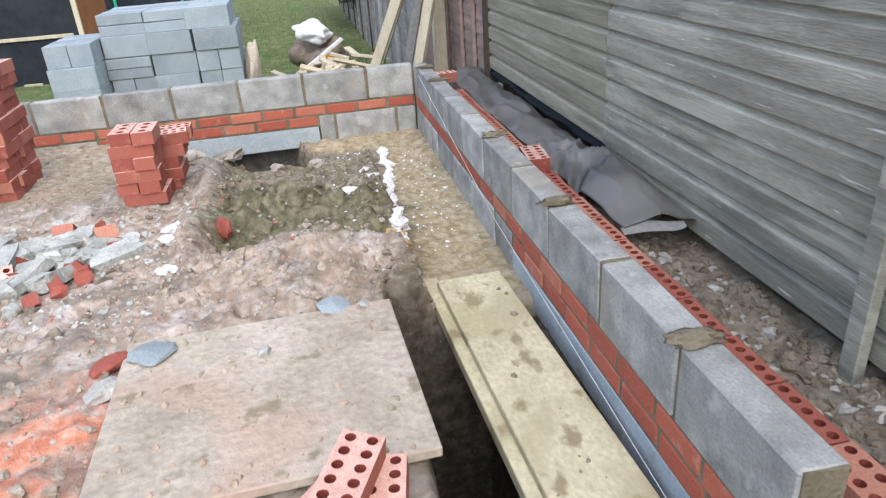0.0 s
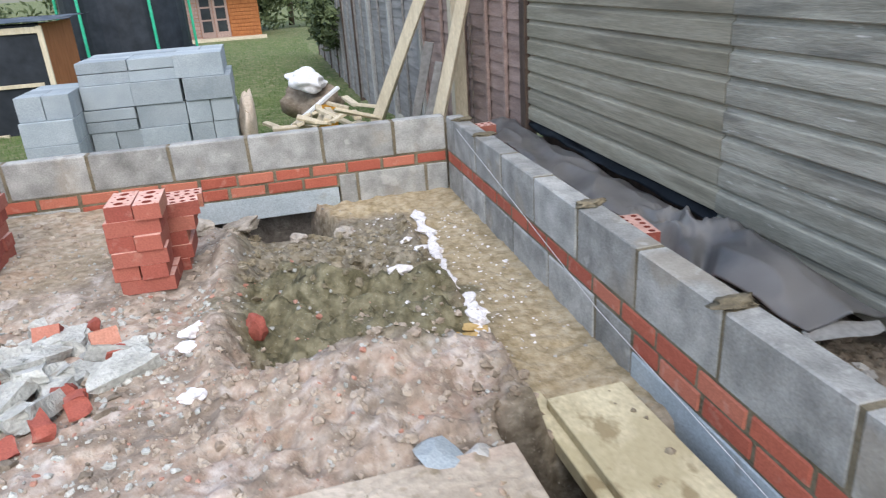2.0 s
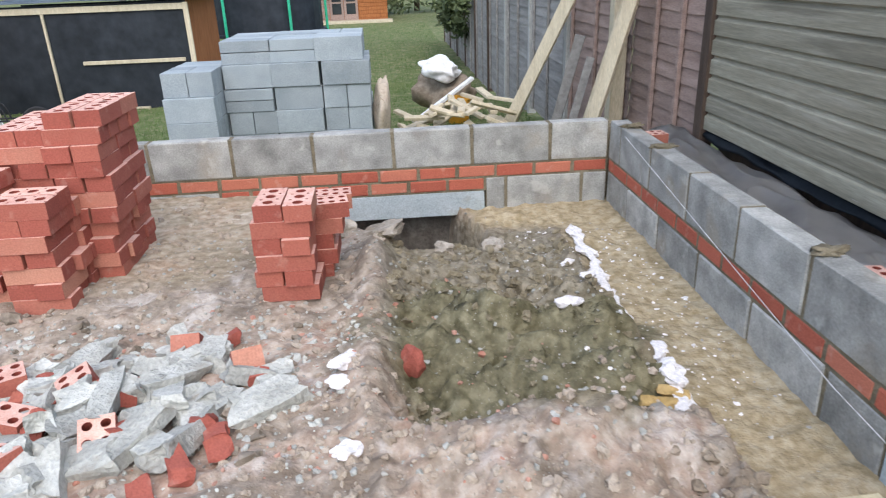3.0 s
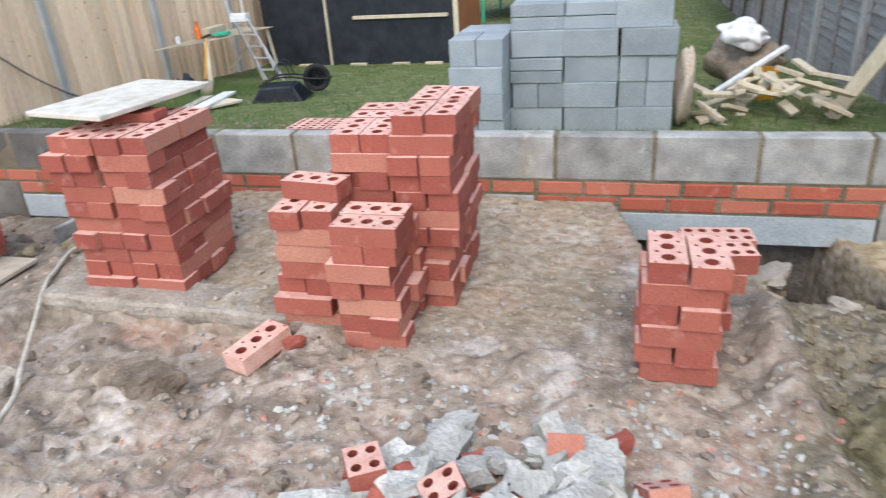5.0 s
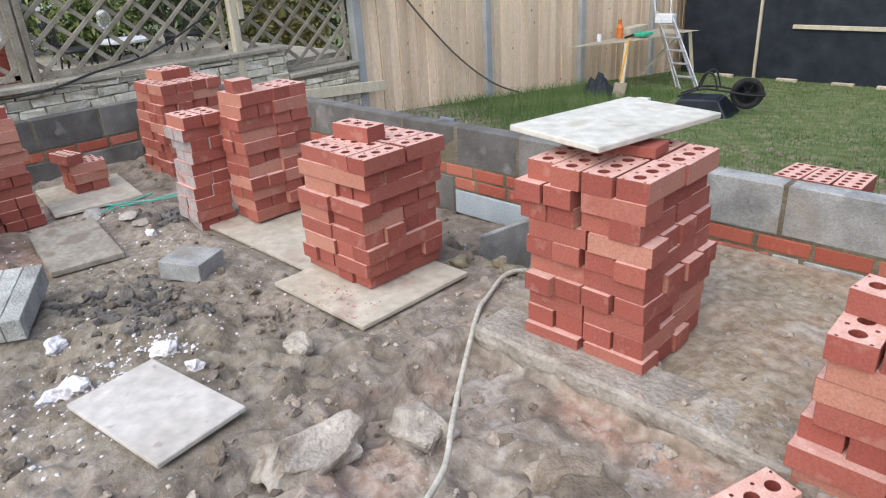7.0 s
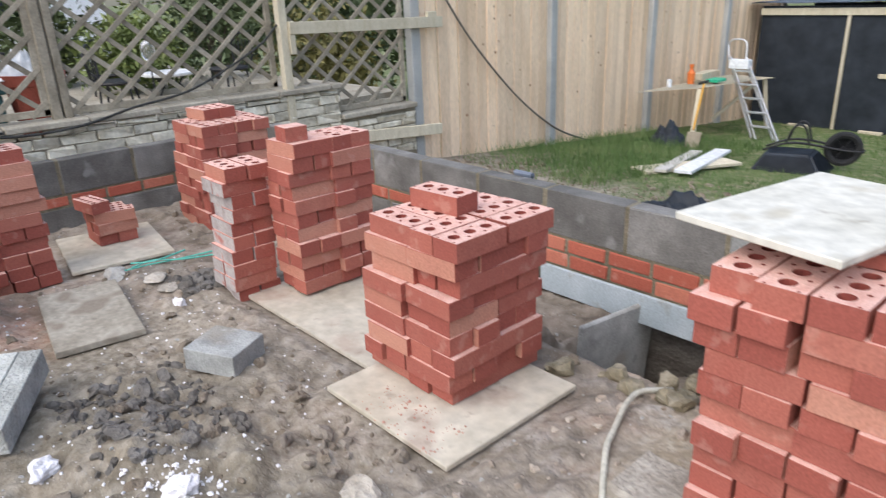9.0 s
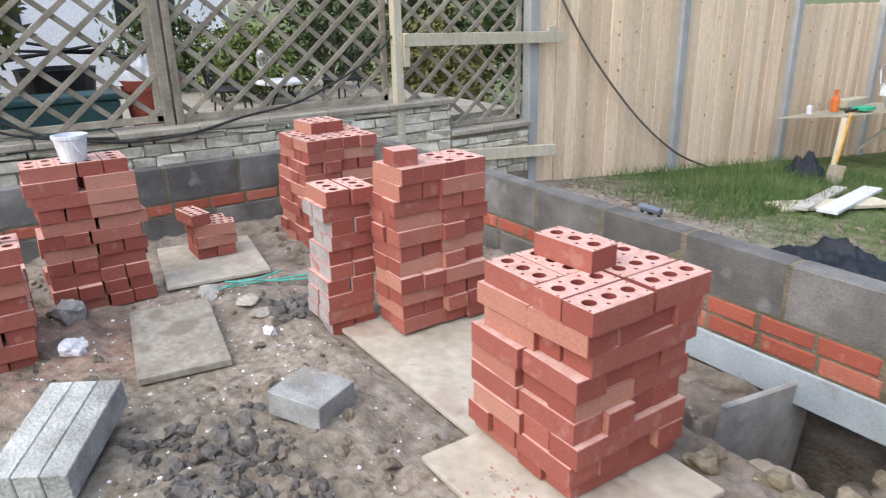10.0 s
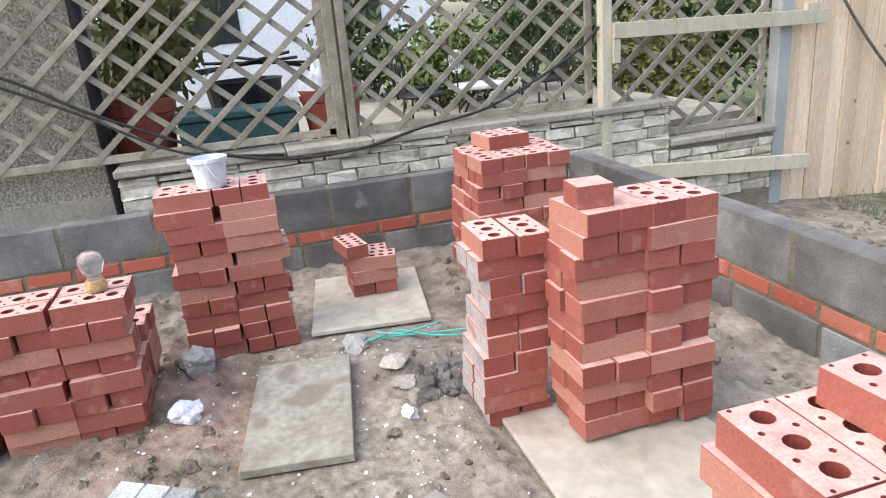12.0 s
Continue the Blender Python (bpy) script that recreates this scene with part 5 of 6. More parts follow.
for q in ((0, 1, 4), (3, 5, 2), (0, 4, 5, 3), (1, 2, 5, 4), (0, 3, 2, 1)):
    bm.faces.new([bm.verts[i] for i in q])
part("roof", bm, M_DARKWOODSHADE, cabin)
part("deck", bx((-1.7, -0.9, -0.05), (2.0, 0, 0.1), 0.01), M_TIMBER, cabin)
tagged(part("wood_pile", rock(91, (1.0, 0.6, 0.9), 0.5, 3), M_PANEL, m=pose(-4.7, 27.6, -0.4)), "heap of brown timber beside the cabin", "wood pile")

# pack of new blocks: front face in the garden behind the wall
pile = thing("block_pile", pose(-3.2, 2.75, -0.26), "large stack of new blue-grey concrete blocks", "block stack")
rnd = random.Random(61)
FACE = solid_brick_mesh(M_BLOCKNEW, None, (0.44, 0.1, 0.212), 0.004)
FLATB = solid_brick_mesh(M_BLOCKNEW, None, (0.44, 0.212, 0.1), 0.004)
HALFB = solid_brick_mesh(M_BLOCKNEW, None, (0.215, 0.21, 0.212), 0.004)


def put_block(me, x, y, z, rz=0.0):
    ob = new("block", me)
    ob.parent = pile
    ob.matrix_basis = pose(x, y, z, 0, 0, rz + rnd.uniform(-1.5, 1.5))


for depth in range(2):
    for col in range(4):
        rows = 4 if col == 0 else 5
        x0 = 0.22 + col * 0.445
        for r in range(rows):
            z0 = r * 0.214
            y0 = depth * 0.46 - (0.4 if col == 0 else 0) + rnd.uniform(-0.02, 0.02) + (0.03 if r == rows - 1 else 0)
            x0 = 0.22 + col * 0.447 + rnd.uniform(-0.012, 0.012) + (0.1 if r == 4 and col == 3 else 0) * -0.5
            style = rnd.random()
            if style < 0.5:
                for k in range(4):
                    put_block(FACE, x0, y0 + 0.05 + k * 0.108, z0)
            elif style < 0.8:
                for k in range(2):
                    for q in range(2):
                        put_block(FLATB, x0 + rnd.uniform(-0.01, 0.01), y0 + 0.106 + q * 0.22, z0 + k * 0.106)
            else:
                for k in range(2):
                    for q in range(2):
                        put_block(HALFB, x0 - 0.11 + 0.222 * k, y0 + 0.11 + q * 0.22, z0)
foam = part("insulation_batt", rock(45, (0.14, 0.5, 0.75), 0.25, 3), M_SLAB, m=pose(-1.33, 3.05, 0.1), smooth=True)
tagged(foam, "yellowish fibrous batt beside the block stack", "insulation")
stump = part("broken_block", rock(46, (0.24, 0.18, 0.16), 0.25, 2), M_ROCK, m=pose(-2.72, 0.75, -0.02))
tagged(stump, "broken grey block standing by the block stack", "rubble")

# three perforated bricks on the outer leaf
for k in range(3):
    ob = new("loose_brick", ME_TEN)
    ob.matrix_basis = pose(-3.52 + 0.11 * k, 0.25, 0.45, 0, 0, 84 + 3 * k)
    tagged(ob, "red perforated brick lying on the outer leaf", "brick", "bricks on the outer leaf")

# right boundary beyond the cladding: lap panels and posts


def lap_panel(y0, y1, z0, z1, material, label, battens, seed):
    p = thing("lap_fence_panel", pose(0.62, y0, 0), label, "fence panel", "lap fence panels")
    rnd = random.Random(seed)
    z = z0
    while z < z1:
        bm = bmesh.new()
        n = 10
        w = y1 - y0
        rows = []
        for i in range(n + 1):
            wav = 0.012 * noise.noise(Vector((i * 0.6, z * 9, seed)))
            rows.append([bm.verts.new((dx, w * i / n, dz + (wav if low else 0))) for dx, dz, low in ((-0.012, 0, 1), (-0.022, 0.0, 1), (-0.006, 0.13, 0), (0.0, 0.13, 0))])
        for a, b in zip(rows, rows[1:]):
            for k in range(4):
                bm.faces.new((a[k], a[(k + 1) % 4], b[(k + 1) % 4], b[k]))
        bm.faces.new(rows[0])
        bm.faces.new(rows[-1][::-1])
        part("lap_board", bm, material, p, m=pose(0, 0, z))
        z += 0.105
    for yy in battens:
        part("batten", bx((-0.05, yy * (y1 - y0) - 0.02, z0), (-0.022, yy * (y1 - y0) + 0.02, z1), 0.003), material, p)
    return p


lap_panel(0.2, 1.42, -0.1, 1.95, M_PANEL, "red-brown overlapping fence panel with battens", (0.25, 0.6), 71)
edges = [1.4, 3.25, 5.1, 6.95, 8.8, 10.65, 12.5, 14.4, 16.3, 18.2]
for i, (a, b) in enumerate(zip(edges, edges[1:])):
    zg = max(-0.8, -0.09 * (a + b) / 2)
    lap_panel(a + 0.05, b - 0.05, zg, zg + 1.75 + (0.15 if i < 2 else 0), M_PANEL if i == 0 else M_PANELGREY, "weathered grey overlapping fence panel", (0.05, 0.5, 0.95), 80 + i)
    tagged(part("fence_post", bx((0.55, b - 0.05, zg - 0.1), (0.65, b + 0.05, zg + 1.95), 0.006), M_POSTCON if i < 3 else M_DARKWOODSHADE), "grey post between fence panels", "post", "boundary posts")
tagged(part("timber_post", bx((0.42, 1.33, -0.2), (0.53, 1.44, 2.1), 0.005), M_TIMBER), "square new timber post by the fence", "post")
leaves("climber", (0.35, 13.5, 0.6), (0.25, 3.5, 0.9), 5000, M_DARKLEAF, "dark ivy overgrowing the boundary fence", "climber", 0.07, 72)
for a, b, w, h, lab in (
    ((0.12, 1.12, -0.1), (0.5, 0.72, 1.7), 0.045, 0.09, "long pale plank leaning on the fence"),
    ((0.16, 1.32, -0.1), (0.54, 0.95, 1.6), 0.045, 0.085, "pale timber length leaning on the fence"),
    ((-0.05, 3.35, -0.3), (0.5, 2.75, 1.15), 0.035, 0.13, "broad pale board leaning on the fence"),
    ((0.05, 3.6, -0.3), (0.5, 3.2, 0.9), 0.035, 0.1, "split pale board leaning on the fence"),
    ((0.25, 2.6, -0.3), (0.5, 2.5, 0.75), 0.03, 0.09, "dark old board leaning on the fence"),
    ((0.28, 2.2, -0.3), (0.5, 2.15, 0.6), 0.03, 0.07, "short old board leaning on the fence"),
):
    tagged(part("leaning_plank", beam(a, b, w, h), M_TIMBER if "pale" in lab else M_PANELGREY), lab, "plank", "planks leaning on the fence")
bk = thing("bucket", pose(-0.42, 4.5, -0.42), "orange-yellow plastic bucket among scrap", "bucket")
part("body", lathe([(0.12, 0), (0.15, 0.3), (0.16, 0.3), (0.155, 0.32), (0.145, 0.32), (0.115, 0.03)], 20), M_YELLOW, bk, smooth=False)
sack = part("rubble_sack", rock(93, (0.46, 0.36, 0.22), 0.5, 4), M_PLASTICW, m=pose(-0.55, 4.85, 0.2, 12, 8, 0), smooth=True)
tagged(sack, "crumpled white sack on a heap of scrap", "sack")
tagged(part("scrap_mound", rock(94, (0.6, 0.5, 0.7), 0.5, 3), M_CLOD, m=pose(-0.5, 5.0, -0.2), smooth=True), "dark heap of scrap under a white sack", "scrap heap")
tagged(part("white_plank", beam((-0.98, 4.25, -0.33), (-0.24, 4.5, 0.12), 0.07, 0.035), M_PLASTICW), "white painted board propped on the heap", "plank")
rnd = random.Random(95)
for k in range(34):
    l = rnd.uniform(0.15, 0.5)
    x, y = rnd.uniform(-1.15, 0.05), rnd.uniform(3.0, 4.1)
    m = pose(x, y, -0.3 + rnd.uniform(0, 0.22) + 0.12 * (x + 1.1), rnd.uniform(-25, 25), rnd.uniform(-25, 25), rnd.uniform(0, 180))
    tagged(part("timber_offcut", bx((-l / 2, -0.04, -0.015), (l / 2, 0.04, 0.02), 0.004), M_TIMBER, m=m), "splintered pale timber offcut in a heap", "offcut", "heap of timber offcuts")

# work bench, ladder, wheelbarrow, spade
bench = thing("work_bench", pose(-7.65, 6.5, -0.02), "rough plank work bench against the fence", "bench")
bm = bmesh.new()
vs = [bm.verts.new(p) for p in ((-0.45, -1.3, 0.13), (0.0, -0.55, 0.13), (0.2, 1.25, 0.08), (-0.5, 1.3, 0.08))]
bm.faces.new(vs)
bmesh.ops.solidify(bm, geom=bm.faces[:], thickness=0.055)
part("benchtop", bm, M_PALEWOOD, bench)
part("leg", beam((0.02, -0.55, 0.12), (0.06, -0.72, -0.5), 0.06, 0.05), M_TIMBER, bench)
part("leg", beam((0.12, 1.1, 0.09), (0.2, 1.15, -0.6), 0.06, 0.05), M_TIMBER, bench)
part("brace", beam((0.1, 0.9, 0.06), (-0.3, 0.5, -0.45), 0.05, 0.04), M_TIMBER, bench)
tagged(part("tool_box", bx((-7.85, 6.5, 0.11), (-7.68, 6.75, 0.15), 0.006), M_BRIGHTGREEN), "flat green box lying on the bench", "box")
tagged(part("spray_bottle", lathe([(0.045, 0), (0.05, 0.14), (0.02, 0.19), (0.03, 0.25)], 14), M_ORANGE, m=pose(-7.9, 6.2, 0.12)), "orange plastic bottle on the bench", "bottle")
tagged(part("timber_offcut", bx((-8.05, 6.5, 0.13), (-7.9, 7.0, 0.22), 0.005), M_TIMBER), "short pale offcut lying on the bench", "offcut")
tagged(part("jar", lathe([(0.03, 0), (0.033, 0.08), (0.025, 0.1)], 12), M_PLASTICW, m=pose(-7.95, 5.75, 0.125)), "small pale jar on the bench", "jar")

ladder = thing("step_ladder", pose(-7.1, 6.6, -0.6) @ Matrix.Diagonal((0.74, 0.74, 0.74, 1)), "folded aluminium step ladder leaning on the fence", "ladder")
for s in (-0.17, 0.17):
    part("stile", beam((s * 1.15 + 0.15, 0, 0), (s * 0.85 - 0.75, 0.5, 1.35), 0.025, 0.06), M_ALU, ladder)
    part("rear_stile", beam((s * 1.15 + 0.02, 0.12, 0.0), (s * 0.85 - 0.78, 0.58, 1.25), 0.02, 0.04), M_ALU, ladder)
for k in range(5):
    f = (k + 1) / 6
    cx, cy, cz = 0.15 - 0.9 * f, 0.5 * f, 1.35 * f
    part("tread", bx((cx - 0.18, cy - 0.04, cz - 0.015), (cx + 0.18, cy + 0.05, cz + 0.015), 0.003), M_ALU, ladder)
part("platform", bx((-0.86, 0.38, 1.16), (-0.5, 0.56, 1.32), 0.006), M_PLASTICW, ladder)
part("hoop", tube(spline([(-0.92, 0.5, 1.3), (-0.98, 0.58, 1.6), (-0.82, 0.6, 1.66), (-0.66, 0.58, 1.6), (-0.6, 0.5, 1.3)], 6), 0.014, 8), M_ALU, ladder, smooth=True)

spade = thing("spade", pose(-7.35, 5.2, -0.47), "spade with yellow shaft leaning on the bench", "spade")
part("shaft", beam((0.1, -0.05, 0.22), (-0.08, 0.45, 0.68), 0.022, 0.022), M_YELLOW, spade)
part("blade", bx((-0.08, -0.008, -0.12), (0.08, 0.008, 0.12), 0.004, pose(0.14, -0.12, 0.1, -35, 0, 15)), M_MORTAR, spade)
part("handle", beam((-0.14, 0.43, 0.68), (-0.03, 0.48, 0.72), 0.03, 0.03), M_BLACKMETAL, spade)

barrow = thing("wheelbarrow", pose(-6.12, 4.75, -0.43, 0, 0, 14) @ Matrix.Diagonal((0.82, 0.82, 0.82, 1)), "upturned black wheelbarrow lying on the grass", "wheelbarrow")
bm = bmesh.new()
rim = [bm.verts.new(p) for p in ((-0.22, -0.5, 0.0), (0.6, -0.52, 0.0), (0.66, 0.12, 0.03), (-0.2, 0.12, 0.06))]
base = [bm.verts.new(p) for p in ((-0.08, -0.3, 0.22), (0.42, -0.32, 0.24), (0.46, 0.02, 0.26), (-0.06, 0.04, 0.25))]
bm.faces.new(base)
for k in range(4):
    bm.faces.new((rim[k], rim[(k + 1) % 4], base[(k + 1) % 4], base[k]))
bmesh.ops.solidify(bm, geom=bm.faces[:], thickness=0.012)
bmesh.ops.bevel(bm, geom=bm.edges[:], offset=0.025, segments=2, affect="EDGES", clamp_overlap=True)
part("tray", bm, M_BLACKPLY, barrow)
wm = pose(0.72, 0.16, 0.25, 90, 0, 12)
w = part("wheel", lathe([(0.15, -0.03), (0.17, -0.045), (0.2, -0.04), (0.215, 0), (0.2, 0.04), (0.17, 0.045), (0.15, 0.03), (0.15, -0.03)], 28, m=wm), M_RUBBER, barrow)
part("rim", lathe([(0.135, -0.025), (0.152, -0.028), (0.152, 0.028), (0.135, 0.025), (0.135, -0.025)], 24, m=wm), M_BLACKMETAL, w)
part("hub", lathe([(0.0, -0.05), (0.03, -0.05), (0.03, 0.05), (0.0, 0.05)], 12, m=wm), M_BLACKMETAL, w)
for k in range(6):
    a = k * math.pi / 3
    part("spoke", beam(wm @ Vector((0.02 * math.cos(a), 0.02 * math.sin(a), 0)), wm @ Vector((0.14 * math.cos(a), 0.14 * math.sin(a), 0)), 0.012, 0.012, 0.001), M_BLACKMETAL, w)
for s in (0.0, 0.24):
    part("frame_tube", tube(spline([(-0.15, -0.02 + s, 0.2), (0.1, s, 0.3), (0.35, s, 0.31), (0.72, 0.06 + s * 0.8, 0.25), (0.95, 0.1 + s * 0.4, 0.24)], 6), 0.014, 8), M_BLACKMETAL, barrow, smooth=True)
    part("leg", tube(spline([(0.1, s, 0.3), (0.16, s, 0.48), (0.24, s, 0.54), (0.31, s, 0.48), (0.36, s, 0.3)], 6), 0.013, 8), M_BLACKMETAL, barrow, smooth=True)
tagged(part("rubble_bag", crumple(0.24, 0.2, 0.3, 97), M_BLACKPLY, m=pose(-7.6, 5.2, -0.48), smooth=True), "crumpled black bag under the bench", "bag")
tagged(part("plastic_sheet", crumple(0.5, 0.34, 0.2, 98), M_BLACKPLY, m=pose(-5.5, 1.85, -0.19, 0, 0, -20), smooth=True), "crumpled black plastic sheeting on the soil", "plastic sheet")
for a, b, w_, mt in (((-6.75, 3.2, -0.27), (-6.35, 4.3, -0.33), 0.25, M_TIMBER), ((-6.35, 3.3, -0.24), (-6.65, 4.7, -0.33), 0.16, M_PLASTICW), ((-6.55, 3.25, -0.25), (-6.9, 4.6, -0.36), 0.12, M_PLY)):
    tagged(part("plank", beam(a, b, w_, 0.03), mt), "pale board lying flat on the grass", "plank", "boards on the grass")
handle = thing("garden_fork", pose(-6.05, 0.75, 0.0), "tool handle standing in the soil", "tool")
part("shaft", tube([(0, 0, -0.06), (0, 0, 0.3)], 0.016, 8), M_BLACKMETAL, handle)
part("grip", tube([(-0.07, 0, 0.31), (0.07, 0, 0.31)], 0.02, 8), M_TARP, handle)
for sx in (-1, 1):
    part("yoke", tube([(0.065 * sx, 0, 0.31), (0.05 * sx, 0, 0.24), (0, 0, 0.18)], 0.01, 6), M_BLACKMETAL, handle)

# ---- membrane beside the cladding ----


def draped(x0, x1, y0, y1, zf, nx=44, ny=220):
    bm = bmesh.new()
    rows = []
    for j in range(ny + 1):
        y = y0 + (y1 - y0) * j / ny
        rows.append([bm.verts.new((x0 + (x1 - x0) * i / nx, y, zf(i / nx, y))) for i in range(nx + 1)])
    for a, b in zip(rows, rows[1:]):
        for i in range(nx):
            bm.faces.new((a[i], a[i + 1], b[i + 1], b[i]))
    bmesh.ops.solidify(bm, geom=bm.faces[:], thickness=0.004)
    return bm


def sheet_z(u, y):
    """A slack sheet: smooth far stretch, gathered folds, then a full bulge at its near end."""
    ridge = math.sin(math.pi * min(1, 0.08 + u * 0.9)) ** 0.7
    bulge = math.exp(-((y + 2.42) / 0.3) ** 2)
    gather = math.exp(-((y + 1.92 + 0.25 * u) / 0.24) ** 2)
    z = 0.33 + ridge * (0.05 + 0.075 * bulge) + 0.03 * noise.noise(Vector((u * 1.3, y * 1.6, 2.0)))
    q = Vector((u * 2.2 + y * 1.5, y * 5.5 - u * 2.0, 4.0))
    z += gather * ridge * (0.18 * (0.36 - abs(noise.noise(q))) + 0.03 * (0.3 - abs(noise.noise(q * 2.3))))
    z -= 0.07 * math.exp(-((y + 2.33 - 0.3 * u) / 0.05) ** 2) * (1 - smooth(0.1, 0.5, u))
    z += 0.045 * (0.3 - abs(noise.noise(Vector((u * 2.5 - y, y * 3.0, 6.0)))))
    z += 0.025 * smooth(-2.68, -2.84, y)
    return z


membrane = thing("damp_membrane", pose(0, 0, 0), "crumpled dusty grey plastic membrane heaped beside the wall", "membrane")
part("sheet", draped(0.308, 0.61, -2.84, 0.38, sheet_z), M_MEMBRANE, membrane, smooth=True)
lip = bmesh.new()
for i in range(15):
    for j in range(4):
        u, v = i / 14, j / 3
        w = 0.075 * math.sin(math.pi * (0.12 + 0.8 * u)) ** 0.7
        lip.verts.new((0.3 + 0.24 * u, -2.83 - 0.02 * u - w * (v - 0.2), 0.375 + 0.015 * u + 0.012 * math.sin(u * 5) - 0.012 * v))
lip.verts.ensure_lookup_table()
for i in range(14):
    for j in range(3):
        k = i * 4 + j
        lip.faces.new([lip.verts[q] for q in (k, k + 4, k + 5, k + 1)])
bmesh.ops.solidify(lip, geom=lip.faces[:], thickness=0.004)
part("turned_edge", lip, M_LIP, membrane, "pale turned-up edge of the sheet", smooth=True)
# narrow black band between the sheet and the cladding
edge_band = draped(0.598, 0.64, -2.0, 0.2, lambda u, y: 0.37 + 0.05 * u + 0.03 * noise.noise(Vector((u, y * 4, 3.0))), 6, 80)
part("tucked_edge", edge_band, M_BLACKPLY, membrane, "black band along the foot of the cladding", smooth=True)
ob = new("loose_brick", ME_TEN)
ob.matrix_basis = pose(LEAF, -1.98, LEAFZ + 0.065, 0, 0, 84)
tagged(ob, "red perforated brick lying on the outer course", "brick")
for zz in (0.4,):
    ob = new("loose_brick", ME_TEN)
    ob.matrix_basis = pose(0.18, -0.1, zz, 0, 0, 4)
    tagged(ob, "red brick laid at the wall corner", "brick", "corner bricks")
tagged(part("stay_post", bx((0.55, -3.72, 0.2), (0.585, -3.66, 1.0), 0.004), M_PALECLAD), "grey timber stay against the cladding", "post")

# ---- foundations seen under the lintels ----
bm = bmesh.new()
box(bm, (-0.012, -0.33, -0.5), (0.012, 0.13, 0.1), 0.008, pose(-4.745, -0.02, 0, 0, 5, -9))
tagged(part("trench_shutter", bm, M_BLOCK), "grey concrete edge of the trench under the lintel", "trench edge")
rnd = random.Random(120)
for k in range(60):
    s = rnd.uniform(0.03, 0.1)
    x, y = -4.15 - 0.5 * rnd.random() ** 1.5, rnd.uniform(-0.75, -0.02)
    tagged(part("soil_clod", rock(200 + k, (s, s * 0.8, s * 0.7), 0.4, 2), M_WETCLOD, m=pose(x, y, ground_z(x, y) + s * 0.2, 0, 0, rnd.uniform(0, 360))), "damp grey clod of soil in the trench", "clod", "clods in the trench")
tagged(part("concrete_lump", rock(131, (0.3, 0.16, 0.14), 0.2, 3), M_SLAB, m=pose(-4.56, -0.3, -0.14, 10, 35, 35)), "broken pale concrete lump in the trench", "rubble")
tagged(part("pipe_stub", tube([(-4.4, -0.18, -0.1), (-4.3, -0.3, -0.08)], 0.05, 14), M_CLOD, smooth=True), "round pipe end in the trench", "pipe")

# ---- loose things on the soil ----


def lump(name, x, y, size, rz, mt, label, cat, seed, group="", lift=0.3, tilt=0.0, rough=0.3, sub=3):
    ob = part(name, rock(seed, size, rough, sub), mt, m=pose(x, y, ground_z(x, y) + size[2] * lift, tilt, 0, rz))
    return tagged(ob, label, cat, group)


lump("concrete_lump", -3.9, -1.63, (0.17, 0.15, 0.14), 20, M_DUSTROCK, "broken pale concrete lump on the soil", "rubble", 141, "", 0.16, 0, 0.5, 4)
lump("concrete_lump", -4.05, -1.97, (0.34, 0.17, 0.12), 78, M_DUSTROCK, "long flat broken concrete piece on soil", "rubble", 142, "", 0.16, 0, 0.5, 4)
lump("concrete_lump", -3.85, -2.2, (0.26, 0.18, 0.1), 70, M_DUSTROCK, "broken concrete half sunk in the soil", "rubble", 143, "", 0.16, 0, 0.5, 4)
lump("concrete_lump", -3.3, -1.62, (0.22, 0.14, 0.1), 10, M_CLOD, "muddy stone half sunk in the soil", "rubble", 144)
lump("concrete_lump", -3.45, -1.55, (0.2, 0.12, 0.08), 60, M_CLOD, "muddy stone half sunk in the soil", "rubble", 145)
lump("concrete_lump", -4.53, -1.62, (0.13, 0.09, 0.06), 5, M_DUSTROCK, "small dark stone on the soil", "rubble", 146)
lump("concrete_lump", -5.0, -2.75, (0.3, 0.2, 0.14), 5, M_DUSTROCK, "broken concrete lump on the soil", "rubble", 147, "", 0.16, 0, 0.5, 4)
blk = part("loose_block", bx((-0.11, -0.1, 0), (0.11, 0.1, 0.09), 0.003), M_BLOCK, m=pose(-5.59, -1.51, 0.105, 0, 2, 28))
tagged(blk, "dark grey half block lying on the soil", "block")
tri = thing("scored_block", pose(-5.77, -2.25, 0.14, 0, 8, -31), "light grey concrete block scored in strips", "block")
for k in range(3):
    part("strip", bx((-0.21, -0.115 + 0.078 * k, 0), (0.21, -0.04 + 0.078 * k, 0.1), 0.003), M_HEAP, tri)
for x, y, s, sd in ((-4.96, -2.28, 0.1, 1), (-5.0, -2.34, 0.08, 2), (-5.34, -2.21, 0.09, 3), (-4.73, -1.94, 0.055, 4), (-4.95, -1.95, 0.085, 5), (-6.52, -2.14, 0.1, 6), (-5.05, -2.6, 0.1, 7), (-6.25, -1.42, 0.06, 8)):
    lump("foam_chunk", x, y, (s, s * 0.8, s * 0.7), sd * 50, M_FOAM, "lump of white foam on the mud", "foam", 150 + sd, "white foam lumps", 0.35, 0, 0.5)
rnd = random.Random(160)
STRIP = [(-0.328, -0.455), (-0.353, -0.985), (-0.413, -1.559), (-0.423, -1.888), (-0.438, -2.068), (-0.453, -2.229)]
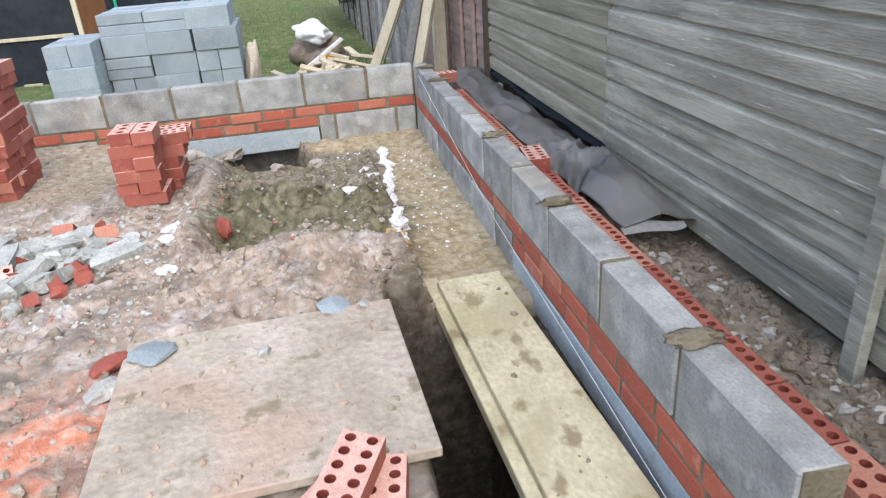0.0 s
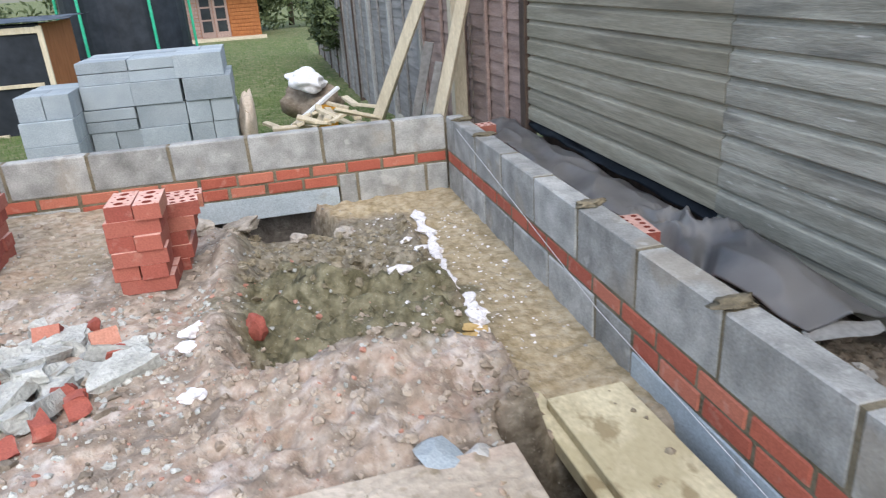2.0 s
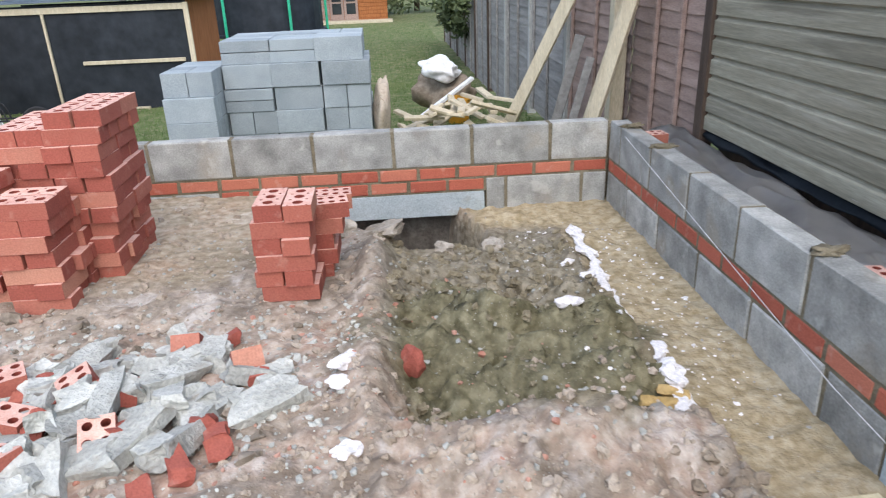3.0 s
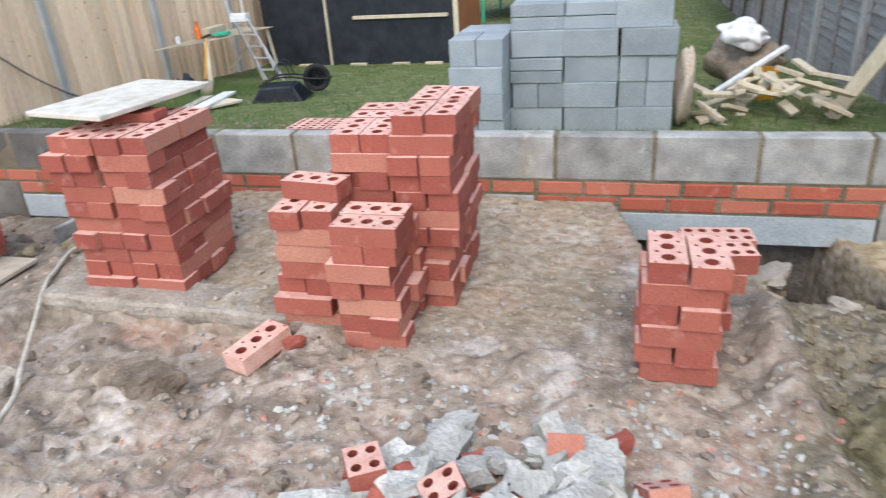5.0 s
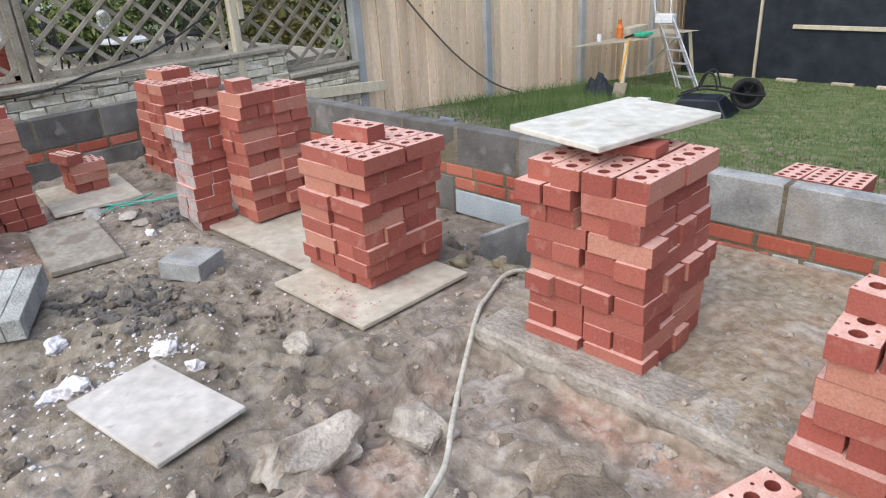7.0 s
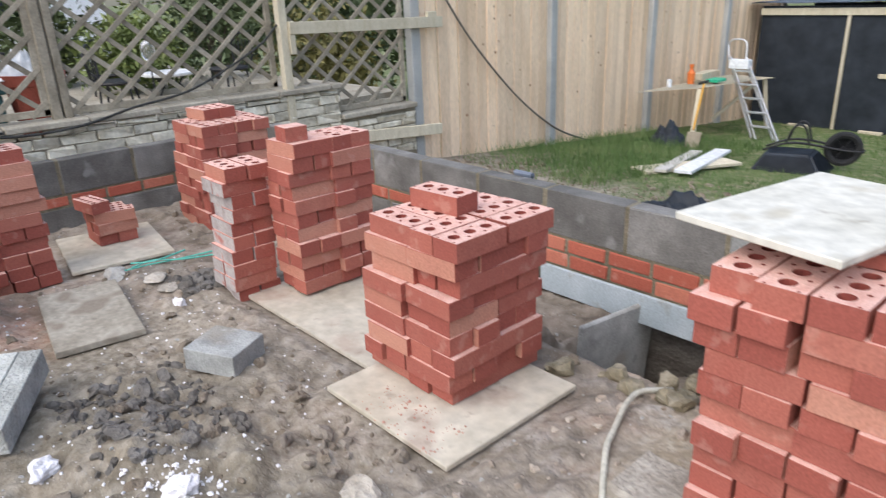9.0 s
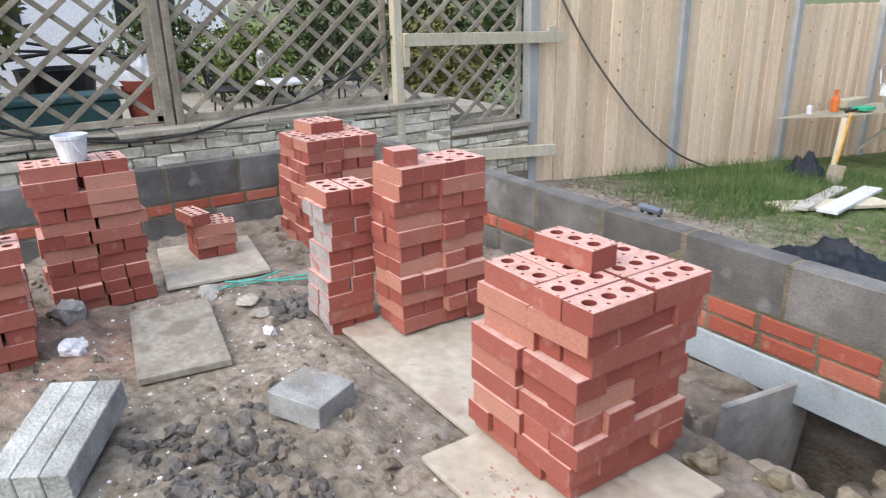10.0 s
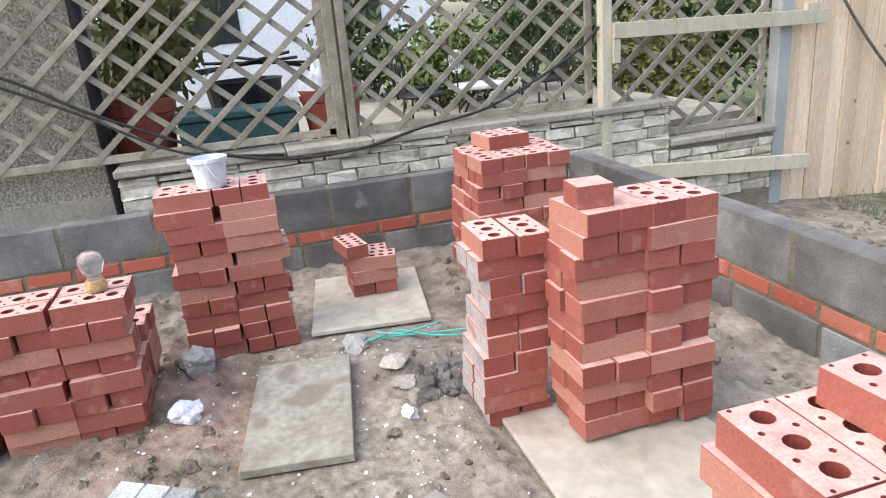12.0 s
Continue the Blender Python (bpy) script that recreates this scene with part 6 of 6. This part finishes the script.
for (xa, ya), (xb, yb), n in ((STRIP[0], STRIP[1], 10), (STRIP[1], STRIP[2], 16), (STRIP[3], STRIP[4], 8), (STRIP[4], STRIP[5], 6)):
    for k in range(n):
        t = (k + 0.5) / n
        x, y = xa + (xb - xa) * t + rnd.uniform(-0.012, 0.012), ya + (yb - ya) * t
        s = rnd.uniform(0.045, 0.085)
        ob = part("foam_chunk", rock(170 + k + 40 * n, (s * 0.7, s * 1.5, s * 0.36), 0.45, 3), M_FOAM, m=pose(x, y, max(ground_z(x, y), 0.06) + 0.012, 0, 0, rnd.uniform(-25, 25)))
        tagged(ob, "broken strip of white foam along the ledge", "foam", "white foam strip")
for k in range(9):
    x, y, s = STRIP[5][0] - 0.03 + rnd.uniform(-0.08, 0.06), STRIP[5][1] + rnd.uniform(-0.1, 0.12), rnd.uniform(0.04, 0.09)
    tagged(part("ochre_clod", rock(900 + k, (s, s * 0.8, s * 0.5), 0.5, 2), M_OCHRE, m=pose(x, y, ground_z(x, y) + 0.01, 0, 0, k * 40)), "ochre clod of building sand by the foam", "clod", "ochre sand clods")
for x, y, s in ((-0.78, -1.42, 0.14), (-0.63, -1.55, 0.09), (-1.42, -2.02, 0.09), (-1.43, -2.12, 0.07), (-1.4, -2.4, 0.07), (-0.5, -1.05, 0.06), (-0.47, -1.25, 0.07)):
    lump("foam_chunk", x, y, (s, s * 0.7, s * 0.4), 30, M_FOAM, "piece of white foam on the soil", "foam", int(abs(x * 300)), "white foam pieces", 0.4, 0, 0.4)
lump("brick_piece", -1.22, -1.95, (0.06, 0.08, 0.1), 20, M_BRICK, "broken red brick end in the mud", "brick", 181)
for x, y, sz, sd in ((-1.3, -0.72, (0.2, 0.13, 0.07), 1), (-0.78, -0.68, (0.12, 0.09, 0.05), 2), (-1.02, -0.7, (0.12, 0.08, 0.05), 3), (-1.55, -0.68, (0.16, 0.12, 0.08), 4)):
    lump("concrete_lump", x, y, sz, sd * 40, M_DUSTROCK, "pale broken lump at the edge of the hole", "rubble", 230 + sd, "lumps at the hole", 0.3, 0, 0.5)
# heap of broken blocks and bricks


def broken_slab(l, w, t, seed):
    bm = bmesh.new()
    box(bm, (-l / 2, -w / 2, -t / 2), (l / 2, w / 2, t / 2))
    bmesh.ops.subdivide_edges(bm, edges=bm.edges[:], cuts=3, use_grid_fill=True)
    off = Vector((seed * 3.7, seed * 1.3, 0))
    for v in bm.verts:
        p = v.co * 22 + off
        d = Vector((noise.noise(p), noise.noise(p + Vector((9, 0, 0))), noise.noise(p + Vector((0, 9, 0)))))
        ends = smooth(0.3, 0.5, abs(v.co.x) / l)
        v.co += d * 0.006 + Vector((d.x * 0.035, d.y * 0.01, d.z * 0.008)) * ends
        if v.co.x > 0.2 * l:
            v.co.x -= 0.5 * v.co.y * (0.5 + noise.noise(off))
    bm.normal_update()
    return bm


rnd = random.Random(190)
for k in range(92):
    a, rr = rnd.uniform(0, 6.28), rnd.random() ** 0.6
    x, y = -2.08 + 0.45 * rr * math.cos(a), -2.1 + 0.45 * rr * math.sin(a)
    red = rnd.random() < 0.2
    if red:
        bm = broken_slab(rnd.uniform(0.04, 0.085), rnd.uniform(0.035, 0.06), rnd.uniform(0.025, 0.045), 700 + k)
    else:
        l = 0.055 + 0.17 * rnd.random() ** 2.2
        bm = broken_slab(l, min(l, rnd.uniform(0.05, 0.11)), rnd.uniform(0.035, 0.06), 500 + k)
    h = 0.055 * (1 - rr) + 0.014
    ob = part("brick_piece" if red else "block_piece", bm, M_BRICK if red else M_HEAP, m=pose(x, y, ground_z(x, y) + h, rnd.gauss(0, 12), rnd.gauss(0, 12), rnd.choice((20, 35, 50, 110)) + rnd.uniform(-25, 25)))
    tagged(ob, "broken piece of red brick in a rubble heap" if red else "broken piece of grey block in a rubble heap", "rubble", "heap of broken blocks and bricks")
for x, y, rz, rx in ((-2.42, -1.95, 30, 0), (-2.2, -1.98, -60, 20), (-1.72, -1.95, 20, -35), (-2.33, -2.15, 80, 10), (-2.05, -2.25, 15, 25), (-2.25, -2.35, 55, -15), (-1.95, -1.78, 5, -40)):
    ob = new("brick_piece", ME_BROKEN)
    ob.matrix_basis = pose(x, y, ground_z(x, y) + 0.02, rx, 0, rz)
    tagged(ob, "broken-off perforated red brick in the rubble", "brick", "loose perforated bricks")
pink = ME_THREE.copy()
pink.materials[0] = M_BRICKTOP
pink.materials[3] = M_BRICKTOP
ob = new("loose_brick", pink)
ob.matrix_basis = pose(-3.02, -1.37, ground_z(-3.02, -1.37) + 0.012, 0, -4, 70)
tagged(ob, "pink brick tipped against a stack", "brick")
lump("brick_piece", -2.87, -1.4, (0.07, 0.05, 0.05), 30, M_BRICK, "small red brick fragment on the soil", "brick", 182)
for x, y, rz, rx, z in ((-0.84, -3.83, 50, 0, 0.276), (-0.72, -3.84, 80, 0, 0.276), (-0.79, -3.82, 66, 6, 0.342)):
    ob = new("loose_brick", ME_TEN)
    ob.matrix_basis = pose(x, y, z, rx, 0, rz)
    tagged(ob, "red ten-hole brick lying on the sheet", "brick", "bricks on the sheet")
for x, y, s, mt, lab in ((-1.35, -3.03, (0.13, 0.11, 0.04), M_BLOCKNEW, "flat grey block fragment on the sheet edge"), (-1.47, -3.14, (0.12, 0.09, 0.04), M_ROCK, "grey concrete chip on the soil"), (-1.48, -3.02, (0.11, 0.08, 0.05), M_BRICK, "orange brick fragment on the soil"), (-0.78, -2.87, (0.16, 0.1, 0.05), M_BLOCKNEW, "grey block fragments by the sheet"), (-0.68, -2.9, (0.1, 0.08, 0.05), M_ROCK, "grey block fragment by the sheet"), (-1.0, -3.12, (0.05, 0.04, 0.03), M_ROCK, "small pale stone on the sheet")):
    ob = part("block_piece", rock(int(abs(x * 1000)), s, 0.25, 2), mt, m=pose(x, y, max(ground_z(x, y), 0.27 if y < -2.95 and x > -1.42 else 0) + s[2] * 0.3, 0, 0, x * 90))
    tagged(ob, lab, "rubble")
# hose, strap, tub, bottle
pts = [(-4.22, -0.62, 0.06), (-4.27, -0.76, 0.2), (-4.22, -0.95, 0.17), (-4.162, -1.076, 0.17), (-3.939, -1.413, 0.16), (-3.8, -1.6, 0.17), (-3.667, -1.785, 0.18), (-3.6, -2.05, 0.19), (-3.65, -2.4, 0.2), (-3.75, -2.9, 0.2)]
pts = [(x, y, max(z, ground_z(x, y) + 0.012)) for x, y, z in pts]
tagged(part("hose", tube(spline(pts), 0.0095, 10), M_HOSE, smooth=True), "dusty grey hose snaking over the soil", "hose")
for k, pp in enumerate(([(-6.84, -1.48), (-6.82, -1.34), (-6.78, -1.18), (-6.7, -1.0)], [(-6.78, -1.44), (-6.84, -1.31), (-6.74, -1.2), (-6.66, -1.02)], [(-6.86, -1.42), (-6.78, -1.32), (-6.8, -1.15)])):
    tagged(part("strap", tube(spline([(x, y, ground_z(x, y) + 0.025 + 0.01 * k) for x, y in pp]), 0.0045, 6), M_TEAL, smooth=True), "tangled turquoise packing strap on the soil", "strap", "packing straps")
tub = thing("plastic_tub", pose(-7.13, -1.95, 0.78), "white plastic tub standing on a brick stack", "tub")
part("body", lathe([(0.055, 0), (0.07, 0.1), (0.076, 0.103), (0.077, 0.118), (0.07, 0.119), (0.053, 0.01)], 20), M_PLASTICW, tub)
part("handle", tube(spline([(0.066, 0, 0.09), (0.075, 0.02, 0.05), (0.07, 0.04, 0.03)], 4), 0.003, 5), M_PLASTICW, tub)
btl = thing("plastic_bottle", pose(-6.6, -2.33, 0.602), "clear plastic cup with a yellow base on bricks", "cup")
part("body", lathe([(0.026, 0), (0.028, 0.03), (0.02, 0.045), (0.034, 0.07), (0.04, 0.095), (0.034, 0.12), (0.018, 0.13)], 18), M_GLASSY, btl, smooth=True)
part("base", lathe([(0.03, 0), (0.034, 0.012), (0.03, 0.034), (0.02, 0.04)], 14), M_OCHRE, btl)
lump("concrete_lump", -6.85, -2.12, (0.16, 0.12, 0.09), 5, M_ROCK, "grey stone beside a brick stack", "rubble", 221)
lump("concrete_lump", -6.6, -1.38, (0.11, 0.09, 0.045), 50, M_DUSTROCK, "pale stone on the soil", "rubble", 222)
lump("concrete_lump", -6.45, -1.38, (0.1, 0.08, 0.035), 80, M_DUSTROCK, "flat pale stone on the soil", "rubble", 223)
lump("concrete_lump", -6.85, -1.5, (0.12, 0.09, 0.06), 10, M_ROCK, "grey stone by the board", "rubble", 224)
tagged(part("string_line", tube([(-0.012, -0.3, 0.5), (-0.012, -2.2, 0.2), (-0.012, -3.8, 0.08)], 0.0014, 5), M_PLASTICW), "slack white string line along the wall", "string")

# ---- scattered small stones, clods, debris, grass ----


def scatter(name, count, region, size, material, label, cat, seed, avoid=None, power=1.0, zf=None):
    rnd = random.Random(seed)
    base = []
    rndb = random.Random(seed + 9)
    for k in range(6):
        bm = rock(seed + k, (1, rndb.uniform(0.6, 0.95), rndb.uniform(0.5, 0.8)), 0.6, 2 if size[1] > 0.04 else 1)
        bm.verts.ensure_lookup_table()
        base.append(([v.co.copy() for v in bm.verts], [[v.index for v in f.verts] for f in bm.faces]))
        bm.free()
    verts, faces = [], []
    n = 0
    while n < count:
        x, y = rnd.uniform(region[0], region[1]), rnd.uniform(region[2], region[3])
        n += 1
        if avoid and avoid(x, y):
            continue
        s = size[0] + (size[1] - size[0]) * rnd.random() ** (2.5 * power)
        m = Matrix.Translation((x, y, (zf if zf is not None else ground_z(x, y)) + s * 0.02)) @ Euler((rnd.uniform(-0.5, 0.5), rnd.uniform(-0.5, 0.5), rnd.uniform(0, 6.28))).to_matrix().to_4x4()
        vs, fs = rnd.choice(base)
        k = len(verts)
        verts += [tuple(m @ (v * s)) for v in vs]
        faces += [tuple(i + k for i in f) for f in fs]
    me = bpy.data.meshes.new(name)
    me.from_pydata(verts, [], faces)
    me.materials.append(material)
    return tagged(new(name, me), label, cat, kind="stuff")


CLEAR = ((-5.12, -4.46, -1.4, -0.75), (-6.15, -5.1, -1.18, -0.55), (-7.8, -6.9, -1.7, -1.0), (-6.85, -6.0, -2.0, -1.53), (-4.88, -4.28, -2.36, -1.93), (-1.45, -0.55, -3.75, -2.9))


def on_trench(x, y):
    if any(a < x < b and c < y < d for a, b, c, d in CLEAR):
        return True
    return (x > -0.6 and y < -2.7) or (-0.36 > x > -1.42 and -3.7 < y < -2.93)


scatter("soil_clods", 1300, (-7.85, -4.4, -4.2, -0.05), (0.008, 0.05), M_CLOD, "small clods of damp soil strewn over the site", "soil clods", 301, on_trench)
scatter("soil_clods", 3600, (-4.4, -0.4, -4.2, -0.05), (0.006, 0.042), M_DRYCLOD, "small dry clods strewn over the sandy soil", "soil clods", 316, lambda x, y: on_trench(x, y) or (x > -1.3 and y > -2.2))
scatter("soil_clods", 170, (-6.5, -3.6, -3.2, -1.3), (0.02, 0.08), M_CLOD, "lumps of churned damp soil", "soil clods", 302, on_trench)
scatter("soil_clods", 150, (-5.75, -5.1, -2.1, -1.65), (0.02, 0.08), M_CLAYANDSHADE, "dark wet lumps of clay", "soil clods", 317, on_trench)
scatter("soil_clods", 430, (-1.3, -0.42, -1.5, -0.62), (0.01, 0.06), M_WETCLOD, "wet lumps of dug soil", "soil clods", 303)
scatter("soil_clods", 330, (-5.2, -1.4, -3.4, -1.3), (0.015, 0.075), M_SOILLUMP, "low lumps of trampled grey-brown soil", "soil clods", 330, on_trench)
scatter("soil_clods", 60, (-1.3, -0.5, -2.2, -1.3), (0.02, 0.05), M_WETCLOD, "wet olive lumps of dug clay", "soil clods", 331)
scatter("soil_clods", 200, (-0.66, -0.36, -3.6, -2.5), (0.012, 0.05), M_CLOD, "damp clods along the trench edge", "soil clods", 332, lambda x, y: x > -0.5 and y < -2.7)
scatter("soil_clods", 700, (-1.6, -0.42, -2.95, -2.0), (0.006, 0.035), M_DRYCLOD, "dry crumbs of soil on a low mound", "soil clods", 333, on_trench)
scatter("pebbles", 4200, (-7.85, -0.05, -4.2, -0.05), (0.004, 0.02), M_ROCK, "pale chips of stone strewn over the site", "pebbles", 304, on_trench)
scatter("pebbles", 1100, (-2.8, -1.4, -2.8, -1.5), (0.006, 0.04), M_HEAP, "pale chips round a rubble heap", "pebbles", 305)
scatter("brick_chips", 900, (-3.3, -0.7, -4.0, -1.4), (0.006, 0.03), M_CHIP, "red brick chips strewn over soil", "brick chips", 306, on_trench)
scatter("foam_crumbs", 260, (-5.2, -4.5, -2.75, -1.95), (0.006, 0.02), M_FOAM, "white foam crumbs on the mud", "foam crumbs", 307)
scatter("foam_crumbs", 420, (-7.0, -4.8, -2.4, -1.1), (0.005, 0.018), M_FOAM, "white foam crumbs on the soil", "foam crumbs", 308)
scatter("foam_crumbs", 300, (-0.75, -0.05, -2.2, -0.5), (0.006, 0.022), M_FOAM, "white foam crumbs on the sandy ledge", "foam crumbs", 309)
scatter("soil_clods", 90, (-6.52, -6.3, -1.34, -1.12), (0.02, 0.1), M_CLAYANDSHADE, "dark wet debris beside a brick stack", "soil clods", 318)
scatter("pebbles", 1900, (-3.4, -0.5, -3.0, -0.7), (0.004, 0.024), M_HEAP, "pale crumbs and chips on the sandy soil", "pebbles", 320, on_trench)
scatter("foam_crumbs", 170, (-5.15, -4.85, -2.15, -1.85), (0.006, 0.022), M_FOAM, "white foam crumbs heaped on dark mud", "foam crumbs", 319)
scatter("gravel", 900, (0.3, 0.62, -4.6, -2.7), (0.012, 0.06), M_CLOD, "stony soil beside the cladding", "gravel", 310)
scatter("gravel", 160, (0.24, 0.6, -4.6, -2.9), (0.02, 0.06), M_ROCK, "grey stones beside the cladding", "gravel", 311)
scatter("gravel", 1400, (-8.2, -2.5, 0.35, 3.2), (0.015, 0.07), M_CLOD, "stony bare soil behind the wall", "gravel", 312)

scatter("mortar_crumbs", 170, (-1.4, -0.6, -3.68, -2.95), (0.005, 0.03), M_SLAB, "dried crumbs of mortar on the sheet", "crumbs", 313, None, 1.0, 0.275)
scatter("mortar_crumbs", 22, (-0.34, -0.09, -4.4, -2.5), (0.006, 0.04), M_MORTAR, "dried mortar lumps on the plank", "crumbs", 314, None, 1.0, 0.123)
scatter("brick_dust", 120, (-4.95, -4.55, -1.38, -1.2), (0.004, 0.012), M_CHIP, "red brick crumbs on the board", "crumbs", 315, None, 1.0, 0.148)


def grass_blades(count, region, seed, h=(0.04, 0.11)):
    rnd = random.Random(seed)
    verts, faces = [], []
    for _ in range(count):
        x, y = rnd.uniform(region[0], region[1]), region[2] + (region[3] - region[2]) * rnd.random() ** 1.6
        w1 = 0.16 * noise.noise(Vector((x * 1.7, y * 1.7, 9.0)))
        if rnd.random() > smooth(1.3, 2.9, y + 3 * w1 + 0.3 * (x + 5.5)):
            continue
        z = ground_z(x, y)
        l = rnd.uniform(*h)
        a = rnd.uniform(0, 6.28)
        dx, dy = math.cos(a) * 0.004, math.sin(a) * 0.004
        bx_, by_ = rnd.gauss(0, 0.4) * l, rnd.gauss(0, 0.4) * l
        k = len(verts)
        verts += [(x - dx, y - dy, z - 0.005), (x + dx, y + dy, z - 0.005), (x + bx_, y + by_, z + l)]
        faces.append((k, k + 1, k + 2))
    me = bpy.data.meshes.new("grass")
    me.from_pydata(verts, [], faces)
    me.materials.append(M_GRASS)
    return tagged(new("grass", me), "rough green lawn behind the new wall", "grass", kind="stuff")


grass_blades(70000, (-8.3, 0.5, 0.9, 10.5), 401, (0.02, 0.055))
grass_blades(20000, (-5.0, 0.4, 9.0, 26.0), 402, (0.04, 0.1))
grass_blades(9000, (-8.35, -6.6, 2.2, 6.0), 403, (0.06, 0.15))
